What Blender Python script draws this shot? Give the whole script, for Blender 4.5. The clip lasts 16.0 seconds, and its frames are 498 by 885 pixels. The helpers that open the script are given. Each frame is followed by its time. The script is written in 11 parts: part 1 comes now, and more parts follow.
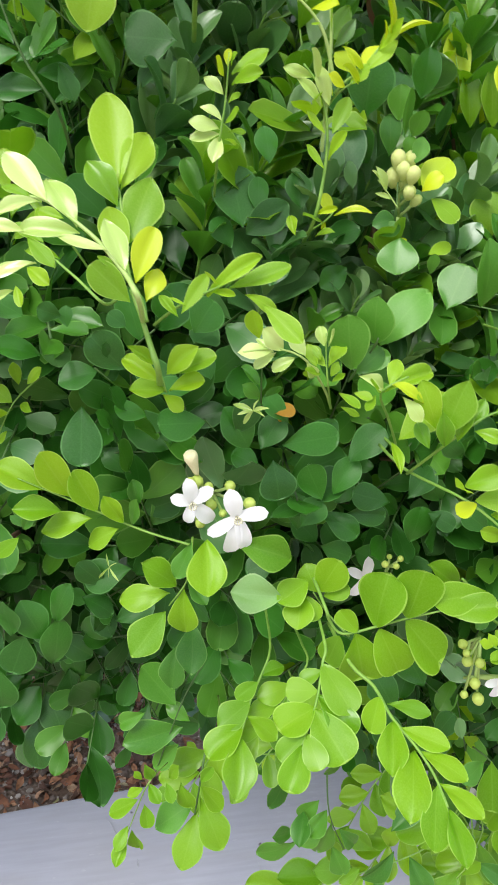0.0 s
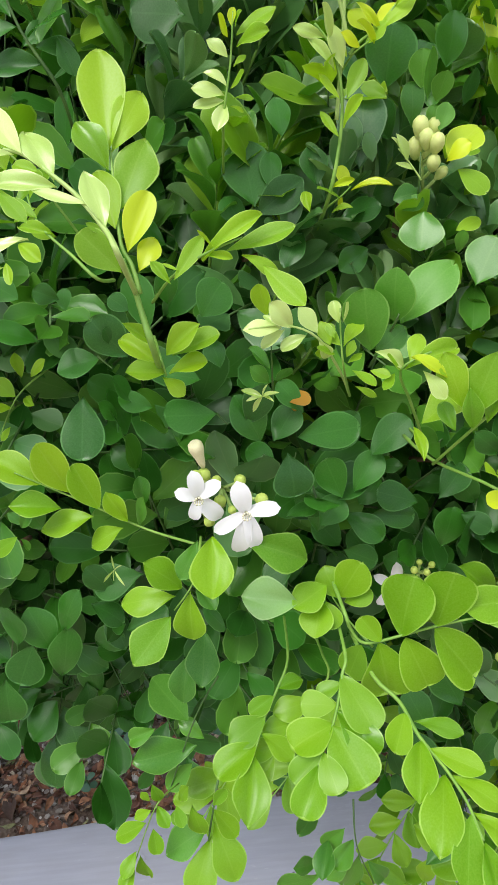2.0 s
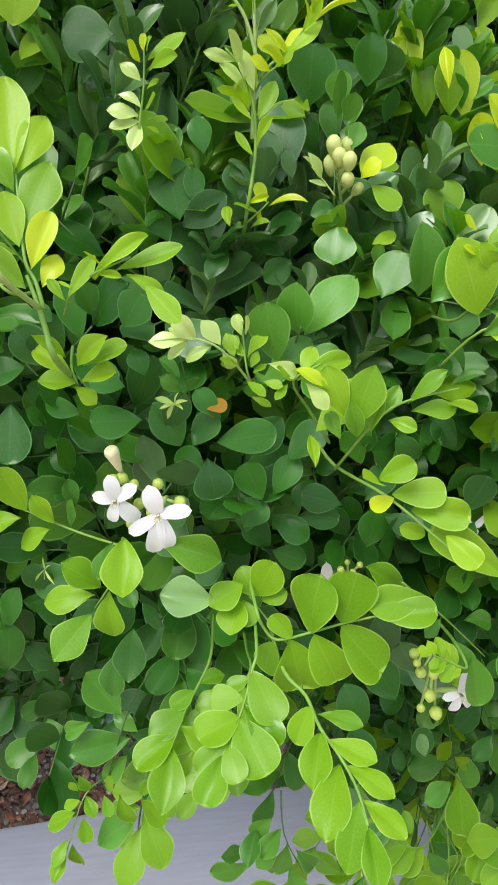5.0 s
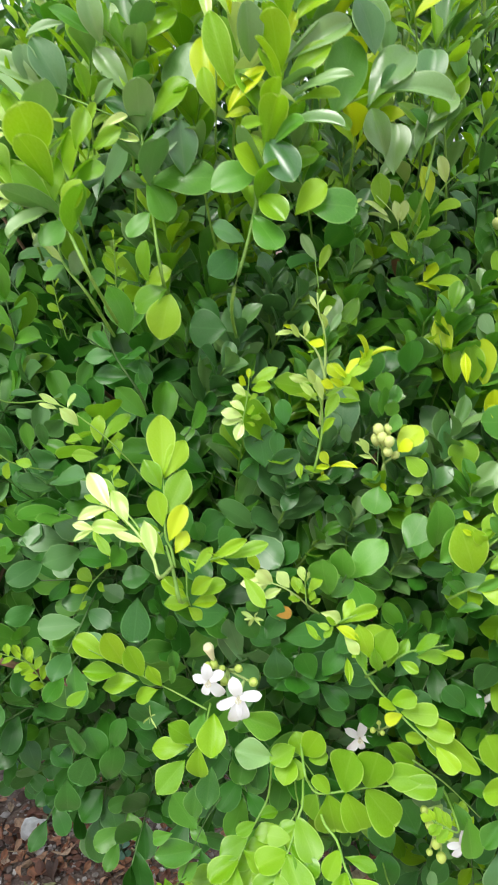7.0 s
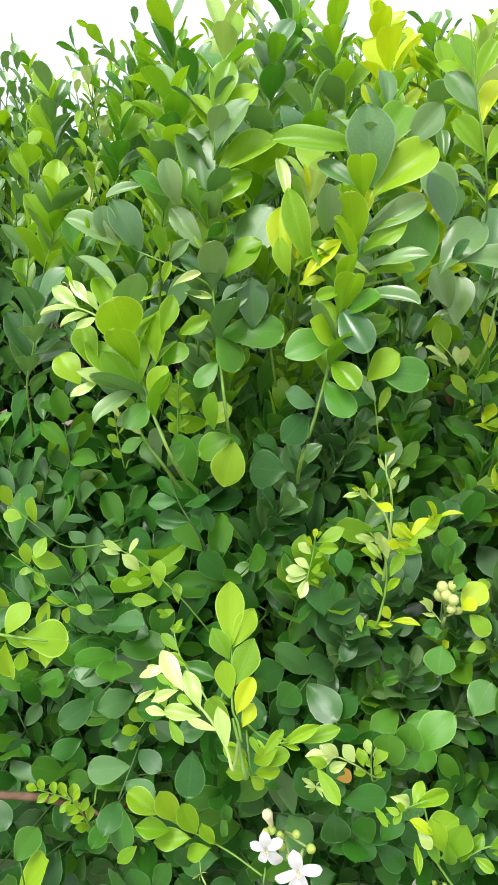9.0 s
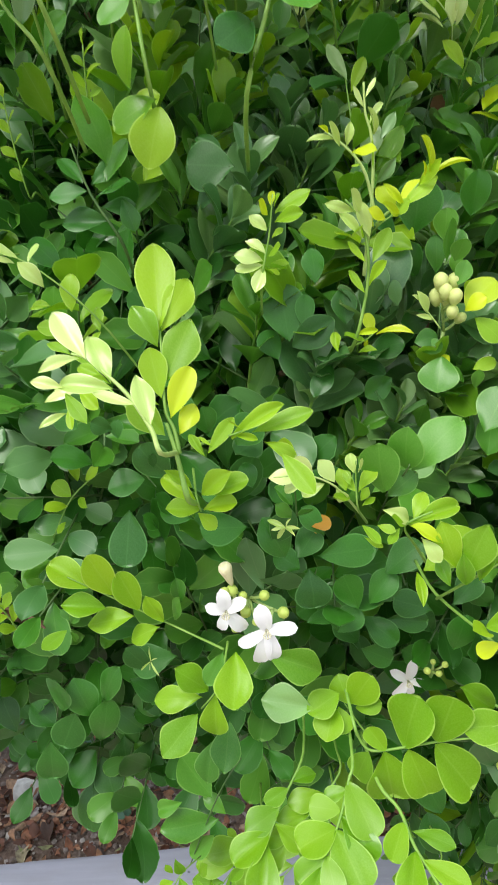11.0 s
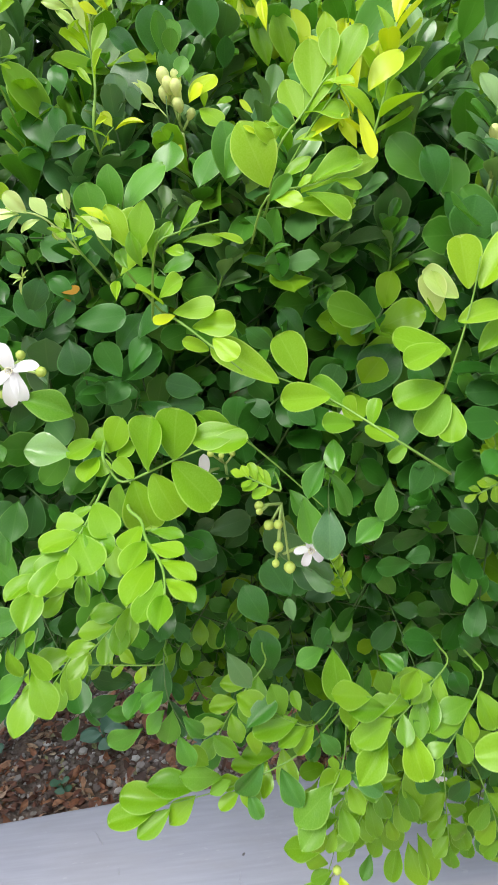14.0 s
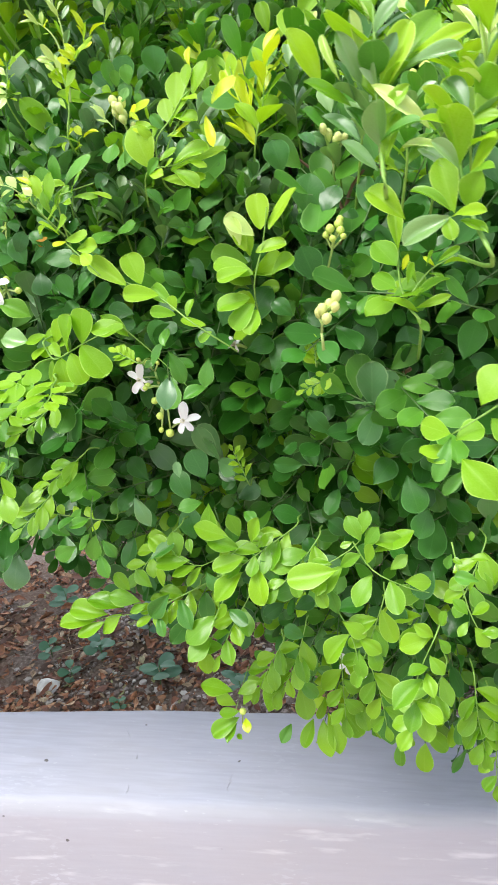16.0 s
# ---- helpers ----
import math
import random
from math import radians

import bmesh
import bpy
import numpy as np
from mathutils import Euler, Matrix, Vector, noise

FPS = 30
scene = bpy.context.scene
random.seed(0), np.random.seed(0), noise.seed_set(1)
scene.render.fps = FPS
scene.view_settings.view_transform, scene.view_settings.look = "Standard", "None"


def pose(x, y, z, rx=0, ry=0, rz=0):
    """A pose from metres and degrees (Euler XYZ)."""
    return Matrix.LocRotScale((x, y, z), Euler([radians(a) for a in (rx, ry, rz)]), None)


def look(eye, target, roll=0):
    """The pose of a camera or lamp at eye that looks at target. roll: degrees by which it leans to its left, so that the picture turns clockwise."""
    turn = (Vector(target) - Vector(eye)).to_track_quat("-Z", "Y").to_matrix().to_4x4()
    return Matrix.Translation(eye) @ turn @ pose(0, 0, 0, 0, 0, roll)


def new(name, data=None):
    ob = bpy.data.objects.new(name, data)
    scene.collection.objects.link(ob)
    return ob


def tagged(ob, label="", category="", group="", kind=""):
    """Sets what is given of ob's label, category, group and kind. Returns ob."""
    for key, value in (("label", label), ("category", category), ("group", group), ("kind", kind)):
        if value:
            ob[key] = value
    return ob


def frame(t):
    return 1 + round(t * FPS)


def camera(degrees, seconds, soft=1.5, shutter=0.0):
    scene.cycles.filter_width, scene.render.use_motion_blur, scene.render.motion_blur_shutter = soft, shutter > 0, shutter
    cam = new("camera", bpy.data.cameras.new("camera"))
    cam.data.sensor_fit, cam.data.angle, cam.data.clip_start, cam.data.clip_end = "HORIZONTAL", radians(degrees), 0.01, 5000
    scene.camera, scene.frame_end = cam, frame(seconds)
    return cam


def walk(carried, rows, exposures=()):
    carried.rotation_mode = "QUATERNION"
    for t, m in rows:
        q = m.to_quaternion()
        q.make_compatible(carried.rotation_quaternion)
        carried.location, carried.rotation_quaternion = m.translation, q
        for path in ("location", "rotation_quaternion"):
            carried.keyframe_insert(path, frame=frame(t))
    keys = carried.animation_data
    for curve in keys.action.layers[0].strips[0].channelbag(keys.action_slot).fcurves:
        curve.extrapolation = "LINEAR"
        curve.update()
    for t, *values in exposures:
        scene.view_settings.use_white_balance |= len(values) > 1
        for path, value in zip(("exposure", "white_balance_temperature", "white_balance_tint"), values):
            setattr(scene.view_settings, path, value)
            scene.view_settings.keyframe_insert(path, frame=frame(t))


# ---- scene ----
cam = camera(39.8, 16.0, soft=0.8, shutter=0.25)
PATH = [
    (0, (0.195, 0.265, 0.827), (0.432, 2.038, -0.068), -0.1),
    (0.5, (0.214, 0.26, 0.804), (0.393, 2.063, -0.044), -3.5),
    (1, (0.212, 0.265, 0.8), (0.361, 2.07, -0.048), -3.0),
    (1.5, (0.208, 0.273, 0.803), (0.352, 2.079, -0.044), -1.8),
    (2, (0.208, 0.279, 0.806), (0.336, 2.089, -0.035), -2.0),
    (2.5, (0.205, 0.28, 0.806), (0.329, 2.089, -0.039), -1.8),
    (3, (0.204, 0.279, 0.806), (0.306, 2.093, -0.031), -1.4),
    (3.5, (0.205, 0.276, 0.806), (0.285, 2.085, -0.042), -2.2),
    (4, (0.212, 0.279, 0.801), (0.315, 2.078, -0.066), -1.5),
    (4.5, (0.232, 0.275, 0.805), (0.363, 2.073, -0.063), -1.8),
    (4.7, (0.238, 0.272, 0.807), (0.381, 2.071, -0.055), -1.7),
    (6.8, (0.245, 0.198, 0.921), (0.208, 2.073, 0.224), -1.0),
    (7, (0.237, 0.191, 0.938), (0.189, 2.069, 0.252), -0.6),
    (7.5, (0.227, 0.19, 0.969), (0.128, 2.074, 0.305), 0.3),
    (8, (0.223, 0.194, 0.995), (0.119, 2.089, 0.363), 1.0),
    (8.2, (0.219, 0.197, 1.002), (0.092, 2.103, 0.407), 1.2),
    (10.3, (0.203, 0.24, 0.952), (0.184, 2.162, 0.4), -1.1),
    (10.5, (0.208, 0.247, 0.925), (0.189, 2.15, 0.312), -1.2),
    (11, (0.218, 0.267, 0.862), (0.204, 2.102, 0.067), -1.5),
    (11.5, (0.238, 0.276, 0.859), (0.224, 2.083, 0.003), -1.9),
    (12, (0.274, 0.27, 0.854), (0.257, 2.063, -0.032), -3.0),
    (12.5, (0.297, 0.265, 0.841), (0.267, 2.048, -0.064), -3.0),
    (13, (0.313, 0.261, 0.814), (0.301, 2.047, -0.087), -2.5),
    (13.5, (0.333, 0.233, 0.766), (0.297, 2.091, 0.026), -4.2),
    (14, (0.322, 0.181, 0.74), (0.365, 2.065, 0.068), -5.5),
    (14.5, (0.278, 0.144, 0.737), (0.493, 2.026, 0.094), -5.7),
    (15, (0.328, 0.107, 0.722), (0.383, 2.042, 0.221), -4.2),
    (15.5, (0.433, 0.011, 0.701), (0.18, 1.922, 0.171), -2.3),
    (16, (0.509, 0.018, 0.683), (0.106, 1.9, 0.139), -5.4),
]
walk(cam, [(t, look(eye, target, roll)) for t, eye, target, roll in PATH], [(0, 0.35), (2, 0.22), (4.5, 0.20), (7, 0.46), (8.2, 0.43), (10.5, 0.46), (11.4, 0.27), (12.5, 0.25), (13.5, 0.40), (14.5, 0.56), (16, 0.84)])

# ---- sky and light ----
world = bpy.data.worlds.new("sky")
scene.world = world
world.use_nodes = True
wn, wl = world.node_tree.nodes, world.node_tree.links
wn.clear()
sky = wn.new("ShaderNodeTexSky")
sky.sky_type = "NISHITA"
sky.sun_disc = False
sky.sun_elevation = radians(62)
sky.sun_rotation = radians(-139)
sky.air_density, sky.dust_density, sky.ozone_density = 1.0, 6.0, 1.0
sky_bg = wn.new("ShaderNodeBackground")
sky_bg.inputs["Strength"].default_value = 0.15
# a thin bright overcast veils the sky
veil = wn.new("ShaderNodeMix")
veil.data_type = "RGBA"
veil.inputs["Factor"].default_value = 0.8
veil.inputs["B"].default_value = (6.4, 6.8, 7.5, 1)
wl.new(sky.outputs[0], veil.inputs["A"])
wl.new(veil.outputs["Result"], sky_bg.inputs["Color"])
wl.new(sky_bg.outputs[0], wn.new("ShaderNodeOutputWorld").inputs["Surface"])

sun = new("sun", bpy.data.lights.new("sun", "SUN"))
sun.data.energy, sun.data.angle, sun.data.color = 2.5, radians(30), (1.0, 0.98, 0.95)
sun.matrix_basis = look((-1.4, -1.2, 4.1), (0.2, 0.6, 0.4))
scene.view_settings.exposure = 0.0


# ---- materials ----
def shader(name):
    m = bpy.data.materials.new(name)
    m.use_nodes = True
    n, l = m.node_tree.nodes, m.node_tree.links
    return m, n, l, n["Principled BSDF"]


def noise_node(n, l, scale, detail=4.0, stretch=None, coord="Object"):
    c = n.new("ShaderNodeTexCoord")
    out = c.outputs[coord]
    if stretch:
        mp = n.new("ShaderNodeMapping")
        mp.inputs["Scale"].default_value = stretch
        l.new(out, mp.inputs["Vector"])
        out = mp.outputs[0]
    t = n.new("ShaderNodeTexNoise")
    t.inputs["Scale"].default_value, t.inputs["Detail"].default_value = scale, detail
    l.new(out, t.inputs["Vector"])
    return t.outputs["Fac"]


def ramp(n, l, fac, *stops):
    r = n.new("ShaderNodeValToRGB")
    while len(r.color_ramp.elements) < len(stops):
        r.color_ramp.elements.new(0.5)
    for e, (p, c) in zip(r.color_ramp.elements, stops):
        e.position, e.color = p, (*c, 1)
    l.new(fac, r.inputs["Fac"])
    return r.outputs["Color"]


def mixed(n, l, fac, a, b, mode="MIX"):
    x = n.new("ShaderNodeMix")
    x.data_type, x.blend_type = "RGBA", mode
    for sock, v in ((x.inputs["Factor"], fac), (x.inputs["A"], a), (x.inputs["B"], b)):
        if isinstance(v, (int, float)):
            sock.default_value = v
        elif isinstance(v, tuple):
            sock.default_value = (*v, 1)
        else:
            l.new(v, sock)
    return x.outputs["Result"]


def calc(n, l, op, a, b=0.0, c=0.0):
    x = n.new("ShaderNodeMath")
    x.operation = op
    for sock, v in zip(x.inputs, (a, b, c)):
        if isinstance(v, (int, float)):
            sock.default_value = v
        else:
            l.new(v, sock)
    return x.outputs[0]


def bumped(n, l, bsdf, height, strength=0.3, distance=0.002):
    b = n.new("ShaderNodeBump")
    b.inputs["Strength"].default_value, b.inputs["Distance"].default_value = strength, distance
    l.new(height, b.inputs["Height"])
    l.new(b.outputs[0], bsdf.inputs["Normal"])
    return b.outputs[0]


def leaf_material(name, low, high, rib, rough=0.4, thin=0.3, glow=(0.3, 0.5, 0.02), island=False, spec=0.5, edge=0.36):
    """A leaf blade: a paler midrib and side veins from the UVs, colour that varies leaf by leaf, light passing through."""
    m, n, l, bsdf = shader(name)
    if island:
        rnd = n.new("ShaderNodeNewGeometry").outputs["Random Per Island"]
    else:
        rnd = n.new("ShaderNodeObjectInfo").outputs["Random"]
    blotch = noise_node(n, l, 45.0, 2.0)
    base = mixed(n, l, rnd, low, high)
    base = mixed(n, l, calc(n, l, "MULTIPLY", calc(n, l, "SUBTRACT", blotch, 0.35), 0.3), base, rib)
    uv = n.new("ShaderNodeUVMap")
    uv.uv_map = "blade"
    sep = n.new("ShaderNodeSeparateXYZ")
    l.new(uv.outputs[0], sep.inputs[0])
    off = calc(n, l, "ABSOLUTE", calc(n, l, "SUBTRACT", sep.outputs[0], 0.5))
    line = calc(n, l, "LESS_THAN", off, 0.020)
    vein_pos = calc(n, l, "SUBTRACT", calc(n, l, "MULTIPLY", sep.outputs[1], 9.0), calc(n, l, "MULTIPLY", off, 7.0))
    vein = calc(n, l, "POWER", calc(n, l, "ABSOLUTE", calc(n, l, "SINE", calc(n, l, "MULTIPLY", vein_pos, math.pi))), 12.0)
    # rim: a thin highlight painted along the margin and tip
    rim = calc(n, l, "MAXIMUM", calc(n, l, "GREATER_THAN", off, 0.464), calc(n, l, "GREATER_THAN", sep.outputs[1], 0.972))
    lines = calc(n, l, "MAXIMUM", calc(n, l, "MULTIPLY", line, 0.09), calc(n, l, "MAXIMUM", calc(n, l, "MULTIPLY", vein, 0.025), calc(n, l, "MULTIPLY", rim, edge)))
    col = mixed(n, l, lines, base, rib)
    l.new(col, bsdf.inputs["Base Color"])
    wear = n.new("ShaderNodeTexWhiteNoise")
    wear.noise_dimensions = "1D"
    l.new(rnd, wear.inputs["W"])
    l.new(calc(n, l, "ADD", rough - 0.10, calc(n, l, "MULTIPLY", wear.outputs["Value"], 0.22)), bsdf.inputs["Roughness"])
    bsdf.inputs["Specular IOR Level"].default_value = spec * (0.8 if island else 1.0)
    height = calc(n, l, "SUBTRACT", calc(n, l, "MULTIPLY", blotch, 0.4), calc(n, l, "ADD", line, calc(n, l, "MULTIPLY", vein, 0.12)))
    nrm = bumped(n, l, bsdf, height, 0.06, 0.0006)
    tr = n.new("ShaderNodeBsdfTranslucent")
    l.new(mixed(n, l, 0.5, col, glow), tr.inputs["Color"])
    l.new(nrm, tr.inputs["Normal"])
    mx = n.new("ShaderNodeMixShader")
    mx.inputs[0].default_value = thin
    l.new(bsdf.outputs[0], mx.inputs[1])
    l.new(tr.outputs[0], mx.inputs[2])
    l.new(mx.outputs[0], n["Material Output"].inputs["Surface"])
    return m


LOOKS = {
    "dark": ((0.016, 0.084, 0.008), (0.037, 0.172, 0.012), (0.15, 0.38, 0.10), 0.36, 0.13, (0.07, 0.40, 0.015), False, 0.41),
    "mid": ((0.038, 0.165, 0.014), (0.098, 0.295, 0.019), (0.30, 0.54, 0.13), 0.36, 0.20, (0.15, 0.55, 0.012), False, 0.46),
    "bright": ((0.165, 0.370, 0.004), (0.315, 0.54, 0.006), (0.66, 0.86, 0.22), 0.44, 0.36, (0.45, 0.8, 0.005), False, 0.42, 0.40),
    "lime": ((0.115, 0.315, 0.003), (0.225, 0.445, 0.004), (0.56, 0.80, 0.18), 0.44, 0.34, (0.34, 0.74, 0.004), False, 0.34, 0.40),
    "fresh": ((0.095, 0.270, 0.006), (0.215, 0.42, 0.008), (0.46, 0.70, 0.16), 0.34, 0.30, (0.28, 0.7, 0.005), False, 0.45, 0.36),
    "yellow": ((0.44, 0.61, 0.005), (0.64, 0.74, 0.006), (0.70, 0.82, 0.14), 0.38, 0.30, (0.66, 0.82, 0.01)),
    "pale": ((0.36, 0.55, 0.09), (0.62, 0.77, 0.25), (0.82, 0.90, 0.45), 0.28, 0.20, (0.7, 0.88, 0.2), False, 0.9),
    "grey": ((0.036, 0.140, 0.030), (0.100, 0.250, 0.060), (0.28, 0.46, 0.18), 0.38, 0.16, (0.14, 0.4, 0.04), False, 0.9),
    # the next two paint reflected sky gloss into a paler base colour
    "sheen": ((0.085, 0.220, 0.048), (0.210, 0.370, 0.105), (0.40, 0.56, 0.26), 0.34, 0.20, (0.22, 0.5, 0.05), False, 0.85),
    "mint_gloss": ((0.15, 0.35, 0.075), (0.27, 0.50, 0.15), (0.55, 0.75, 0.35), 0.34, 0.24, (0.30, 0.6, 0.08), False, 0.7),
    "orange": ((0.45, 0.22, 0.02), (0.55, 0.30, 0.03), (0.5, 0.35, 0.08), 0.5, 0.3, (0.6, 0.3, 0.02)),
    "brown": ((0.16, 0.07, 0.03), (0.30, 0.15, 0.07), (0.32, 0.18, 0.1), 0.7, 0.1, (0.3, 0.15, 0.05)),
}
LEAF = {k: leaf_material("leaf_" + k, *v) for k, v in LOOKS.items()}
FILL = {k: leaf_material("foliage_" + k, *LOOKS[k][:6], island=True, spec=LOOKS[k][7] if len(LOOKS[k]) > 6 else 0.5) for k in ("dark", "mid", "fresh", "bright", "pale", "grey", "sheen", "brown")}


def plain(name, low, high, rough=0.6, scale=60.0, bump=0.2, dist=0.001, thin=0.0):
    m, n, l, bsdf = shader(name)
    f = noise_node(n, l, scale, 5.0)
    l.new(ramp(n, l, f, (0.3, low), (0.7, high)), bsdf.inputs["Base Color"])
    bsdf.inputs["Roughness"].default_value = rough
    bumped(n, l, bsdf, f, bump, dist)
    if thin:
        tr = n.new("ShaderNodeBsdfTranslucent")
        tr.inputs["Color"].default_value = (*high, 1)
        mx = n.new("ShaderNodeMixShader")
        mx.inputs[0].default_value = thin
        l.new(bsdf.outputs[0], mx.inputs[1])
        l.new(tr.outputs[0], mx.inputs[2])
        l.new(mx.outputs[0], n["Material Output"].inputs["Surface"])
    return m


STEM = {
    "green": plain("stem_green", (0.14, 0.30, 0.04), (0.24, 0.42, 0.07), 0.5, 120),
    "dark": plain("stem_dark_green", (0.05, 0.12, 0.03), (0.09, 0.18, 0.04), 0.55, 120),
    "pale": plain("stem_pale", (0.34, 0.50, 0.12), (0.45, 0.60, 0.2), 0.5, 120),
    "wood": plain("stem_wood", (0.10, 0.055, 0.03), (0.24, 0.15, 0.09), 0.85, 90, 0.6, 0.002),
}
PETAL = plain("petal_white", (0.86, 0.86, 0.87), (0.91, 0.91, 0.93), 0.5, 150, 0.1, 0.0005, 0.2)
BUD = plain("bud_green", (0.50, 0.66, 0.10), (0.66, 0.78, 0.20), 0.45, 160, 0.15, 0.0005, 0.15)
CREAM = plain("bud_cream", (0.60, 0.70, 0.20), (0.78, 0.84, 0.34), 0.45, 160, 0.15, 0.0005, 0.15)
OPENING = plain("bud_opening_cream", (0.72, 0.66, 0.34), (0.86, 0.84, 0.56), 0.5, 120, 0.3, 0.001)
ANTHER = plain("stamen_cream", (0.75, 0.72, 0.5), (0.82, 0.8, 0.6), 0.6, 200)


def concrete_material():
    m, n, l, bsdf = shader("rendered_concrete")
    streak = noise_node(n, l, 6.0, 8.0, (2.2, 18.0, 18.0))
    cloud = noise_node(n, l, 3.5, 5.0)
    fine = noise_node(n, l, 260.0, 4.0)
    col = ramp(n, l, streak, (0.3, (0.348, 0.361, 0.440)), (0.72, (0.406, 0.419, 0.506)))
    trowel = noise_node(n, l, 14.0, 6.0, (0.7, 14.0, 14.0))
    col = mixed(n, l, ramp(n, l, trowel, (0.35, (0.35, 0.35, 0.35)), (0.60, (0, 0, 0))), col, (0.295, 0.307, 0.378))
    col = mixed(n, l, ramp(n, l, cloud, (0.35, (0, 0, 0)), (0.75, (0.6, 0.6, 0.6))), col, (0.361, 0.357, 0.396))
    geo = n.new("ShaderNodeNewGeometry")
    sep = n.new("ShaderNodeSeparateXYZ")
    l.new(geo.outputs["Normal"], sep.inputs[0])
    # the upright face is tinted: bounce light from the red paving, painted into the colour
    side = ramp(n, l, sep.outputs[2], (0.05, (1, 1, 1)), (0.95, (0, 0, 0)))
    bounce_tint = calc(n, l, "MULTIPLY", side, calc(n, l, "ADD", 0.35, calc(n, l, "MULTIPLY", cloud, 0.6)))
    col = mixed(n, l, bounce_tint, col, (0.353, 0.332, 0.352))
    # grime along the worn arris, painted darker still to subdue its sunlit band
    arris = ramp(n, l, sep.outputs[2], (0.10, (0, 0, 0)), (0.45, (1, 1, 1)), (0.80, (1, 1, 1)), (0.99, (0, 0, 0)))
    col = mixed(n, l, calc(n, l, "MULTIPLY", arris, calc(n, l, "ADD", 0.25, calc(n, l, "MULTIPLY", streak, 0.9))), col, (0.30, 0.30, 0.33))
    scuff = ramp(n, l, noise_node(n, l, 5.0, 9.0, (1.5, 9.0, 9.0)), (0.60, (0, 0, 0)), (0.70, (0.35, 0.35, 0.35)))
    col = mixed(n, l, calc(n, l, "MULTIPLY", scuff, calc(n, l, "ADD", side, 0.15)), col, (0.66, 0.66, 0.68))
    speck = ramp(n, l, noise_node(n, l, 70.0, 2.0, (1.0, 3.0, 3.0)), (0.70, (0, 0, 0)), (0.74, (1, 1, 1)))
    col = mixed(n, l, mixed(n, l, 0.15, (0, 0, 0), speck), col, (0.64, 0.64, 0.66))
    pit = ramp(n, l, noise_node(n, l, 45.0, 1.0), (0.79, (0, 0, 0)), (0.81, (1, 1, 1)))
    col = mixed(n, l, pit, col, (0.098, 0.091, 0.088))
    # flaked whitewash in patches
    patch = ramp(n, l, noise_node(n, l, 5.0, 3.0), (0.54, (0, 0, 0)), (0.72, (1, 1, 1)))
    flake = ramp(n, l, noise_node(n, l, 150.0, 8.0, (0.5, 1.4, 1.4)), (0.54, (0, 0, 0)), (0.62, (0.5, 0.5, 0.5)))
    col = mixed(n, l, calc(n, l, "MULTIPLY", patch, flake), col, (0.558, 0.573, 0.642))
    mottle = noise_node(n, l, 22.0, 7.0, (0.8, 2.0, 2.0))
    col = mixed(n, l, ramp(n, l, mottle, (0.50, (0, 0, 0)), (0.72, (0.45, 0.45, 0.45))), col, (0.34, 0.34, 0.385))
    l.new(col, bsdf.inputs["Base Color"])
    bsdf.inputs["Roughness"].default_value = 0.7
    bumped(n, l, bsdf, calc(n, l, "ADD", calc(n, l, "MULTIPLY", fine, 0.25), streak), 0.2, 0.0015)
    return m


def soil_material():
    m, n, l, bsdf = shader("garden_soil")
    a = noise_node(n, l, 9.0, 6.0)
    b = noise_node(n, l, 140.0, 6.0)
    col = ramp(n, l, b, (0.25, (0.09, 0.065, 0.055)), (0.55, (0.22, 0.17, 0.145)), (0.8, (0.42, 0.36, 0.31)))
    col = mixed(n, l, ramp(n, l, a, (0.4, (0, 0, 0)), (0.65, (0.7, 0.7, 0.7))), col, (0.15, 0.08, 0.045))
    l.new(col, bsdf.inputs["Base Color"])
    bsdf.inputs["Roughness"].default_value = 0.95
    bumped(n, l, bsdf, b, 0.8, 0.006)
    return m


CONCRETE, SOIL = concrete_material(), soil_material()
PAVING = plain("red_paving", (0.26, 0.18, 0.15), (0.36, 0.26, 0.22), 0.8, 14, 0.3, 0.003)
STONE = plain("pale_stone", (0.46, 0.45, 0.43), (0.74, 0.73, 0.71), 0.8, 70, 0.5, 0.003)
PEBBLE = plain("pebble_grey", (0.20, 0.17, 0.15), (0.42, 0.38, 0.35), 0.85, 40, 0.4, 0.002)


def litter_material():
    m, n, l, bsdf = shader("dry_litter")
    rnd = n.new("ShaderNodeNewGeometry").outputs["Random Per Island"]
    col = ramp(n, l, rnd, (0.0, (0.07, 0.04, 0.03)), (0.3, (0.23, 0.095, 0.06)), (0.55, (0.42, 0.18, 0.09)), (0.75, (0.52, 0.29, 0.17)), (0.9, (0.52, 0.42, 0.30)), (1.0, (0.30, 0.34, 0.14)))
    blotch = noise_node(n, l, 160.0, 3.0)
    col = mixed(n, l, ramp(n, l, blotch, (0.4, (0, 0, 0)), (0.7, (0.6, 0.6, 0.6))), col, (0.12, 0.07, 0.05))
    l.new(col, bsdf.inputs["Base Color"])
    bsdf.inputs["Roughness"].default_value = 0.75
    bumped(n, l, bsdf, blotch, 0.3, 0.001)
    return m


LITTER = litter_material()
CRACK = plain("crack_dark", (0.34, 0.34, 0.37), (0.50, 0.50, 0.54), 0.9)


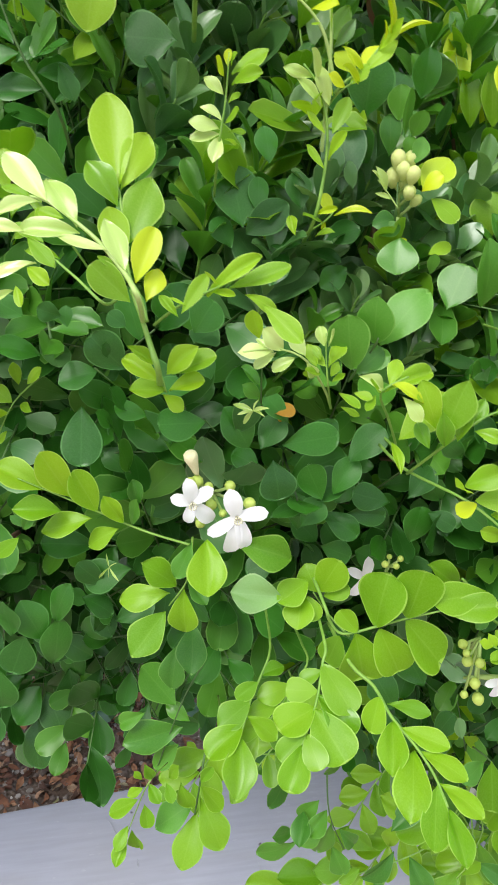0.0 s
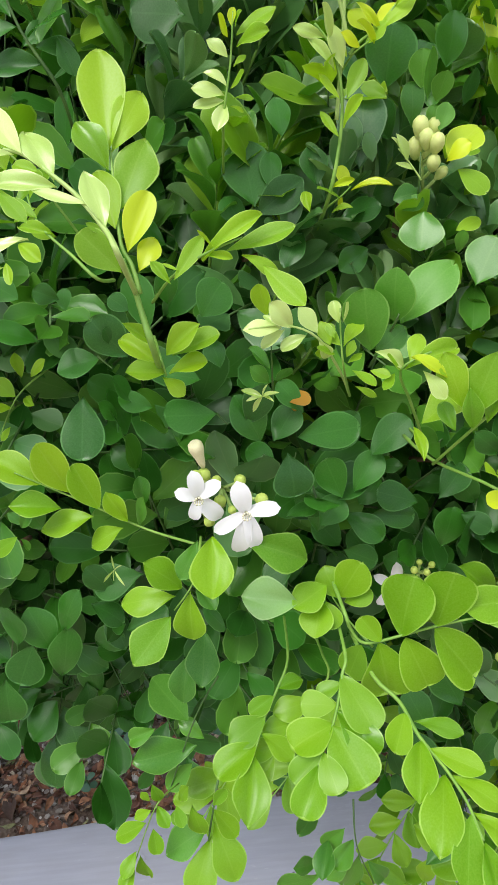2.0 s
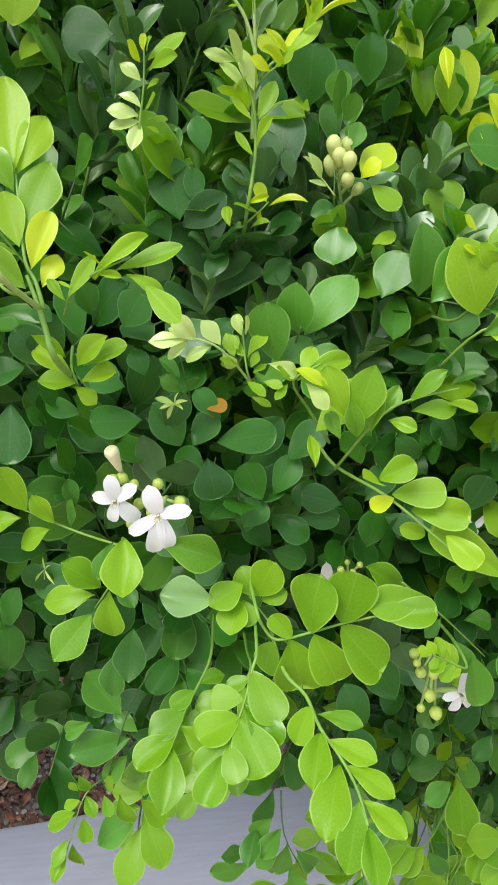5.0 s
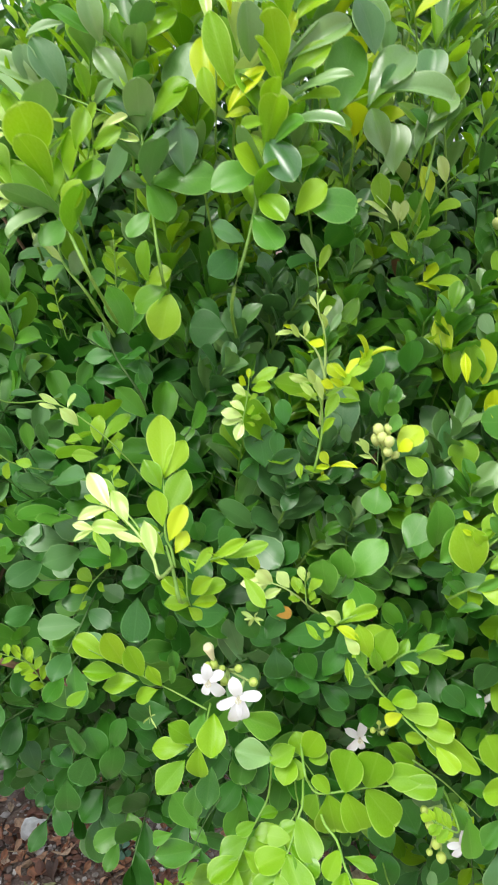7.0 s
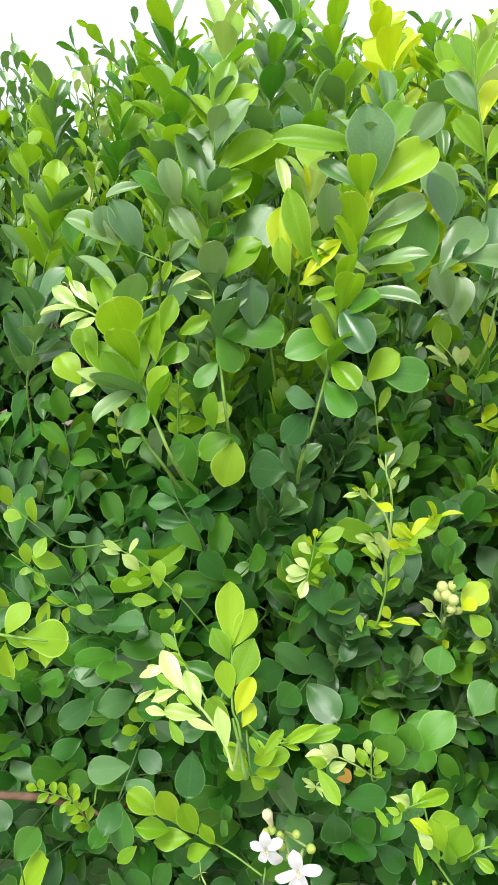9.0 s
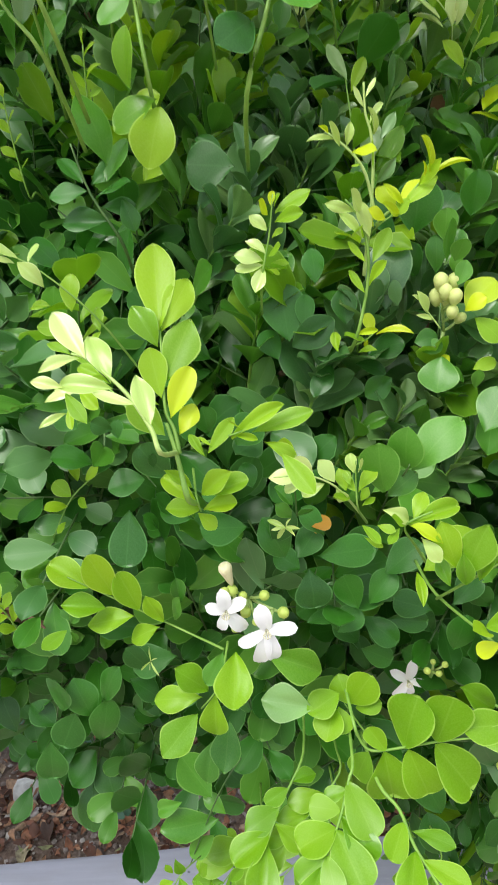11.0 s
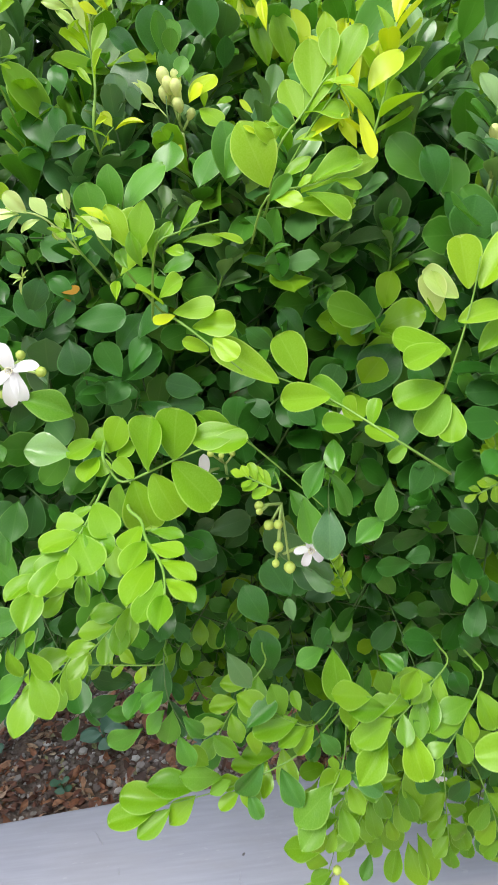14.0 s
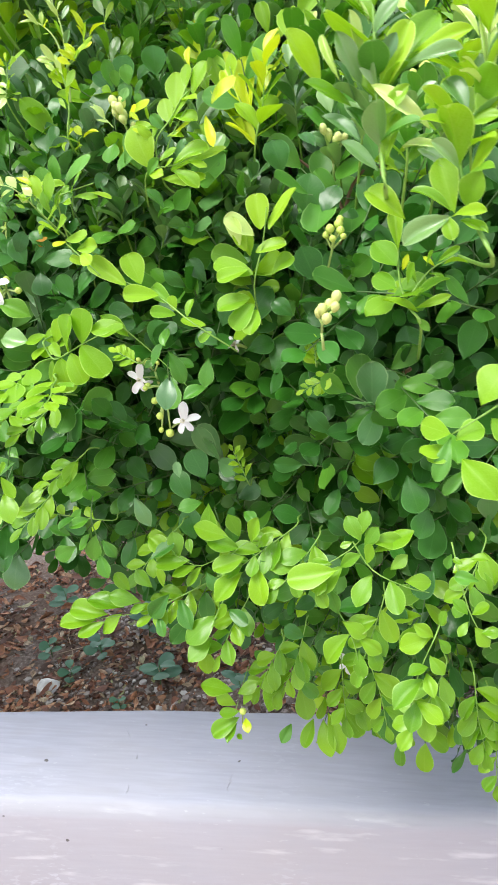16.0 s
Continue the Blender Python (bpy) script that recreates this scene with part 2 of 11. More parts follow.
# ---- helpers for parts ----
def mesh_of(name, verts, faces, mats, uvs=None, mat_index=None, smooth=True):
    me = bpy.data.meshes.new(name)
    me.from_pydata([tuple(v) for v in verts], [], [tuple(f) for f in faces])
    for mt in mats:
        me.materials.append(mt)
    if uvs is not None:
        layer = me.uv_layers.new(name="blade")
        loops = np.empty(len(me.loops), np.int32)
        me.loops.foreach_get("vertex_index", loops)
        layer.data.foreach_set("uv", np.asarray(uvs, np.float32)[loops].ravel())
    if mat_index is not None:
        me.polygons.foreach_set("material_index", np.asarray(mat_index, np.int32))
    if smooth:
        me.polygons.foreach_set("use_smooth", np.ones(len(me.polygons), bool))
    me.update()
    return me


def under(ob, parent, m, origin=(0, 0, 0)):
    """Hangs ob under parent, whose own place in the world is origin, at the world pose m."""
    ob.parent = parent
    ob.matrix_parent_inverse = Matrix.Translation(-Vector(origin))
    ob.matrix_basis = m
    return ob


def tube_arrays(points, radii, sides=6):
    pts = [Vector(p) for p in points]
    verts, faces = [], []
    for i, p in enumerate(pts):
        d = (pts[min(i + 1, len(pts) - 1)] - pts[max(i - 1, 0)]).normalized()
        a = d.cross(Vector((0.3, 0.2, 0.93)))
        a = (a if a.length > 1e-3 else d.cross(Vector((1, 0, 0)))).normalized()
        b = d.cross(a)
        for k in range(sides):
            w = 2 * math.pi * k / sides
            verts.append(p + radii[i] * (a * math.cos(w) + b * math.sin(w)))
    for i in range(len(pts) - 1):
        for k in range(sides):
            k2 = (k + 1) % sides
            faces.append((i * sides + k, i * sides + k2, (i + 1) * sides + k2, (i + 1) * sides + k))
    faces.append(tuple(range(sides))[::-1])
    faces.append(tuple((len(pts) - 1) * sides + k for k in range(sides)))
    return verts, faces


def curved(a, b, bend, steps=7):
    a, b, bend = Vector(a), Vector(b), Vector(bend)
    return [a.lerp(b, i / steps) + bend * (4 * (i / steps) * (1 - i / steps)) for i in range(steps + 1)]


def outline(t, peak, wedge, blunt):
    """Half width, 1 at the widest: a wedge-shaped foot, widest beyond the middle, a rounded or bluntly pointed end."""
    if t <= 0 or t >= 1:
        return 0.0
    if t < peak:
        return math.sin(0.5 * math.pi * t / peak) ** wedge
    return (1.0 - ((t - peak) / (1.0 - peak)) ** blunt[0]) ** (1.0 / blunt[1])


ROUND_END, SHORT_POINT, POINT = (2.3, 2.0), (1.75, 1.45), (1.5, 1.15)


def blade(rows, cols, peak, wedge, blunt, width, dish=0.1, curl=0.2, wave=0.0, notch=0.0, twist=0.0, skew=0.0):
    """A leaf blade of length 1 along +Y, upper side +Z: dished across, its margin rolled back, curled and twisted lengthwise."""
    verts, uvs, faces = [], [], []
    for i in range(rows + 1):
        t = 0.5 - 0.5 * math.cos(math.pi * i / rows)
        half = max(width * 0.5 * outline(t, peak, wedge, blunt), 0.010)
        turn = twist * (t - 0.3)
        for j in range(cols + 1):
            s = 2 * j / cols - 1
            edge = 1 + 0.05 * wave * math.sin(8 * t + 3 * s + 9 * peak) + skew * s * math.sin(math.pi * t)
            y = t - notch * max(0.0, 1 - abs(s) * 1.5) * max(0.0, (t - 0.75) / 0.25) ** 3
            x = s * half * edge
            z = half * (2.2 * dish * abs(s) ** 1.5 - 0.9 * dish * abs(s) ** 5) - curl * (t - 0.4) ** 2 + wave * math.sin(6 * t + 2.5 * s + 7 * peak) * (0.25 + abs(s)) * 0.03
            verts.append((x - z * turn, y, z + x * turn))
            uvs.append((0.5 + 0.5 * s, t))
    w = cols + 1
    for i in range(rows):
        for j in range(cols):
            faces.append((i * w + j, i * w + j + 1, (i + 1) * w + j + 1, (i + 1) * w + j))
    return verts, faces, uvs


def family(seed, count, rows, cols, peaks, wedges, ends, widths, dishes, curls, waves, notches=(0.0,)):
    """Blades of one kind, each a little different."""
    rng = random.Random(seed)
    return [blade(rows, cols, rng.uniform(*peaks), rng.uniform(*wedges), ends[k % len(ends)], rng.uniform(*widths), rng.uniform(*dishes), rng.uniform(*curls),
                  rng.uniform(*waves), notches[k % len(notches)], rng.uniform(-0.45, 0.45), rng.uniform(-0.09, 0.09)) for k in range(count)]


# round (mature), oval (young), blunt (hanging fronds), spoon (crown shoots), slim (dried flowers)
SHAPES = {
    "round": family(1, 8, 16, 6, (0.56, 0.66), (0.85, 1.1), (ROUND_END, SHORT_POINT, ROUND_END), (0.55, 0.64), (0.02, 0.34), (-0.05, 0.42), (0.3, 1.2), (0.05, 0.0, 0.03, 0.0)),
    "oval": family(2, 8, 16, 6, (0.54, 0.66), (0.82, 1.1), (SHORT_POINT, POINT, SHORT_POINT, ROUND_END), (0.52, 0.61), (0.05, 0.40), (-0.1, 0.36), (0.3, 1.3), (0.0, 0.03, 0.0)),
    "blunt": family(5, 6, 16, 6, (0.62, 0.72), (0.62, 0.82), ((3.2, 2.3), (2.6, 2.0)), (0.60, 0.70), (0.02, 0.25), (-0.05, 0.25), (0.2, 0.9), (0.05, 0.02, 0.0)),
    "spoon": family(3, 6, 16, 6, (0.60, 0.70), (0.8, 1.05), (ROUND_END, SHORT_POINT), (0.46, 0.54), (0.1, 0.5), (-0.1, 0.4), (0.2, 1.0), (0.04, 0.0)),
    "slim": family(4, 3, 8, 4, (0.45, 0.55), (0.7, 0.9), (POINT, SHORT_POINT), (0.34, 0.40), (0.3, 0.6), (0.1, 0.4), (0.1, 0.4)),
}
BLADES = {}


def leaf_mesh(shape, k, tone):
    key = (shape, k, tone)
    if key not in BLADES:
        v, f, u = SHAPES[shape][k]
        BLADES[key] = mesh_of("leaf_" + shape, v, f, [LEAF[tone]], u)
    return BLADES[key]


def leaf_pose(at, along, up, length, width=1.0):
    """The pose of a blade with its foot at `at`, growing along `along`, its upper side towards `up`."""
    y = Vector(along).normalized()
    z = Vector(up) - y * Vector(up).dot(y)
    z = (z if z.length > 1e-4 else Vector((0.1, 0.2, 1)) - y * y.z).normalized()
    x = y.cross(z)
    m = Matrix((x, y, z)).transposed().to_4x4()
    return Matrix.Translation(at) @ m @ Matrix.Diagonal((length * width, length, length, 1))


# ---- ground, kerb, paving ----
KERB_FRONT, KERB_BACK, KERB_TOP, SOIL_Z, PAVE_Z, SKEW = 0.708, 0.907, -0.02, -0.12, -0.32, 0.055


def build_ground():
    xs = sorted(set([-400, -120, -40, -15, -6, -3, -2] + [-1.2 + 3.0 * i / 90 for i in range(91)] + [2.5, 4, 6, 15, 40, 120, 400]))
    ys = [KERB_BACK - 0.04] + [KERB_BACK + 1.2 * i / 40 for i in range(1, 41)] + [2.6, 4, 8, 20, 60, 150, 400]
    verts, faces = [], []
    for y in ys:
        for x in xs:
            h = 0.022 * noise.noise((x * 5, y * 5, 1.3)) + 0.010 * noise.noise((x * 22, y * 22, 4.0)) if abs(x) < 5 and y < 3 else 0.0
            verts.append((x, y + SKEW * max(min(x, 6), -6), SOIL_Z + h))
    w = len(xs)
    for i in range(len(ys) - 1):
        for j in range(w - 1):
            faces.append((i * w + j, i * w + j + 1, (i + 1) * w + j + 1, (i + 1) * w + j))
    ob = new("ground", mesh_of("ground", verts, faces, [SOIL]))
    tagged(ob, "brown garden soil strewn with dry leaves and grit", "soil", kind="structure")
    pv, pf = [], []
    for y in (-400, -60, -8, -2, -0.5, 0.2, KERB_FRONT + 0.05):
        for x in (-400, -60, -6, -2, 0, 2, 6, 60, 400):
            pv.append((x, y + SKEW * max(min(x, 6), -6), PAVE_Z))
    for i in range(6):
        for j in range(8):
            pf.append((i * 9 + j, i * 9 + j + 1, i * 9 + j + 10, i * 9 + j + 9))
    pave = new("pavement", mesh_of("pavement", pv, pf, [PAVING]))
    tagged(pave, "dusty red paving in front of the planter kerb", "paving", kind="structure")


def build_kerb():
    """Rendered planter kerb: flat top, worn round front arris, slightly uneven edges."""
    prof = [(KERB_BACK, SOIL_Z - 0.10), (KERB_BACK, -0.006), (KERB_BACK - 0.004, -0.001), (KERB_BACK - 0.010, 0.0)]
    prof += [(KERB_BACK - 0.010 - 0.148 * i / 5, 0.0) for i in range(1, 6)]
    r, cy = 0.022, KERB_FRONT + 0.018
    prof += [(cy - r * math.sin(a), -r + r * math.cos(a)) for a in [radians(v) for v in (0, 15, 30, 45, 60, 75, 88)]]
    prof += [(cy - r - 0.002, -0.06), (cy - r - 0.003, -0.12), (cy - r - 0.004, -0.2), (cy - r - 0.004, PAVE_Z - 0.05)]
    xs = [-6, -4, -3, -2, -1.5] + [-1.2 + 0.02 * i for i in range(131)] + [1.7, 2.2, 3, 4, 6]
    verts, faces = [], []
    for x in xs:
        for k, (y, z) in enumerate(prof):
            edge = 1.0 if k in (1, 2, 3) else 0.5
            verts.append((x, y + SKEW * x + edge * (0.0045 * noise.noise((x * 3.1, 0, k * 0.02)) + 0.0016 * noise.noise((x * 19, 3, k * 0.05))),
                          z + KERB_TOP + 0.0022 * noise.noise((x * 4.3, y * 9, 7)) + (0.003 * noise.noise((x * 14, z * 20, 2)) if 7 < k < 15 else 0)))
    w = len(prof)
    for i in range(len(xs) - 1):
        for k in range(w - 1):
            faces.append((i * w + k, i * w + k + 1, (i + 1) * w + k + 1, (i + 1) * w + k))
    faces.append(tuple(range(w))[::-1])
    faces.append(tuple((len(xs) - 1) * w + k for k in range(w)))
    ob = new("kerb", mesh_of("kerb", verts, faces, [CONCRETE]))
    tagged(ob, "pale grey rendered concrete planter kerb with hairline cracks", "kerb", kind="structure")
    return ob


build_ground()
kerb = build_kerb()

# ---- the hedge ----
HEDGE_AT = (0.25, 1.0, SOIL_Z)
hedge = new("hedge")
hedge.location = HEDGE_AT
tagged(hedge, "dense green orange jasmine hedge in flower, hanging over the kerb", "hedge")

PROFILE = [(1.02, 0.18), (0.87, 0.18), (0.765, 0.21), (0.705, 0.27), (0.64, 0.37), (0.605, 0.47), (0.585, 0.56), (0.58, 0.64), (0.605, 0.75),
           (0.67, 0.83), (0.75, 0.90), (0.83, 0.98), (0.91, 1.07), (1.03, 1.13), (1.17, 1.13), (1.32, 1.04), (1.42, 0.85), (1.44, 0.5), (1.35, 0.25)]


def smooth(a, b, x):
    t = min(max((x - a) / (b - a), 0.0), 1.0)
    return t * t * (3 - 2 * t)


def hedge_skin(x, s):
    """A point of the hedge's skin and its outward normal: x along the kerb, s from 0 (under the front) over the top to 1 (back)."""
    f = s * (len(PROFILE) - 1)
    i = min(int(f), len(PROFILE) - 2)
    (y0, z0), (y1, z1) = PROFILE[i], PROFILE[i + 1]
    y, z = y0 + (y1 - y0) * (f - i), z0 + (z1 - z0) * (f - i)
    nrm = Vector((0, -(z1 - z0), (y1 - y0))).normalized()
    low = 1 - smooth(0.15, 0.5, z)
    right = smooth(0.0, 0.55, x)
    z -= low * (0.035 * right - 0.13 * (1 - right))
    y += low * (0.03 * (1 - right) - 0.03 * right)
    y -= 0.085 * smooth(0.34, 0.54, x) * (1 - smooth(0.6, 0.85, z)) - 0.03 * (1 - smooth(-0.1, 0.15, x))
    z -= 0.02 * (1 - smooth(-0.35, 0.1, x)) * smooth(0.8, 1.1, z)
    end = smooth(-1.15, -0.85, x) * (1 - smooth(1.35, 1.65, x))
    y, z = 1.02 + (y - 1.02) * (0.5 + 0.5 * end), z * (0.65 + 0.35 * end)
    lump = 0.035 * noise.noise((x * 4.0, y * 4.0, z * 4.0)) + 0.02 * noise.noise((x * 11, y * 11, z * 11 + 5))
    return Vector((x, y, z)) + nrm * lump, nrm


SMALL = {
    "round": family(11, 6, 8, 4, (0.56, 0.66), (0.85, 1.1), (ROUND_END, SHORT_POINT, ROUND_END), (0.56, 0.66), (0.02, 0.34), (-0.05, 0.42), (0.2, 1.2), (0.05, 0.0, 0.03, 0.0)),
    "oval": family(12, 4, 6, 4, (0.54, 0.66), (0.82, 1.1), (SHORT_POINT, POINT), (0.52, 0.61), (0.05, 0.40), (-0.1, 0.36), (0.3, 1.2)),
    "spoon": family(13, 4, 6, 4, (0.60, 0.70), (0.8, 1.05), (ROUND_END, SHORT_POINT), (0.46, 0.54), (0.1, 0.5), (-0.1, 0.4), (0.2, 1.0), (0.04, 0.0)),
    "coarse": family(14, 3, 4, 2, (0.56, 0.64), (0.85, 1.1), (ROUND_END, SHORT_POINT), (0.60, 0.68), (0.05, 0.3), (0.0, 0.4), (0.0, 0.2)),
}


class Mass:
    """Gathers many leaves into one mesh."""

    def __init__(self, tones):
        self.tones, self.v, self.f, self.u, self.m, self.n = tones, [], [], [], [], 0

    def add(self, shape, k, m, tone):
        v, f, u = SMALL[shape][k]
        a = np.array(m)
        p = np.array(v) @ a[:3, :3].T + a[:3, 3]
        self.v.append(p)
        self.f.append(np.array(f) + self.n)
        self.u.append(np.array(u))
        self.m += [self.tones.index(tone)] * len(f)
        self.n += len(v)

    def build(self, name):
        return mesh_of(name, np.concatenate(self.v), np.concatenate(self.f), [FILL[t] for t in self.tones], np.concatenate(self.u), self.m)


def unit(rng):
    while True:
        v = Vector((rng.uniform(-1, 1), rng.uniform(-1, 1), rng.uniform(-1, 1)))
        if 0.05 < v.length < 1:
            return v.normalized()


def fill_spray(mass, twigs, rng, at, along, up, count, size, tone, shape):
    """One pinnate leaf of the mass: leaflets alternate along a thin rachis."""
    along = along.normalized()
    reach = size * (0.5 + 0.40 * count)
    tip = at + along * reach + Vector((0, 0, -0.12 * reach))
    side = along.cross(up).normalized()
    for i in range(count):
        last = i == count - 1
        t = 0.25 + 0.75 * i / max(count - 1, 1)
        p = at.lerp(tip, t)
        sgn = 1 if i % 2 else -1
        d = along if last else along * rng.uniform(0.45, 0.9) + side * sgn
        n = up + unit(rng) * 0.55
        ln = size * rng.uniform(0.75, 1.15) * (0.8 if i == 0 else 1)
        mass.add(shape, rng.randrange(len(SMALL[shape])), leaf_pose(p, d + unit(rng) * 0.2, n, ln), tone)
    if twigs is not None:
        twigs.append((at, tip))


# hollows in the face where the bare wood shows
HOLLOWS = [((0.02, 0.56, 0.642), 0.030), ((0.06, 0.57, 0.632), 0.028), ((0.095, 0.575, 0.61), 0.022), ((0.311, 0.575, 0.785), 0.026), ((0.121, 0.60, 0.520), 0.045), ((0.173, 0.60, 0.540), 0.035), ((0.160, 0.60, 0.490), 0.035), ((0.206, 0.508, 0.665), 0.030), ((0.225, 0.500, 0.655), 0.025), ((0.385, 0.67, 0.769), 0.035), ((0.38, 0.575, 0.67), 0.034), ((0.564, 0.55, 0.587), 0.04), ((0.222, 0.565, 0.663), 0.028), ((0.168, 0.585, 0.656), 0.03)]


def build_foliage():
    rng = random.Random(11)
    tones = ["dark", "mid", "fresh", "bright", "pale", "grey", "sheen", "brown"]
    mass, twigs = Mass(tones), []
    for i in range(16500):
        rng = random.Random(7000 + i)
        x = rng.uniform(-1.15, 1.65)
        s = rng.random() ** 1.15
        if not -0.3 < x < 0.75 and rng.random() < 0.55:
            continue
        if s > 0.74 and rng.random() < 0.5:
            continue
        p, n = hedge_skin(x, s)
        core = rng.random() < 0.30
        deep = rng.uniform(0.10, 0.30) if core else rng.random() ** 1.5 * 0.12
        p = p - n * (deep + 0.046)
        if any((p - Vector(c)).length < r for c, r in HOLLOWS) and rng.random() < 0.9:
            continue
        low = 1 - smooth(0.25, 0.5, p.z)
        high = smooth(0.85, 1.0, p.z)
        along = n * (0.6 - 0.3 * high) + Vector((0, 0, 0.55 - 1.0 * low + 0.6 * high)) + unit(rng) * 0.75
        up = Vector((0, 0, 0.7)) + n * 0.7 + Vector((0, -0.25, 0)) + unit(rng) * 0.35
        r = rng.random()
        # crown and sunny paint the light on the upper face as lighter tones
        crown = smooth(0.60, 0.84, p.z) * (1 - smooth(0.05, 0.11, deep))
        # shade: more dark tones stand for the dim lower left
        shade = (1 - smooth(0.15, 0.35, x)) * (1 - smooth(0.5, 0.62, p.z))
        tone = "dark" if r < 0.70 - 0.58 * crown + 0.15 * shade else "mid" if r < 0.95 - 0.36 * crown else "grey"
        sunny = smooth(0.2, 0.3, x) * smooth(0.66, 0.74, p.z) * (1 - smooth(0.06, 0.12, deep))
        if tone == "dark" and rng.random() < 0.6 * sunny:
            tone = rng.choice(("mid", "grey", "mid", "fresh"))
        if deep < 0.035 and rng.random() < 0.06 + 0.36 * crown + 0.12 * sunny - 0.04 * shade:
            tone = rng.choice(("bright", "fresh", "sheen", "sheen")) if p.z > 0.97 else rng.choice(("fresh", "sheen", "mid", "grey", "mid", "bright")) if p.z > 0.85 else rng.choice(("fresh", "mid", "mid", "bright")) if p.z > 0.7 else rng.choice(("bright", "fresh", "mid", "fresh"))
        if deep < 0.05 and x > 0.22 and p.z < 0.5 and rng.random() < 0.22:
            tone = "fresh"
        # core leaves all take the dark tone, inner shade put into the colour
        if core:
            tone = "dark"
        size = rng.uniform(0.030, 0.038) if core or not -0.4 < x < 0.9 else rng.triangular(0.019, 0.037, 0.027) * (1 + 0.12 * crown)
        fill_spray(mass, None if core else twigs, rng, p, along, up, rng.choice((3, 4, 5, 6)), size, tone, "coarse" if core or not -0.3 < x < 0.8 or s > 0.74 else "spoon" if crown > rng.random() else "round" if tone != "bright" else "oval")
    # the inside of the hedge, its dimness painted with dark leaves
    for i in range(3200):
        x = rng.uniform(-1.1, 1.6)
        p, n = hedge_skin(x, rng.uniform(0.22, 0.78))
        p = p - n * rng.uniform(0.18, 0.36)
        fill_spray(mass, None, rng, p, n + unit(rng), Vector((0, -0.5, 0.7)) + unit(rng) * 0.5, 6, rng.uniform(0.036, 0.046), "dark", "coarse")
    # upright new growth along the crown, its tones lightened further for the open sky
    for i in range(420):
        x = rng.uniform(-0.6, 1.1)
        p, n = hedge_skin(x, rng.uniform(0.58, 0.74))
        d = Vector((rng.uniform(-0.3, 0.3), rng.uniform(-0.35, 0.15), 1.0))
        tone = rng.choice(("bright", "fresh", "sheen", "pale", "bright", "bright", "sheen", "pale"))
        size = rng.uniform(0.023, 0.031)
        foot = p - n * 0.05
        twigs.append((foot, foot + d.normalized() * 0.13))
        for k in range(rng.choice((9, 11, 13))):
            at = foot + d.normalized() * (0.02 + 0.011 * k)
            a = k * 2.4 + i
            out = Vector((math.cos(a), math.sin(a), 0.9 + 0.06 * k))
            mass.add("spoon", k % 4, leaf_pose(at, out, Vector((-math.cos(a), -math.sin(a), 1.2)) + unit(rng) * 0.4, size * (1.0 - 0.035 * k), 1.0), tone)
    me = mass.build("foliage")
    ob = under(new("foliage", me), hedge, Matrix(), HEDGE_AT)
    tagged(ob, "dark glossy older leaves of the hedge, shade and light put into their tones", kind="stuff")
    # thin rachises of the mass
    verts, faces = [], []
    for a, b in twigs:
        v, f = tube_arrays([a, b], [0.0009, 0.0006], 3)
        faces += [tuple(k + len(verts) for k in q) for q in f]
        verts += v
    ob = under(new("brushwood", mesh_of("brushwood", verts, faces, [STEM["dark"]])), hedge, Matrix(), HEDGE_AT)
    tagged(ob, "thin green stalks among the leaves", kind="stuff")


def build_trunks():
    rng = random.Random(5)
    for k in range(16):
        x = -1.05 + 2.6 * k / 15 + rng.uniform(-0.04, 0.04)
        if -0.5 < x < 0.12:
            continue
        foot = Vector((x, rng.uniform(1.25, 1.4), SOIL_Z - 0.02))
        top, n = hedge_skin(x + rng.uniform(-0.1, 0.1), rng.uniform(0.45, 0.7))
        top = top - n * 0.1
        pts = curved(foot, top, (rng.uniform(-0.05, 0.05), rng.uniform(0, 0.1), 0), 8)
        v, f = tube_arrays(pts, [0.009 - 0.0008 * i for i in range(9)], 7)
        under(new("trunk", mesh_of("trunk", v, f, [STEM["wood"]])), hedge, Matrix(), HEDGE_AT)
        for j in range(6):
            a = pts[3 + j % 5]
            tip, n = hedge_skin(x + rng.uniform(-0.18, 0.18), rng.uniform(0.34, 0.6))
            tip = tip - n * rng.uniform(0.03, 0.08)
            v, f = tube_arrays(curved(a, tip, (0, 0, 0.02), 6), [0.004 - 0.0004 * i for i in range(7)], 5)
            under(new("branch", mesh_of("branch", v, f, [STEM["wood"]])), hedge, Matrix(), HEDGE_AT)


build_foliage()
build_trunks()


# ---- shoots, flowers and buds of the hedge ----
turn_rng = random.Random(21)
FRONT = Vector((0, -0.72, 0.62))


def stalk(tone, radius, *points):
    """A shoot: one smooth stem through its points; its leaves hang under it."""
    base = Vector(points[0])
    pts = [Vector(p) - base for p in points]
    fine = []
    for i in range(len(pts) - 1):
        p0, p1, p2, p3 = pts[max(i - 1, 0)], pts[i], pts[i + 1], pts[min(i + 2, len(pts) - 1)]
        for k in range(4):
            t = k / 4
            fine.append(0.5 * (2 * p1 + (p2 - p0) * t + (2 * p0 - 5 * p1 + 4 * p2 - p3) * t * t + (3 * p1 - p0 - 3 * p2 + p3) * t ** 3))
    fine.append(pts[-1])
    n = len(fine)
    v, f = tube_arrays(fine, [1.05 * radius * (1.0 - 0.5 * i / (n - 1)) for i in range(n)], 6)
    ob = under(new("leaf_spray", mesh_of("leaf_spray", v, f, [STEM[tone]])), hedge, Matrix.Translation(base), HEDGE_AT)
    ob["foot"] = tuple(base)
    ob["line"] = [c for q in fine for c in q + base]
    return ob


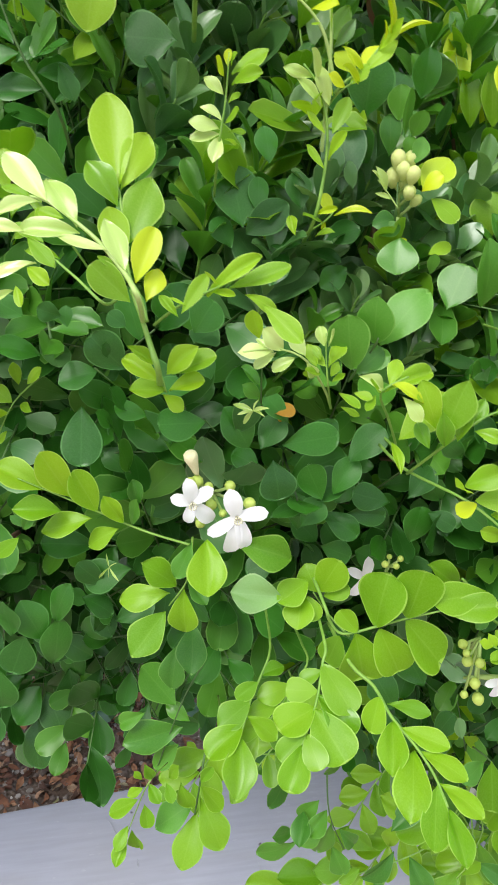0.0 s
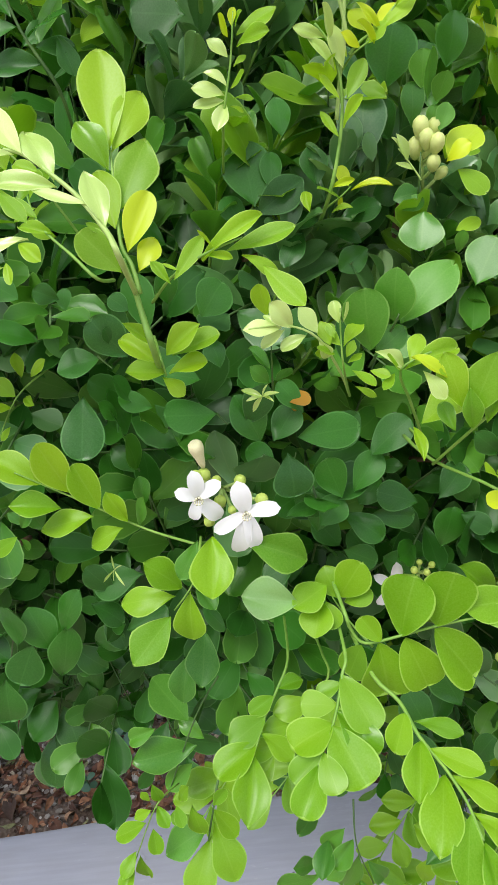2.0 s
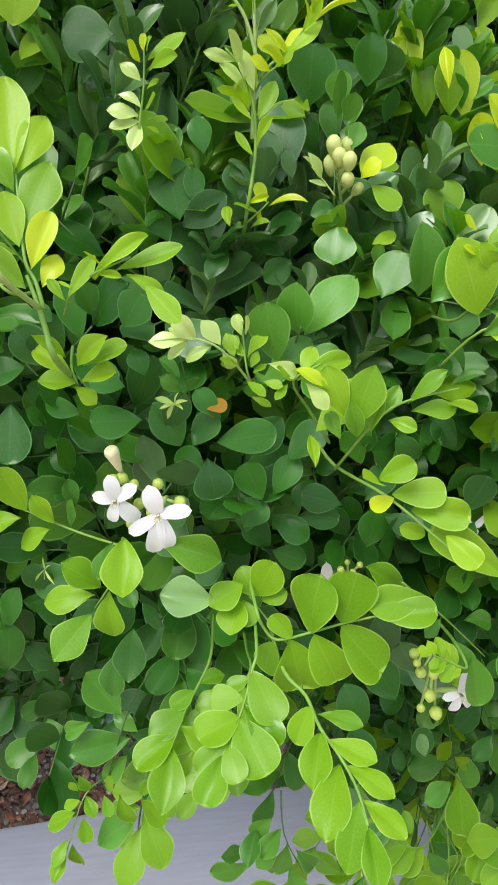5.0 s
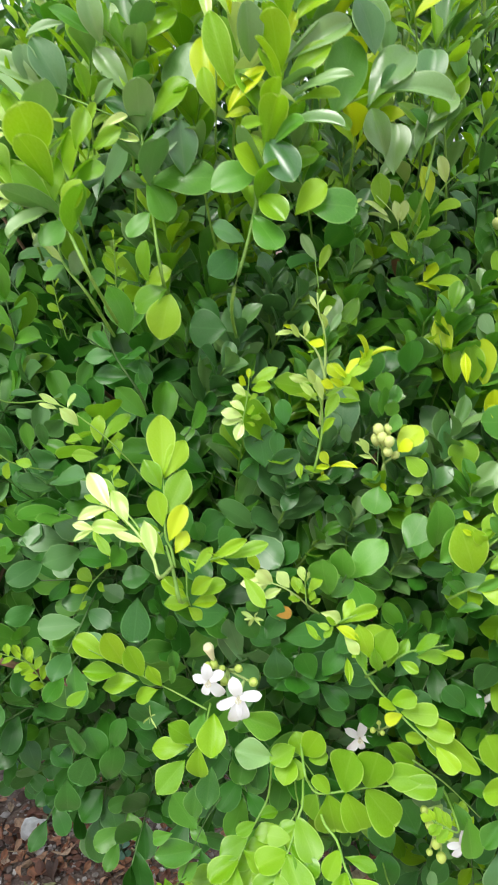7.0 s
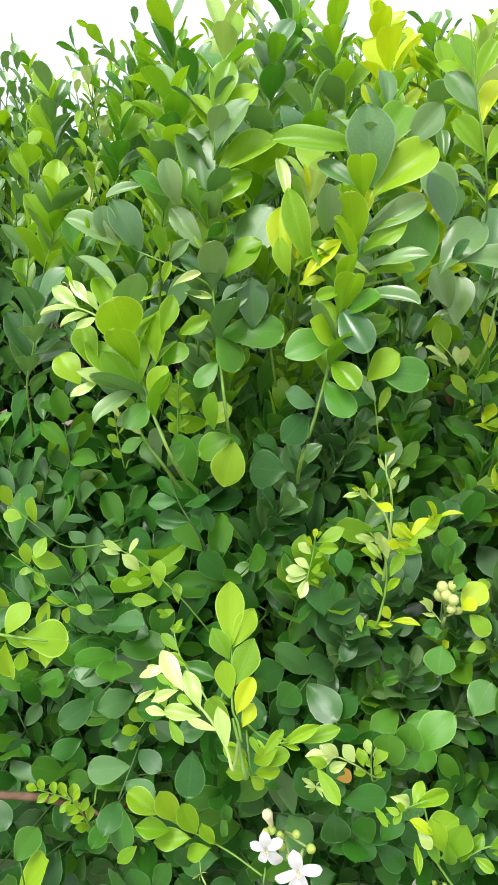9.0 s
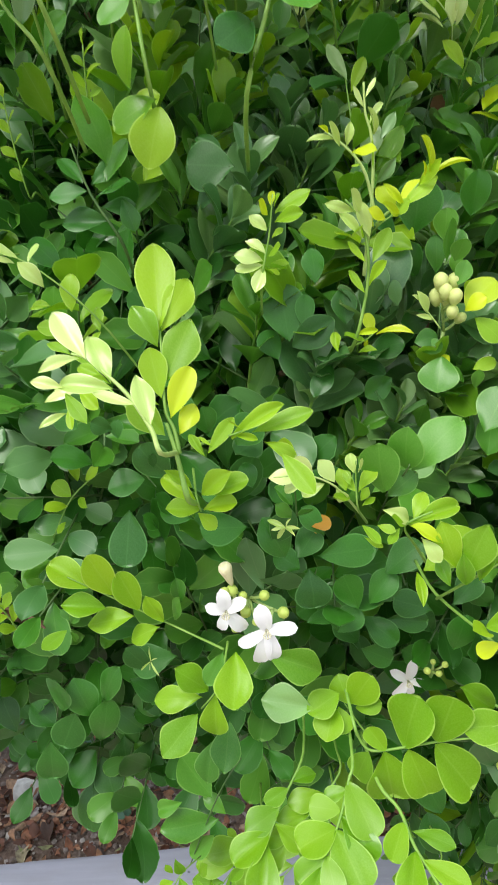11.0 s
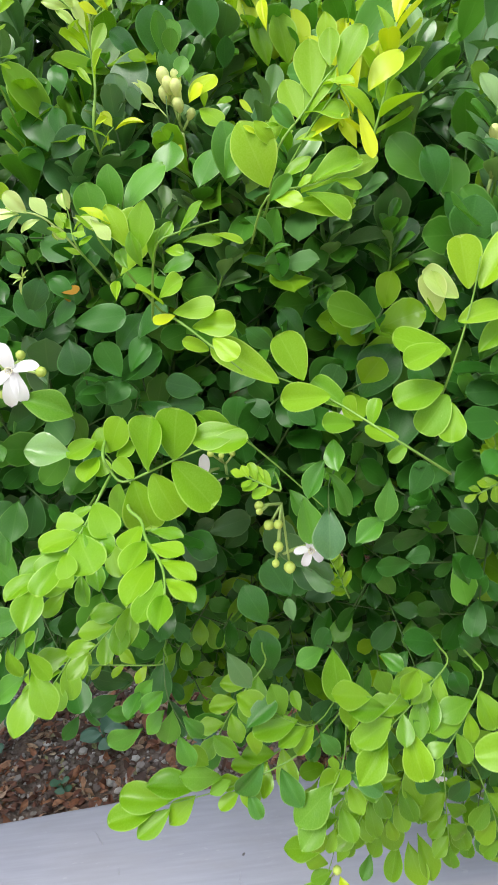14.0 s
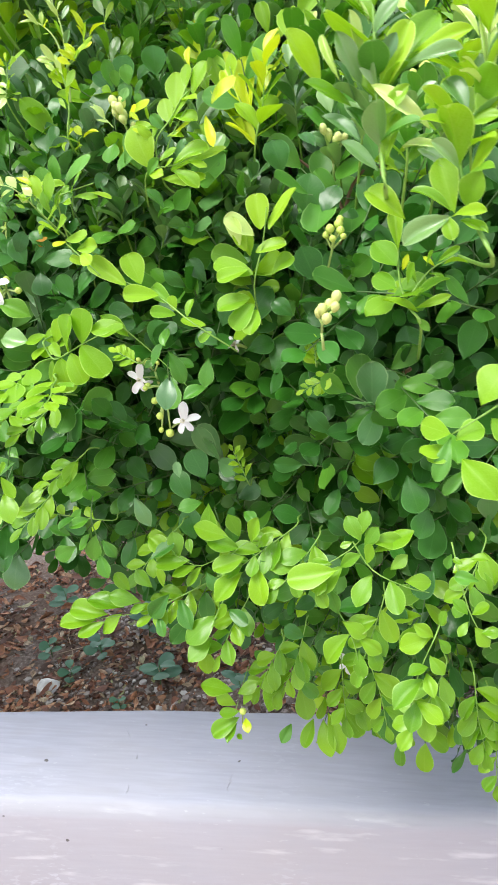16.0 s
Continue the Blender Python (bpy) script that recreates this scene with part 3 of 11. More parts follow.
def leaf(spray_ob, foot, tip, width, tone, shape, face=None):
    """One leaflet from foot to tip, its face to the light, joined to its stem by a short stalk where they don't touch."""
    foot, tip = Vector(foot), Vector(tip)
    along = tip - foot
    up = FRONT + (unit(turn_rng) * 0.42 if tone in ("dark", "mid", "grey") else Vector((-0.2, 0, 0.25)) + unit(turn_rng) * 0.3)
    if face:
        up = Vector(face) + unit(turn_rng) * 0.22
    k = turn_rng.randrange(len(SHAPES[shape]))
    ob = new("leaf", leaf_mesh(shape, k, tone))
    return under(ob, spray_ob, leaf_pose(foot, along, up, along.length * 1.04, width * 1.05), spray_ob["foot"])


def spray(foot, tip, count, size, tone, shape):
    """A pinnate spray with leaflets in two alternating rows and one at the end."""
    a, b = Vector(foot), Vector(tip)
    d = (b - a).normalized()
    mid = a.lerp(b, 0.55) + Vector((turn_rng.uniform(-0.05, 0.05), 0, turn_rng.uniform(-0.03, 0.05))) * (b - a).length
    s = stalk("pale" if tone == "pale" else "green", 0.0007, a + Vector((0, 0.032, -0.004)), a + Vector((0, 0.014, 0.001)), a, mid, b)
    up = FRONT + unit(turn_rng) * 0.25
    side = d.cross(up).normalized()
    for i in range(count):
        t = 0.15 + 0.85 * i / (count - 1)
        p = (a.lerp(mid, t / 0.55) if t < 0.55 else mid.lerp(b, (t - 0.55) / 0.45))
        ln = size * (1.0 - 0.35 * t) * turn_rng.uniform(0.85, 1.15)
        w = d if i == count - 1 else d * turn_rng.uniform(0.55, 1.0) + side * (1 if i % 2 else -1) * 0.8 + unit(turn_rng) * 0.15
        leaf(s, p, p + w.normalized() * ln, turn_rng.uniform(0.85, 1.1), tone, shape)
    return s


MIXES = {"bright": ("bright", "fresh", "bright", "sheen", "sheen"), "mid": ("mid", "fresh", "mid", "sheen", "mid"), "grey": ("grey", "sheen", "grey", "sheen"),
         "yellow": ("yellow", "bright", "yellow"), "dark": ("dark", "mid", "mid"), "fresh": ("fresh", "mid", "bright", "sheen"), "pale": ("pale", "bright"), "sheen": ("sheen", "fresh", "sheen", "grey", "mid")}


def shoot(foot, tip, count, size, tone, shape):
    """An upright shoot with leaves set round it in a spiral, the tones mixed leaf by leaf."""
    a, b = Vector(foot), Vector(tip)
    d = (b - a).normalized()
    mid = a.lerp(b, 0.5) + Vector((turn_rng.uniform(-0.06, 0.06), turn_rng.uniform(-0.04, 0.04), 0)) * (b - a).length
    s = stalk("green", 0.0010, a - d * 0.05 + Vector((0, 0.03, 0)), a, mid, b)
    e1 = d.cross(Vector((0.2, 1, 0.1))).normalized()
    e2 = d.cross(e1)
    turn = turn_rng.uniform(0, 6.28)
    count = count + 4
    for i in range(count):
        t = 0.05 + 0.95 * i / (count - 1)
        p = (a.lerp(mid, t / 0.5) if t < 0.5 else mid.lerp(b, (t - 0.5) / 0.5))
        turn += 2.4 + turn_rng.uniform(-0.5, 0.5)
        rad = e1 * math.cos(turn) + e2 * math.sin(turn)
        lift = turn_rng.uniform(0.45, 1.1) + 0.9 * t
        w = (rad + d * lift).normalized()
        up = d * 0.9 - rad * 0.5 + FRONT * 0.35 + unit(turn_rng) * 0.35
        k = turn_rng.randrange(len(SHAPES[shape]))
        sh = "spoon" if turn_rng.random() < 0.7 else "round"
        ln = size * turn_rng.uniform(0.8, 1.2) * (1.05 - 0.35 * t)
        ob = new("leaf", leaf_mesh(sh, k % len(SHAPES[sh]), turn_rng.choice(MIXES[tone])))
        under(ob, s, leaf_pose(p, w, up, ln, turn_rng.uniform(0.95, 1.15)), s["foot"])
    return s


def clothe(s, count, size, tone):
    """More leaves in a spiral round the upper part of a shoot's stem."""
    line = s["line"]
    pts = [Vector(line[i:i + 3]) for i in range(0, len(line), 3)]
    turn = turn_rng.uniform(0, 6.28)
    for i in range(count):
        f = (0.35 + 0.65 * i / count) * (len(pts) - 1)
        a, b = pts[int(f)], pts[min(int(f) + 1, len(pts) - 1)]
        p, d = a.lerp(b, f - int(f)), (b - a).normalized()
        e1 = d.cross(Vector((0.2, 1, 0.1))).normalized()
        turn += 2.4 + turn_rng.uniform(-0.5, 0.5)
        rad = e1 * math.cos(turn) + d.cross(e1) * math.sin(turn)
        w = rad + d * turn_rng.uniform(0.5, 1.6)
        up = d * 0.9 - rad * 0.5 + FRONT * 0.4 + unit(turn_rng) * 0.35
        sh = "spoon" if turn_rng.random() < 0.6 else "round"
        ob = new("leaf", leaf_mesh(sh, turn_rng.randrange(len(SHAPES[sh])), turn_rng.choice(MIXES[tone])))
        under(ob, s, leaf_pose(p, w, up, size * turn_rng.uniform(0.75, 1.25), turn_rng.uniform(0.95, 1.2)), s["foot"])


def lathe(profile, sides, mats, name):
    verts, faces = [], []
    for z, r in profile:
        for k in range(sides):
            a = 2 * math.pi * k / sides
            verts.append((r * math.cos(a), r * math.sin(a), z))
    for i in range(len(profile) - 1):
        for k in range(sides):
            k2 = (k + 1) % sides
            faces.append((i * sides + k, i * sides + k2, (i + 1) * sides + k2, (i + 1) * sides + k))
    faces.append(tuple(range(sides))[::-1])
    faces.append(tuple((len(profile) - 1) * sides + k for k in range(sides)))
    return mesh_of(name, verts, faces, mats)


BUDS = {
    "green": lathe([(-1.0, 0.25), (-0.8, 0.62), (-0.35, 0.95), (0.15, 1.0), (0.6, 0.8), (0.95, 0.42), (1.1, 0.1)], 10, [BUD], "bud"),
    "cream": lathe([(-1.3, 0.25), (-0.9, 0.55), (-0.3, 0.82), (0.4, 0.95), (0.95, 0.82), (1.35, 0.48), (1.5, 0.1)], 10, [CREAM], "bud"),
    "opening": lathe([(-1.5, 0.16), (-1.0, 0.34), (-0.3, 0.46), (0.4, 0.62), (0.9, 0.74), (1.3, 0.68), (1.5, 0.46), (1.42, 0.10)], 10, [OPENING], "bud"),
}


def bud_cluster(foot):
    base = Vector(foot)
    v, f = tube_arrays([Vector((0, 0.006, -0.012)), Vector((0, 0, 0))], [0.0012, 0.0009], 6)
    ob = under(new("bud_truss", mesh_of("bud_truss", v, f, [STEM["pale"]])), hedge, Matrix.Translation(base), HEDGE_AT)
    ob["foot"] = tuple(base)
    return ob


def bud(cluster, foot, at, radius, tone):
    """A rounded flower bud on a short stalk that branches from the truss's stem."""
    at, foot = Vector(at), Vector(foot)
    d = (at - foot).normalized() + Vector((0, -0.25, 0.35)) + unit(turn_rng) * 0.2
    if tone == "opening":
        d = Vector((-0.25, -0.2, 1.0))
    m = Matrix.Translation(at) @ d.to_track_quat("Z", "Y").to_matrix().to_4x4() @ Matrix.Scale(radius, 4)
    ob = under(new("bud", BUDS[tone]), cluster, m, cluster["foot"])
    if "axis" not in cluster:
        cluster["axis"] = tuple((at - foot).normalized())
    axis = Vector(cluster["axis"])
    rise = (at - foot).dot(axis)
    joint = foot + axis * max(0.0, rise - 0.8 * (at - foot - axis * rise).length - 0.004)
    path = [foot, joint] if (joint - foot).length > 0.001 else [foot]
    path += curved(joint, at - d.normalized() * radius * 0.8, (0, -0.0005, 0), 3)[1:]
    v, f = tube_arrays([q - at for q in path], [0.0007 + 0.0001 * turn_rng.random()] * len(path), 5)
    under(new("bud_stalk", mesh_of("bud_stalk", v, f, [STEM["pale"]])), cluster, Matrix.Translation(at), cluster["foot"])
    return ob


def petal_mesh():
    verts, faces, rows, cols = [], [], 10, 4
    for i in range(rows + 1):
        t = i / rows
        half = 0.25 * (0.38 + 0.62 * math.sin(math.pi * 0.62 * t ** 0.9)) * max(0.0, 1 - t ** 5) ** 0.5
        for j in range(cols + 1):
            s = 2 * j / cols - 1
            verts.append((s * half, t, 0.10 * abs(s) * half * 2 + 0.10 * math.sin(t * 2.2) - 0.16 * t ** 3))
    for i in range(rows):
        for j in range(cols):
            a = i * (cols + 1) + j
            faces.append((a, a + 1, a + cols + 2, a + cols + 1))
    return mesh_of("petal", verts, faces, [PETAL])


PETAL_MESH = petal_mesh()


def flower(at, foot):
    """A white five-petalled flower: the calyx and tube under it, a tuft of cream stamens in the middle."""
    at, foot = Vector(at), Vector(foot)
    v, f = tube_arrays([q - at for q in curved(foot, at + Vector((0, 0.001, 0)), (0, 0, 0.001), 4)], [0.0008, 0.0010, 0.0013, 0.0017, 0.0020], 7)
    mats = [0] * len(f)
    for k in range(9):
        a = 2 * math.pi * k / 9
        tip = Vector((0.0016 * math.cos(a), -0.0052, 0.0016 * math.sin(a) + 0.001))
        v2, f2 = tube_arrays([Vector((0.0004 * math.cos(a), 0, 0.0004 * math.sin(a))), tip * 0.8, tip], [0.00022, 0.0002, 0.0005], 4)
        f += [tuple(q + len(v) for q in face) for face in f2]
        v += v2
        mats += [1] * len(f2)
    ob = under(new("flower", mesh_of("flower", v, f, [STEM["pale"], ANTHER], None, mats)), hedge, Matrix.Translation(at), HEDGE_AT)
    ob["foot"] = tuple(at)
    ob["label"] = "small white flower with cream stamens"
    return ob


def petal(flower_ob, foot, tip, width):
    foot, tip = Vector(foot), Vector(tip)
    along = tip - foot
    m = leaf_pose(foot, along, Vector((0, -0.85, 0.5)) + unit(turn_rng) * 0.25, along.length * 1.05, width)
    return under(new("petal", PETAL_MESH), flower_ob, m, flower_ob["foot"])



# ---- the young shoots and clusters on the face of the hedge ----
s = stalk("green", 0.0008, (0.1908, 0.4971, 0.7585), (0.1888, 0.5011, 0.7666), (0.1862, 0.5034, 0.7715), (0.1853, 0.5066, 0.7780), (0.1849, 0.5115, 0.7877), (0.1841, 0.5179, 0.8004))
leaf(s, (0.1841, 0.5169, 0.7998), (0.1823, 0.5325, 0.8273), 0.78, "bright", "oval", (0.05, -0.89, 0.45))
leaf(s, (0.1848, 0.5167, 0.7994), (0.1949, 0.5258, 0.8163), 0.92, "bright", "oval", (0.05, -0.89, 0.45))
leaf(s, (0.1835, 0.5141, 0.7943), (0.1745, 0.5189, 0.8084), 1.00, "fresh", "oval", (0.05, -0.89, 0.45))
leaf(s, (0.1859, 0.5083, 0.7826), (0.1952, 0.5205, 0.8022), 0.92, "bright", "oval", (0.05, -0.89, 0.45))
leaf(s, (0.1844, 0.5056, 0.7773), (0.1803, 0.5134, 0.7934), 0.95, "bright", "oval", (0.05, -0.89, 0.45))
leaf(s, (0.1878, 0.5023, 0.7706), (0.1952, 0.5093, 0.7871), 0.80, "yellow", "oval", (0.05, -0.89, 0.45))
leaf(s, (0.1909, 0.4997, 0.7650), (0.1962, 0.5065, 0.7742), 0.95, "yellow", "oval", (0.05, -0.89, 0.45))
leaf(s, (0.1856, 0.4994, 0.7649), (0.1735, 0.5046, 0.7766), 1.00, "bright", "oval", (0.05, -0.89, 0.45))
leaf(s, (0.1836, 0.5043, 0.7750), (0.1759, 0.5043, 0.7794), 0.50, "bright", "oval", (0.05, -0.89, 0.45))
s = stalk("pale", 0.0009, (0.1894, 0.4972, 0.7589), (0.1896, 0.4577, 0.7765), (0.1866, 0.4632, 0.7820), (0.1801, 0.4701, 0.7895), (0.1735, 0.4749, 0.7949), (0.1653, 0.4795, 0.8004), (0.1602, 0.4803, 0.8019))
leaf(s, (0.1651, 0.4786, 0.8005), (0.1536, 0.4915, 0.8120), 0.68, "pale", "oval", (0.10, -0.68, 0.72))
leaf(s, (0.1734, 0.4735, 0.7945), (0.1654, 0.4853, 0.8067), 0.68, "pale", "oval", (0.10, -0.68, 0.72))
leaf(s, (0.1630, 0.4790, 0.8011), (0.1517, 0.4729, 0.7991), 0.62, "pale", "oval", (0.10, -0.68, 0.72))
leaf(s, (0.1740, 0.4719, 0.7929), (0.1574, 0.4731, 0.7941), 0.70, "pale", "oval", (0.10, -0.68, 0.72))
leaf(s, (0.1817, 0.4682, 0.7883), (0.1684, 0.4700, 0.7918), 0.50, "pale", "oval", (0.10, -0.68, 0.72))
leaf(s, (0.1864, 0.4634, 0.7831), (0.1815, 0.4740, 0.7960), 0.68, "pale", "oval", (0.10, -0.68, 0.72))
leaf(s, (0.1696, 0.4750, 0.7964), (0.1628, 0.4781, 0.7981), 0.90, "bright", "oval", (0.10, -0.68, 0.72))
leaf(s, (0.1589, 0.4707, 0.7938), (0.1491, 0.4713, 0.7958), 0.70, "pale", "oval", (0.10, -0.68, 0.72))
leaf(s, (0.1597, 0.4694, 0.7925), (0.1672, 0.4612, 0.7859), 0.60, "bright", "oval", (0.10, -0.68, 0.72))
leaf(s, (0.1604, 0.4795, 0.8019), (0.1522, 0.4839, 0.8051), 0.60, "bright", "oval", (0.10, -0.68, 0.72))
s = stalk("green", 0.0007, (0.1780, 0.5427, 0.7542), (0.1750, 0.5200, 0.7594), (0.1657, 0.5301, 0.7661), (0.1572, 0.5390, 0.7719), (0.1514, 0.5473, 0.7776), (0.1480, 0.5563, 0.7841))
leaf(s, (0.1589, 0.5385, 0.7725), (0.1456, 0.5462, 0.7746), 0.60, "bright", "oval", (-0.10, -0.61, 0.79))
leaf(s, (0.1495, 0.5390, 0.7716), (0.1315, 0.5365, 0.7670), 0.50, "pale", "oval", (-0.10, -0.61, 0.79))
leaf(s, (0.1418, 0.5297, 0.7631), (0.1319, 0.5240, 0.7592), 0.50, "pale", "oval", (-0.10, -0.61, 0.79))
leaf(s, (0.1425, 0.5312, 0.7644), (0.1444, 0.5254, 0.7580), 0.70, "bright", "oval", (-0.10, -0.61, 0.79))
leaf(s, (0.1464, 0.5375, 0.7699), (0.1543, 0.5300, 0.7652), 0.85, "bright", "oval", (-0.10, -0.61, 0.79))
leaf(s, (0.1527, 0.5455, 0.7771), (0.1420, 0.5526, 0.7832), 0.70, "bright", "oval", (-0.10, -0.61, 0.79))
leaf(s, (0.1428, 0.5398, 0.7712), (0.1351, 0.5413, 0.7692), 0.50, "pale", "oval", (-0.10, -0.61, 0.79))
leaf(s, (0.1490, 0.5540, 0.7833), (0.1520, 0.5608, 0.7890), 0.60, "bright", "oval", (-0.10, -0.61, 0.79))
s = stalk("green", 0.0006, (0.1929, 0.5214, 0.7500), (0.2008, 0.4964, 0.7631), (0.2108, 0.4814, 0.7721), (0.2225, 0.4815, 0.7766))
leaf(s, (0.2022, 0.4814, 0.7653), (0.2111, 0.4852, 0.7764), 0.61, "bright", "oval")
leaf(s, (0.2011, 0.4815, 0.7643), (0.1958, 0.4873, 0.7699), 0.58, "bright", "oval")
leaf(s, (0.2105, 0.4815, 0.7706), (0.2271, 0.4806, 0.7830), 0.50, "bright", "oval")
leaf(s, (0.2176, 0.4815, 0.7726), (0.2376, 0.4855, 0.7779), 0.59, "bright", "oval")
leaf(s, (0.2108, 0.4814, 0.7721), (0.2189, 0.4784, 0.7717), 0.46, "bright", "oval")
leaf(s, (0.2038, 0.4815, 0.7679), (0.1991, 0.4865, 0.7691), 0.35, "bright", "oval")
leaf(s, (0.2217, 0.4716, 0.7734), (0.2321, 0.4736, 0.7676), 0.66, "bright", "oval")
leaf(s, (0.2269, 0.4686, 0.7706), (0.2364, 0.4569, 0.7622), 0.68, "bright", "oval")
leaf(s, (0.2141, 0.4814, 0.7739), (0.2096, 0.4749, 0.7795), 0.38, "bright", "oval")
s = stalk("green", 0.0006, (0.1914, 0.5366, 0.7334), (0.1945, 0.5116, 0.7330), (0.1960, 0.5117, 0.7261))
leaf(s, (0.1933, 0.5116, 0.7369), (0.1843, 0.5070, 0.7466), 0.61, "bright", "oval")
leaf(s, (0.1944, 0.5117, 0.7305), (0.1809, 0.5188, 0.7385), 0.74, "bright", "oval")
leaf(s, (0.1960, 0.5117, 0.7270), (0.1827, 0.5090, 0.7292), 1.03, "bright", "oval")
leaf(s, (0.1946, 0.5117, 0.7255), (0.2020, 0.5096, 0.7194), 1.14, "bright", "oval")
leaf(s, (0.1962, 0.5116, 0.7334), (0.2073, 0.5089, 0.7449), 1.00, "bright", "oval")
leaf(s, (0.1987, 0.5117, 0.7332), (0.2149, 0.5114, 0.7402), 0.93, "bright", "oval")
leaf(s, (0.1969, 0.5117, 0.7269), (0.2099, 0.5089, 0.7318), 0.96, "bright", "oval")
s = stalk("pale", 0.0006, (0.2682, 0.5378, 0.7039), (0.2610, 0.5226, 0.7192), (0.2497, 0.5093, 0.7373), (0.2386, 0.5091, 0.7425), (0.2254, 0.5089, 0.7420))
leaf(s, (0.2407, 0.5091, 0.7416), (0.2332, 0.5065, 0.7507), 0.98, "pale", "oval")
leaf(s, (0.2495, 0.5092, 0.7391), (0.2432, 0.5105, 0.7481), 1.08, "pale", "oval")
leaf(s, (0.2371, 0.5091, 0.7417), (0.2239, 0.5085, 0.7421), 0.84, "pale", "oval")
leaf(s, (0.2381, 0.5091, 0.7410), (0.2302, 0.5115, 0.7347), 0.87, "pale", "oval")
leaf(s, (0.2455, 0.5092, 0.7387), (0.2368, 0.5085, 0.7342), 0.90, "pale", "oval")
leaf(s, (0.2501, 0.5093, 0.7364), (0.2546, 0.5119, 0.7291), 0.92, "pale", "oval")
leaf(s, (0.2355, 0.5090, 0.7426), (0.2313, 0.5133, 0.7452), 0.69, "pale", "oval")
leaf(s, (0.2521, 0.5093, 0.7347), (0.2506, 0.5135, 0.7286), 0.71, "bright", "oval")
s = stalk("green", 0.0005, (0.2682, 0.5378, 0.7039), (0.2598, 0.5125, 0.7249), (0.2584, 0.5124, 0.7366), (0.2579, 0.5123, 0.7468))
leaf(s, (0.2575, 0.5123, 0.7415), (0.2558, 0.5146, 0.7487), 0.95, "pale", "oval")
leaf(s, (0.2589, 0.5122, 0.7415), (0.2586, 0.5066, 0.7497), 0.76, "pale", "oval")
leaf(s, (0.2547, 0.5125, 0.7334), (0.2520, 0.5178, 0.7408), 0.98, "bright", "oval")
leaf(s, (0.2595, 0.5125, 0.7331), (0.2669, 0.5195, 0.7405), 0.89, "bright", "oval")
leaf(s, (0.2584, 0.5125, 0.7331), (0.2539, 0.5179, 0.7378), 0.91, "bright", "oval")
leaf(s, (0.2607, 0.5125, 0.7288), (0.2633, 0.5129, 0.7346), 0.95, "bright", "oval")
leaf(s, (0.2613, 0.5125, 0.7266), (0.2667, 0.5146, 0.7291), 0.87, "bright", "oval")
leaf(s, (0.2564, 0.5123, 0.7301), (0.2491, 0.5065, 0.7343), 0.57, "bright", "oval")
leaf(s, (0.2563, 0.5124, 0.7358), (0.2545, 0.5167, 0.7406), 0.91, "bright", "oval")
s = stalk("dark", 0.0005, (0.2366, 0.5374, 0.7084), (0.2343, 0.5191, 0.7328))
leaf(s, (0.2336, 0.5192, 0.7237), (0.2268, 0.5200, 0.7319), 0.97, "mid", "oval")
leaf(s, (0.2335, 0.5192, 0.7181), (0.2268, 0.5152, 0.7256), 0.90, "mid", "oval")
leaf(s, (0.2358, 0.5192, 0.7185), (0.2401, 0.5116, 0.7256), 0.79, "mid", "oval")
leaf(s, (0.2306, 0.5193, 0.7131), (0.2232, 0.5234, 0.7146), 0.76, "pale", "slim")
leaf(s, (0.2307, 0.5193, 0.7130), (0.2271, 0.5230, 0.7055), 0.61, "pale", "slim")
leaf(s, (0.2307, 0.5192, 0.7131), (0.2355, 0.5113, 0.7174), 0.53, "pale", "slim")
leaf(s, (0.2306, 0.5193, 0.7130), (0.2246, 0.5215, 0.7108), 0.75, "pale", "slim")
leaf(s, (0.2307, 0.5193, 0.7131), (0.2322, 0.5169, 0.7186), 0.62, "pale", "slim")
leaf(s, (0.2307, 0.5192, 0.7131), (0.2339, 0.5114, 0.7141), 0.53, "pale", "slim")
leaf(s, (0.2331, 0.5190, 0.7435), (0.2300, 0.5161, 0.7554), 0.94, "bright", "oval")
leaf(s, (0.2425, 0.5375, 0.7030), (0.2518, 0.5401, 0.7039), 1.30, "orange", "round")
leaf(s, (0.2431, 0.5375, 0.7024), (0.2463, 0.5403, 0.6980), 0.71, "orange", "oval")
s = stalk("dark", 0.0006, (0.2784, 0.5479, 0.7122), (0.2796, 0.5196, 0.7378), (0.2814, 0.5196, 0.7429))
leaf(s, (0.2796, 0.5196, 0.7386), (0.2774, 0.5144, 0.7579), 1.13, "mid", "round")
leaf(s, (0.2819, 0.5197, 0.7385), (0.3007, 0.5240, 0.7592), 1.01, "mid", "round")
leaf(s, (0.2712, 0.5196, 0.7283), (0.2669, 0.5150, 0.7513), 1.17, "mid", "round")
leaf(s, (0.2731, 0.5197, 0.7267), (0.2852, 0.5231, 0.7355), 1.07, "mid", "round")
leaf(s, (0.2688, 0.5377, 0.7162), (0.2636, 0.5368, 0.7344), 0.98, "dark", "round")
s = stalk("green", 0.0007, (0.2942, 0.5473, 0.6863), (0.2924, 0.5182, 0.6928), (0.2805, 0.4979, 0.7161), (0.2731, 0.4876, 0.7314), (0.2829, 0.4877, 0.7372))
leaf(s, (0.2746, 0.4877, 0.7320), (0.2935, 0.4930, 0.7370), 0.58, "bright", "oval")
leaf(s, (0.2648, 0.4874, 0.7385), (0.2759, 0.4913, 0.7319), 0.79, "pale", "oval")
leaf(s, (0.2628, 0.4875, 0.7320), (0.2689, 0.4850, 0.7307), 0.90, "bright", "oval")
leaf(s, (0.2761, 0.4877, 0.7338), (0.2815, 0.4953, 0.7412), 0.88, "bright", "oval")
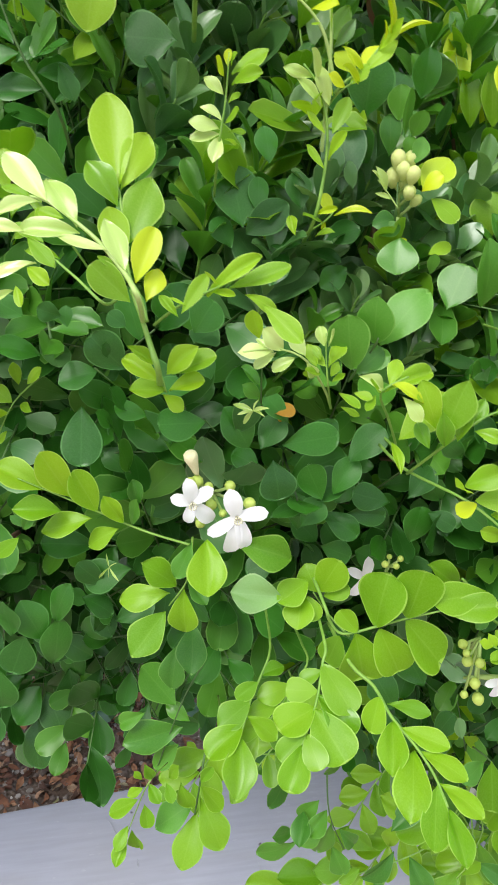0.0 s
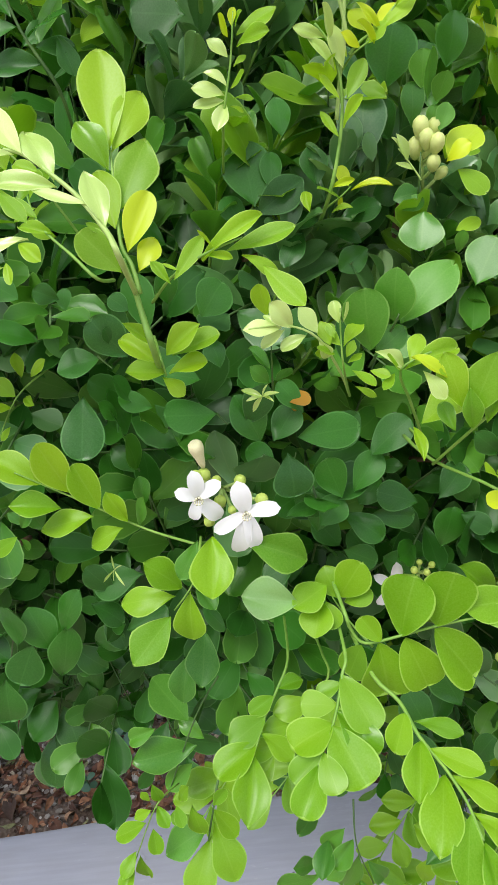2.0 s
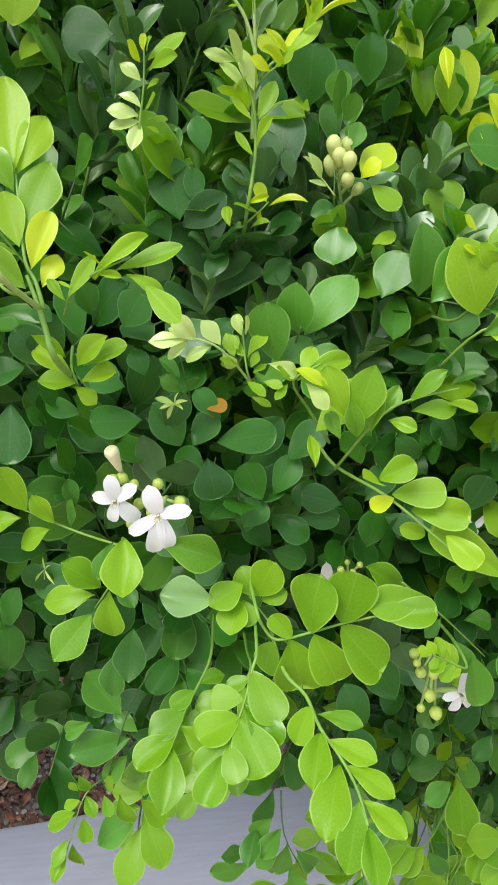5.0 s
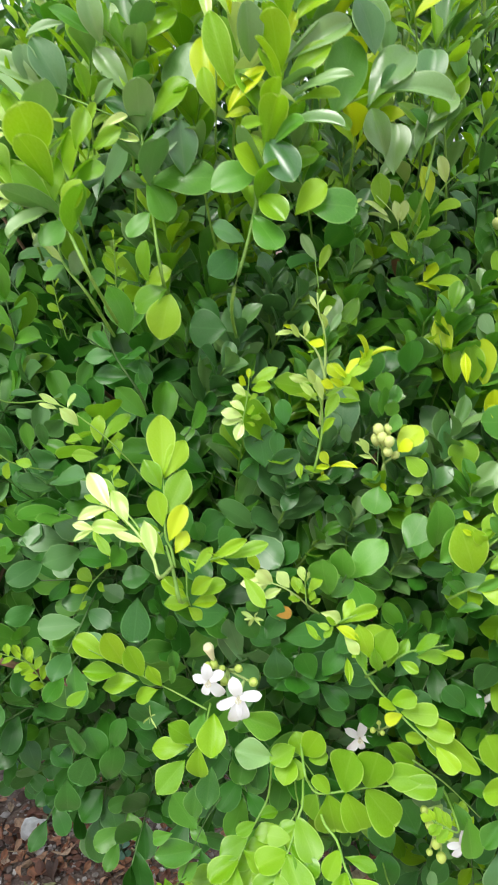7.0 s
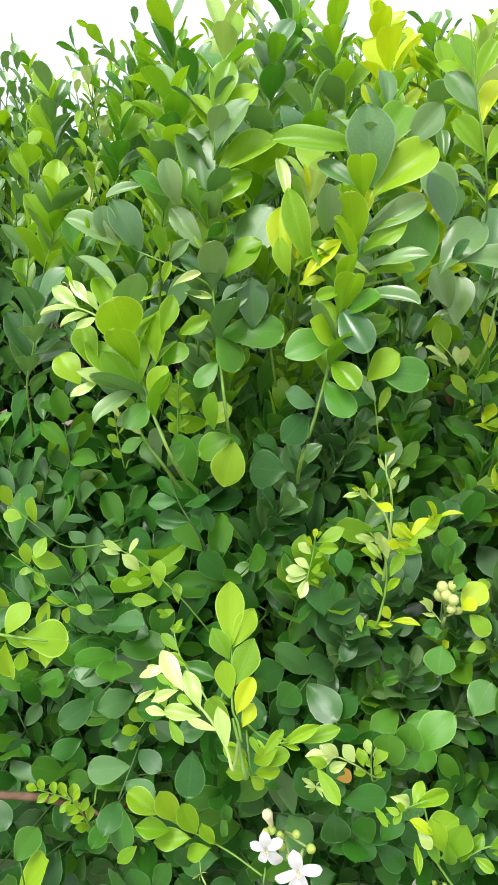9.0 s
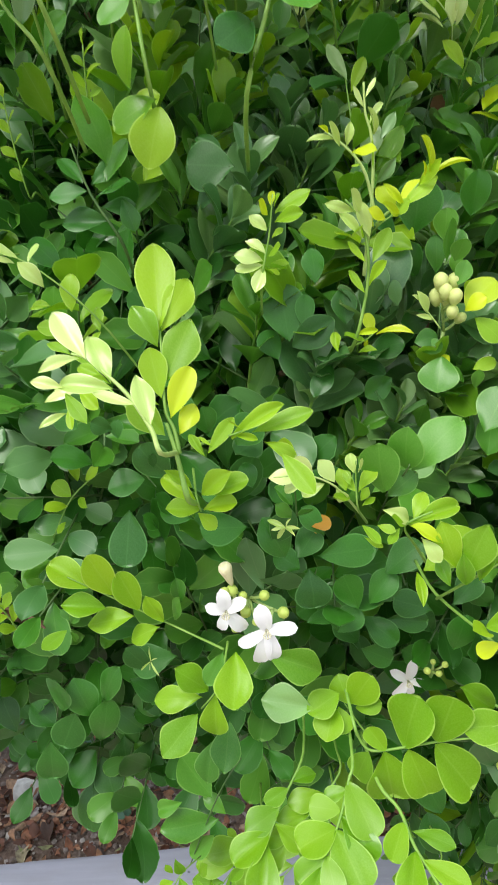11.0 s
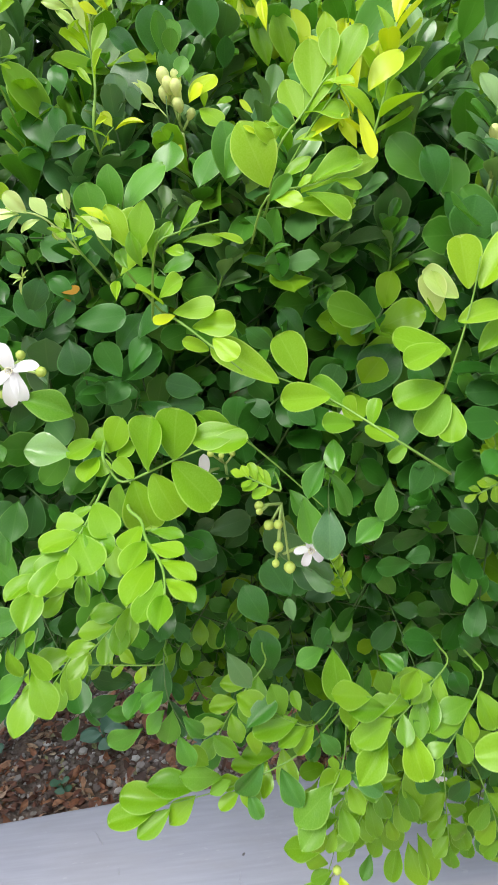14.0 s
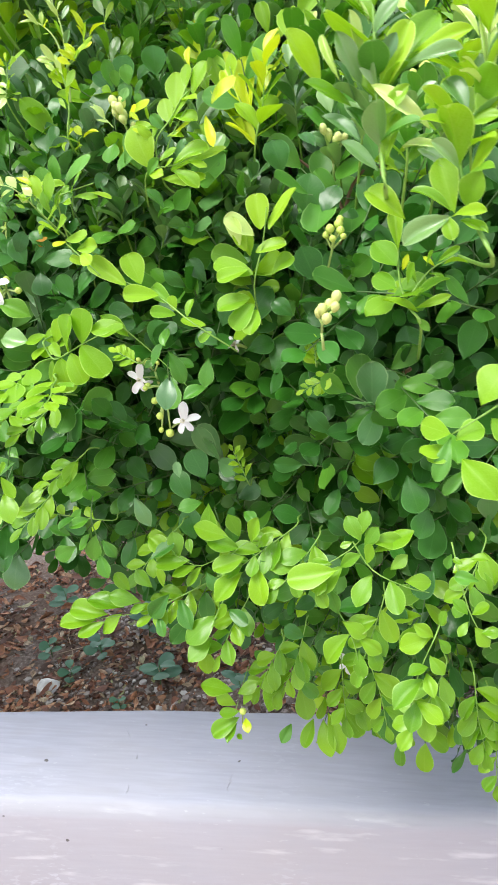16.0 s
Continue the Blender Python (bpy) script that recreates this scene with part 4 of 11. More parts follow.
leaf(s, (0.2745, 0.4696, 0.7373), (0.2814, 0.4668, 0.7294), 0.90, "pale", "oval")
leaf(s, (0.2812, 0.4859, 0.7126), (0.2975, 0.4844, 0.7297), 1.06, "bright", "oval")
leaf(s, (0.2571, 0.4873, 0.7324), (0.2621, 0.4773, 0.7307), 0.50, "bright", "oval")
leaf(s, (0.2583, 0.4875, 0.7269), (0.2651, 0.4859, 0.7237), 0.55, "bright", "oval")
leaf(s, (0.2790, 0.4878, 0.7113), (0.2792, 0.4751, 0.7058), 0.53, "bright", "oval")
leaf(s, (0.2730, 0.4875, 0.7314), (0.2666, 0.4820, 0.7385), 0.64, "bright", "oval")
leaf(s, (0.2712, 0.4876, 0.7305), (0.2665, 0.4826, 0.7269), 0.73, "bright", "oval")
s = stalk("green", 0.0005, (0.2645, 0.5972, 0.7680), (0.2714, 0.5822, 0.7763), (0.2761, 0.5822, 0.7807))
leaf(s, (0.2753, 0.5822, 0.7807), (0.2710, 0.5835, 0.7883), 1.10, "yellow", "oval")
leaf(s, (0.2762, 0.5821, 0.7798), (0.2912, 0.5755, 0.7825), 0.54, "yellow", "oval")
leaf(s, (0.2718, 0.5821, 0.7764), (0.2615, 0.5742, 0.7820), 0.85, "bright", "oval")
leaf(s, (0.2726, 0.5822, 0.7771), (0.2721, 0.5843, 0.7722), 0.90, "yellow", "oval")
leaf(s, (0.2680, 0.5822, 0.7706), (0.2755, 0.5779, 0.7735), 0.85, "bright", "oval")
leaf(s, (0.2588, 0.5822, 0.7710), (0.2576, 0.5889, 0.7787), 0.81, "bright", "oval")
s = stalk("green", 0.0009, (0.2662, 0.6070, 0.7604), (0.2662, 0.5770, 0.7784), (0.2700, 0.5770, 0.7987), (0.2703, 0.5770, 0.8158), (0.2663, 0.5770, 0.8307), (0.2593, 0.5770, 0.8394))
leaf(s, (0.2633, 0.5762, 0.8346), (0.2512, 0.5733, 0.8381), 0.60, "pale", "oval", (-0.26, -1.00, 0.51))
leaf(s, (0.2655, 0.5764, 0.8337), (0.2600, 0.5650, 0.8438), 0.60, "pale", "oval", (-0.14, -0.88, 0.77))
leaf(s, (0.2671, 0.5740, 0.8236), (0.2568, 0.5744, 0.8348), 0.50, "pale", "oval", (0.20, -0.67, 0.53))
leaf(s, (0.2701, 0.5745, 0.8242), (0.2654, 0.5752, 0.8387), 0.70, "pale", "oval", (-0.14, -0.52, 0.56))
leaf(s, (0.2687, 0.5734, 0.8135), (0.2609, 0.5752, 0.8220), 0.50, "bright", "oval", (-0.22, -1.02, 0.74))
leaf(s, (0.2691, 0.5748, 0.7998), (0.2625, 0.5794, 0.8089), 0.50, "bright", "oval", (-0.27, -0.56, 0.60))
leaf(s, (0.2716, 0.5735, 0.8134), (0.2788, 0.5776, 0.8267), 0.75, "bright", "oval", (0.05, -0.98, 0.73))
leaf(s, (0.2706, 0.5746, 0.8032), (0.2760, 0.5691, 0.8144), 0.60, "bright", "oval", (-0.17, -0.48, 0.37))
leaf(s, (0.2665, 0.5767, 0.7809), (0.2742, 0.5701, 0.7843), 0.50, "yellow", "oval", (-0.24, -1.01, 0.58))
s = stalk("pale", 0.0009, (0.2697, 0.5830, 0.8061), (0.2707, 0.5830, 0.8219), (0.2716, 0.5830, 0.8349), (0.2716, 0.5830, 0.8535), (0.2700, 0.5830, 0.8653), (0.2673, 0.5830, 0.8731), (0.2662, 0.5830, 0.8842))
leaf(s, (0.2711, 0.5804, 0.8647), (0.2670, 0.5702, 0.8740), 0.50, "pale", "oval", (0.13, -1.01, 0.69))
leaf(s, (0.2732, 0.5796, 0.8626), (0.2797, 0.5824, 0.8728), 0.60, "sheen", "oval", (0.15, -0.89, 0.48))
leaf(s, (0.2714, 0.5830, 0.8511), (0.2689, 0.5751, 0.8622), 0.50, "bright", "oval", (0.01, -0.51, 0.58))
leaf(s, (0.2690, 0.5824, 0.8682), (0.2742, 0.5835, 0.8765), 0.50, "pale", "oval", (-0.14, -0.48, 0.42))
leaf(s, (0.2664, 0.5826, 0.8749), (0.2618, 0.5815, 0.8824), 0.50, "pale", "oval", (-0.25, -0.79, 0.67))
leaf(s, (0.2668, 0.5804, 0.8784), (0.2708, 0.5823, 0.8857), 0.50, "pale", "oval", (-0.22, -0.76, 0.71))
leaf(s, (0.2727, 0.5812, 0.8453), (0.2795, 0.5764, 0.8548), 0.70, "sheen", "oval", (0.25, -0.96, 0.46))
s = stalk("pale", 0.0008, (0.2720, 0.5770, 0.8340), (0.2677, 0.5770, 0.8491), (0.2608, 0.5770, 0.8584), (0.2502, 0.5770, 0.8662))
leaf(s, (0.2532, 0.5750, 0.8633), (0.2427, 0.5708, 0.8629), 0.50, "pale", "oval", (0.24, -0.72, 0.70))
leaf(s, (0.2561, 0.5753, 0.8603), (0.2507, 0.5669, 0.8691), 0.50, "pale", "oval", (0.20, -0.87, 0.36))
leaf(s, (0.2591, 0.5760, 0.8602), (0.2603, 0.5748, 0.8693), 0.70, "pale", "oval", (0.23, -0.89, 0.68))
leaf(s, (0.2608, 0.5744, 0.8581), (0.2683, 0.5632, 0.8596), 0.70, "yellow", "oval", (-0.23, -0.59, 0.50))
leaf(s, (0.2517, 0.5766, 0.8653), (0.2476, 0.5708, 0.8682), 0.50, "yellow", "oval", (0.21, -0.70, 0.33))
leaf(s, (0.2651, 0.5731, 0.8534), (0.2608, 0.5715, 0.8526), 0.50, "bright", "oval", (0.08, -0.62, 0.46))
s = stalk("green", 0.0007, (0.2727, 0.5770, 0.8287), (0.2777, 0.5770, 0.8337), (0.2845, 0.5770, 0.8376), (0.2912, 0.5770, 0.8464))
leaf(s, (0.2842, 0.5754, 0.8362), (0.2752, 0.5746, 0.8453), 0.50, "yellow", "oval", (-0.24, -1.01, 0.73))
leaf(s, (0.2823, 0.5754, 0.8321), (0.2741, 0.5655, 0.8384), 0.50, "yellow", "oval", (-0.26, -0.87, 0.41))
leaf(s, (0.2941, 0.5732, 0.8488), (0.2887, 0.5647, 0.8631), 0.50, "yellow", "oval", (0.24, -0.75, 0.36))
leaf(s, (0.2831, 0.5753, 0.8362), (0.2974, 0.5763, 0.8477), 0.60, "bright", "oval", (-0.28, -0.71, 0.47))
leaf(s, (0.2948, 0.5766, 0.8488), (0.3088, 0.5728, 0.8552), 0.45, "yellow", "oval", (0.26, -0.48, 0.58))
leaf(s, (0.2900, 0.5766, 0.8444), (0.2963, 0.5685, 0.8547), 0.60, "bright", "oval", (-0.23, -0.73, 0.35))
leaf(s, (0.2914, 0.5731, 0.8483), (0.2897, 0.5687, 0.8540), 0.50, "yellow", "oval", (-0.04, -0.89, 0.63))
s = stalk("green", 0.0008, (0.2784, 0.7014, 0.7848), (0.2784, 0.6514, 0.8148), (0.2758, 0.6676, 0.8568), (0.2709, 0.6833, 0.8973))
leaf(s, (0.2806, 0.6605, 0.8492), (0.2853, 0.6665, 0.8713), 0.80, "sheen", "oval", (-0.17, -0.74, 0.85))
leaf(s, (0.2860, 0.6620, 0.8466), (0.2999, 0.6644, 0.8688), 0.62, "fresh", "oval", (0.25, -0.85, 0.79))
leaf(s, (0.2767, 0.6575, 0.8365), (0.2931, 0.6651, 0.8494), 0.70, "fresh", "oval", (-0.27, -0.49, 0.58))
leaf(s, (0.2755, 0.6675, 0.8613), (0.2669, 0.6611, 0.8743), 0.70, "grey", "oval", (0.04, -0.75, 0.47))
leaf(s, (0.2739, 0.6757, 0.8859), (0.2811, 0.6826, 0.9023), 0.60, "bright", "oval", (-0.02, -0.59, 0.66))
leaf(s, (0.2723, 0.6806, 0.8919), (0.2624, 0.6887, 0.9090), 0.60, "sheen", "oval", (0.12, -0.61, 0.36))
s = stalk("green", 0.0013, (0.1936, 0.5197, 0.7256), (0.1936, 0.4897, 0.7436), (0.1912, 0.4939, 0.7521), (0.1891, 0.4977, 0.7599), (0.1860, 0.5020, 0.7687))
s = stalk("dark", 0.0005, (0.2867, 0.6073, 0.7836), (0.2849, 0.5972, 0.7878))
leaf(s, (0.2832, 0.5973, 0.7871), (0.2873, 0.6091, 0.8205), 0.98, "grey", "round")
leaf(s, (0.2778, 0.5971, 0.7894), (0.2787, 0.5993, 0.8084), 1.05, "grey", "round")
leaf(s, (0.2890, 0.5973, 0.7889), (0.2860, 0.5968, 0.8007), 1.18, "grey", "round")
s = stalk("green", 0.0005, (0.2708, 0.5867, 0.8216), (0.2740, 0.5767, 0.8287), (0.2815, 0.5767, 0.8340), (0.2897, 0.5768, 0.8421))
leaf(s, (0.2813, 0.5767, 0.8356), (0.2734, 0.5798, 0.8440), 1.17, "yellow", "oval")
leaf(s, (0.2771, 0.5767, 0.8308), (0.2689, 0.5719, 0.8356), 0.93, "yellow", "oval")
leaf(s, (0.2790, 0.5767, 0.8320), (0.2858, 0.5734, 0.8391), 1.06, "bright", "oval")
leaf(s, (0.2824, 0.5768, 0.8384), (0.2936, 0.5837, 0.8461), 0.94, "yellow", "oval")
leaf(s, (0.2718, 0.5767, 0.8278), (0.2684, 0.5764, 0.8338), 1.00, "yellow", "oval")
s = stalk("green", 0.0006, (0.2234, 0.5965, 0.7868), (0.2232, 0.5692, 0.8087), (0.2264, 0.5691, 0.8258), (0.2282, 0.5690, 0.8430))
leaf(s, (0.2274, 0.5690, 0.8382), (0.2282, 0.5691, 0.8440), 0.95, "yellow", "oval")
leaf(s, (0.2258, 0.5689, 0.8347), (0.2220, 0.5611, 0.8409), 0.87, "yellow", "oval")
leaf(s, (0.2287, 0.5690, 0.8382), (0.2307, 0.5669, 0.8429), 0.95, "bright", "oval")
leaf(s, (0.2290, 0.5691, 0.8355), (0.2433, 0.5704, 0.8442), 0.86, "bright", "oval")
leaf(s, (0.2288, 0.5690, 0.8319), (0.2392, 0.5611, 0.8363), 0.81, "bright", "oval")
leaf(s, (0.2256, 0.5691, 0.8283), (0.2184, 0.5701, 0.8343), 0.95, "pale", "oval")
leaf(s, (0.2275, 0.5691, 0.8254), (0.2321, 0.5701, 0.8293), 1.06, "bright", "oval")
leaf(s, (0.2262, 0.5691, 0.8179), (0.2311, 0.5618, 0.8230), 0.94, "bright", "oval")
leaf(s, (0.2253, 0.5692, 0.8189), (0.2169, 0.5703, 0.8245), 0.95, "pale", "oval")
leaf(s, (0.2240, 0.5692, 0.8161), (0.2121, 0.5673, 0.8191), 0.88, "pale", "oval")
leaf(s, (0.2240, 0.5692, 0.8141), (0.2121, 0.5694, 0.8123), 0.73, "pale", "oval")
leaf(s, (0.2240, 0.5691, 0.8131), (0.2204, 0.5620, 0.8044), 0.86, "pale", "oval")
leaf(s, (0.2273, 0.5692, 0.8150), (0.2347, 0.5705, 0.8151), 0.87, "bright", "oval")
leaf(s, (0.2260, 0.5693, 0.8121), (0.2308, 0.5703, 0.8101), 0.92, "bright", "oval")
s = stalk("dark", 0.0006, (0.3123, 0.6079, 0.7577), (0.3055, 0.5826, 0.7776), (0.3053, 0.5824, 0.7931))
leaf(s, (0.3060, 0.5822, 0.8118), (0.3048, 0.5771, 0.8303), 1.06, "mid", "oval")
leaf(s, (0.3100, 0.5822, 0.8116), (0.3117, 0.5758, 0.8217), 1.18, "mid", "round")
leaf(s, (0.3125, 0.5824, 0.8011), (0.3166, 0.5854, 0.8114), 1.05, "mid", "round")
leaf(s, (0.3171, 0.5827, 0.7902), (0.3315, 0.5904, 0.8015), 1.20, "yellow", "round")
leaf(s, (0.3167, 0.5826, 0.7889), (0.3239, 0.5785, 0.7965), 1.18, "yellow", "round")
leaf(s, (0.3054, 0.5725, 0.7705), (0.3023, 0.5648, 0.7563), 1.69, "mid", "round")
leaf(s, (0.2947, 0.5825, 0.7747), (0.3051, 0.5827, 0.7775), 1.40, "mid", "round")
leaf(s, (0.2975, 0.5825, 0.7706), (0.3065, 0.5786, 0.7743), 1.18, "mid", "round")
leaf(s, (0.3219, 0.5826, 0.7858), (0.3328, 0.5756, 0.7774), 1.15, "bright", "round")
leaf(s, (0.3081, 0.5828, 0.7625), (0.3099, 0.5791, 0.7684), 1.17, "yellow", "round")
leaf(s, (0.3202, 0.5830, 0.7535), (0.3144, 0.5807, 0.7620), 1.08, "mid", "round")
leaf(s, (0.3235, 0.5830, 0.7605), (0.3339, 0.5835, 0.7646), 1.04, "bright", "round")
leaf(s, (0.3257, 0.5831, 0.7508), (0.3259, 0.5800, 0.7604), 0.97, "mid", "round")
b = bud_cluster((0.3117, 0.5957, 0.7763))
bud(b, (0.3117, 0.5957, 0.7763), (0.3051, 0.5838, 0.8018), 0.0037, "cream")
bud(b, (0.3117, 0.5957, 0.7763), (0.3049, 0.5887, 0.7940), 0.0037, "cream")
bud(b, (0.3117, 0.5957, 0.7763), (0.3110, 0.5798, 0.7958), 0.0034, "cream")
bud(b, (0.3117, 0.5957, 0.7763), (0.3115, 0.5862, 0.8016), 0.0032, "cream")
bud(b, (0.3117, 0.5957, 0.7763), (0.3105, 0.5883, 0.7926), 0.0035, "cream")
bud(b, (0.3117, 0.5957, 0.7763), (0.3113, 0.5832, 0.7881), 0.0032, "cream")
bud(b, (0.3117, 0.5957, 0.7763), (0.3072, 0.5821, 0.7975), 0.0034, "cream")
bud(b, (0.3117, 0.5957, 0.7763), (0.3169, 0.5893, 0.7838), 0.0026, "cream")
s = stalk("pale", 0.0004, (0.3047, 0.5775, 0.7825), (0.2994, 0.5774, 0.7892), (0.2942, 0.5773, 0.7948))
leaf(s, (0.2986, 0.5774, 0.7894), (0.2928, 0.5736, 0.8001), 1.08, "pale", "slim")
leaf(s, (0.2954, 0.5772, 0.7941), (0.2901, 0.5715, 0.7991), 0.75, "pale", "slim")
leaf(s, (0.3011, 0.5774, 0.7866), (0.2931, 0.5750, 0.7895), 0.75, "pale", "slim")
s = stalk("green", 0.0006, (0.2021, 0.5175, 0.6510), (0.1813, 0.5343, 0.6493), (0.1586, 0.5338, 0.6638), (0.1412, 0.5335, 0.6746), (0.1306, 0.5333, 0.6812))
leaf(s, (0.1410, 0.5335, 0.6748), (0.1222, 0.5370, 0.6860), 0.99, "bright", "oval")
leaf(s, (0.1514, 0.5337, 0.6700), (0.1423, 0.5299, 0.6939), 0.87, "bright", "oval")
leaf(s, (0.1469, 0.5337, 0.6633), (0.1279, 0.5295, 0.6685), 0.99, "lime", "oval")
leaf(s, (0.1622, 0.5339, 0.6610), (0.1543, 0.5335, 0.6824), 0.90, "lime", "oval")
leaf(s, (0.1593, 0.5339, 0.6581), (0.1367, 0.5356, 0.6522), 0.90, "lime", "oval")
leaf(s, (0.1733, 0.5341, 0.6543), (0.1657, 0.5338, 0.6682), 0.93, "lime", "oval")
leaf(s, (0.1706, 0.5341, 0.6514), (0.1560, 0.5353, 0.6427), 0.95, "lime", "oval")
leaf(s, (0.1266, 0.5335, 0.6507), (0.1173, 0.5239, 0.6478), 0.97, "lime", "oval")
leaf(s, (0.1286, 0.5336, 0.6547), (0.1352, 0.5307, 0.6646), 0.81, "mid", "oval")
leaf(s, (0.1300, 0.5336, 0.6562), (0.1243, 0.5350, 0.6616), 0.91, "mid", "oval")
leaf(s, (0.1278, 0.5336, 0.6498), (0.1297, 0.5360, 0.6426), 0.69, "mid", "oval")
leaf(s, (0.1793, 0.5522, 0.6513), (0.1781, 0.5522, 0.6652), 0.88, "mid", "oval")
leaf(s, (0.1758, 0.5523, 0.6409), (0.1787, 0.5488, 0.6569), 0.81, "mid", "oval")
s = stalk("green", 0.0006, (0.2039, 0.5225, 0.6513), (0.2004, 0.5026, 0.6442), (0.1916, 0.5026, 0.6304))
leaf(s, (0.2085, 0.4942, 0.6691), (0.2074, 0.4790, 0.6536), 1.18, "lime", "oval")
leaf(s, (0.2028, 0.5023, 0.6626), (0.1957, 0.4960, 0.6499), 0.99, "mid", "oval")
leaf(s, (0.1959, 0.5025, 0.6406), (0.1835, 0.4980, 0.6561), 0.97, "lime", "oval")
leaf(s, (0.1923, 0.5025, 0.6374), (0.1709, 0.5048, 0.6340), 0.96, "lime", "oval")
leaf(s, (0.1982, 0.5026, 0.6382), (0.1978, 0.4993, 0.6168), 1.03, "lime", "oval")
leaf(s, (0.1900, 0.5025, 0.6276), (0.1752, 0.4895, 0.6162), 1.10, "lime", "oval")
leaf(s, (0.2001, 0.5125, 0.6364), (0.2079, 0.5033, 0.6292), 1.03, "mid", "oval")
leaf(s, (0.2214, 0.5027, 0.6606), (0.2454, 0.5025, 0.6499), 1.01, "fresh", "oval")
leaf(s, (0.2415, 0.5032, 0.6288), (0.2196, 0.5042, 0.6331), 1.24, "mint_gloss", "oval")
s = stalk("green", 0.0006, (0.2724, 0.4988, 0.6063), (0.2641, 0.5086, 0.6130), (0.2569, 0.5084, 0.6259))
leaf(s, (0.2542, 0.5082, 0.6325), (0.2400, 0.5012, 0.6281), 1.23, "lime", "round")
leaf(s, (0.2521, 0.5083, 0.6245), (0.2470, 0.4959, 0.6176), 1.45, "lime", "round")
leaf(s, (0.2541, 0.5083, 0.6244), (0.2559, 0.4993, 0.6174), 1.32, "lime", "round")
leaf(s, (0.2592, 0.5086, 0.6252), (0.2541, 0.5140, 0.6370), 1.40, "lime", "round")
leaf(s, (0.2594, 0.5085, 0.6253), (0.2672, 0.5060, 0.6432), 1.18, "lime", "round")
leaf(s, (0.2619, 0.5085, 0.6231), (0.2722, 0.5049, 0.6294), 1.22, "lime", "round")
s = stalk("green", 0.0008, (0.2572, 0.5200, 0.6315), (0.2587, 0.4934, 0.6298), (0.2611, 0.4924, 0.6222), (0.2667, 0.4906, 0.6161), (0.2803, 0.4876, 0.6211), (0.2924, 0.4850, 0.6265), (0.3041, 0.4823, 0.6310), (0.3090, 0.4812, 0.6326))
leaf(s, (0.2724, 0.4887, 0.6181), (0.2650, 0.4927, 0.6272), 1.10, "lime", "blunt", (-0.25, -0.55, 0.80))
leaf(s, (0.2797, 0.4872, 0.6214), (0.2834, 0.4878, 0.6478), 1.05, "lime", "blunt", (-0.25, -0.55, 0.80))
leaf(s, (0.2928, 0.4843, 0.6271), (0.2973, 0.4830, 0.6514), 1.10, "lime", "blunt", (-0.25, -0.55, 0.80))
leaf(s, (0.2651, 0.4903, 0.6155), (0.2610, 0.4919, 0.5991), 1.10, "fresh", "blunt", (-0.25, -0.55, 0.80))
leaf(s, (0.2719, 0.4888, 0.6173), (0.2766, 0.4861, 0.5924), 1.10, "lime", "blunt", (-0.25, -0.55, 0.80))
leaf(s, (0.2818, 0.4865, 0.6204), (0.2908, 0.4813, 0.5995), 1.08, "lime", "blunt", (-0.25, -0.55, 0.80))
leaf(s, (0.2922, 0.4843, 0.6260), (0.3087, 0.4805, 0.6036), 1.10, "lime", "blunt", (-0.25, -0.55, 0.80))
leaf(s, (0.3082, 0.4808, 0.6328), (0.3279, 0.4761, 0.6364), 0.95, "lime", "blunt", (-0.25, -0.55, 0.80))
s = stalk("green", 0.0008, (0.2592, 0.5158, 0.6146), (0.2576, 0.4856, 0.6155), (0.2550, 0.4787, 0.6121), (0.2500, 0.4657, 0.6056), (0.2435, 0.4546, 0.6001), (0.2407, 0.4503, 0.5980))
leaf(s, (0.2540, 0.4754, 0.6111), (0.2449, 0.4735, 0.6082), 1.00, "fresh", "blunt", (0.00, -0.43, 0.90))
leaf(s, (0.2504, 0.4680, 0.6075), (0.2379, 0.4699, 0.6082), 1.10, "fresh", "blunt", (0.00, -0.43, 0.90))
leaf(s, (0.2483, 0.4622, 0.6046), (0.2324, 0.4556, 0.6028), 1.15, "lime", "blunt", (0.00, -0.43, 0.90))
leaf(s, (0.2434, 0.4542, 0.6006), (0.2318, 0.4469, 0.5950), 1.00, "fresh", "blunt", (0.00, -0.43, 0.90))
leaf(s, (0.2411, 0.4502, 0.5986), (0.2331, 0.4360, 0.5915), 0.90, "lime", "blunt", (0.00, -0.43, 0.90))
leaf(s, (0.2545, 0.4783, 0.6126), (0.2626, 0.4582, 0.6047), 0.85, "fresh", "blunt", (0.00, -0.43, 0.90))
leaf(s, (0.2506, 0.4667, 0.6069), (0.2619, 0.4524, 0.5982), 0.85, "fresh", "blunt", (0.00, -0.43, 0.90))
leaf(s, (0.2480, 0.4618, 0.6044), (0.2566, 0.4431, 0.5954), 1.10, "lime", "blunt", (0.00, -0.43, 0.90))
leaf(s, (0.2433, 0.4537, 0.6004), (0.2459, 0.4406, 0.5957), 0.95, "fresh", "blunt", (0.00, -0.43, 0.90))
s = stalk("green", 0.0007, (0.2408, 0.5447, 0.5883), (0.2386, 0.5147, 0.5893), (0.2321, 0.5027, 0.5834), (0.2262, 0.4935, 0.5788), (0.2215, 0.4836, 0.5739), (0.2188, 0.4789, 0.5715))
leaf(s, (0.2320, 0.5029, 0.5841), (0.2438, 0.5071, 0.5846), 1.10, "fresh", "oval", (0.00, -0.43, 0.90))
leaf(s, (0.2305, 0.5002, 0.5827), (0.2198, 0.4948, 0.5795), 1.10, "lime", "oval", (0.00, -0.43, 0.90))
leaf(s, (0.2261, 0.4927, 0.5790), (0.2104, 0.4834, 0.5751), 1.15, "fresh", "oval", (0.00, -0.43, 0.90))
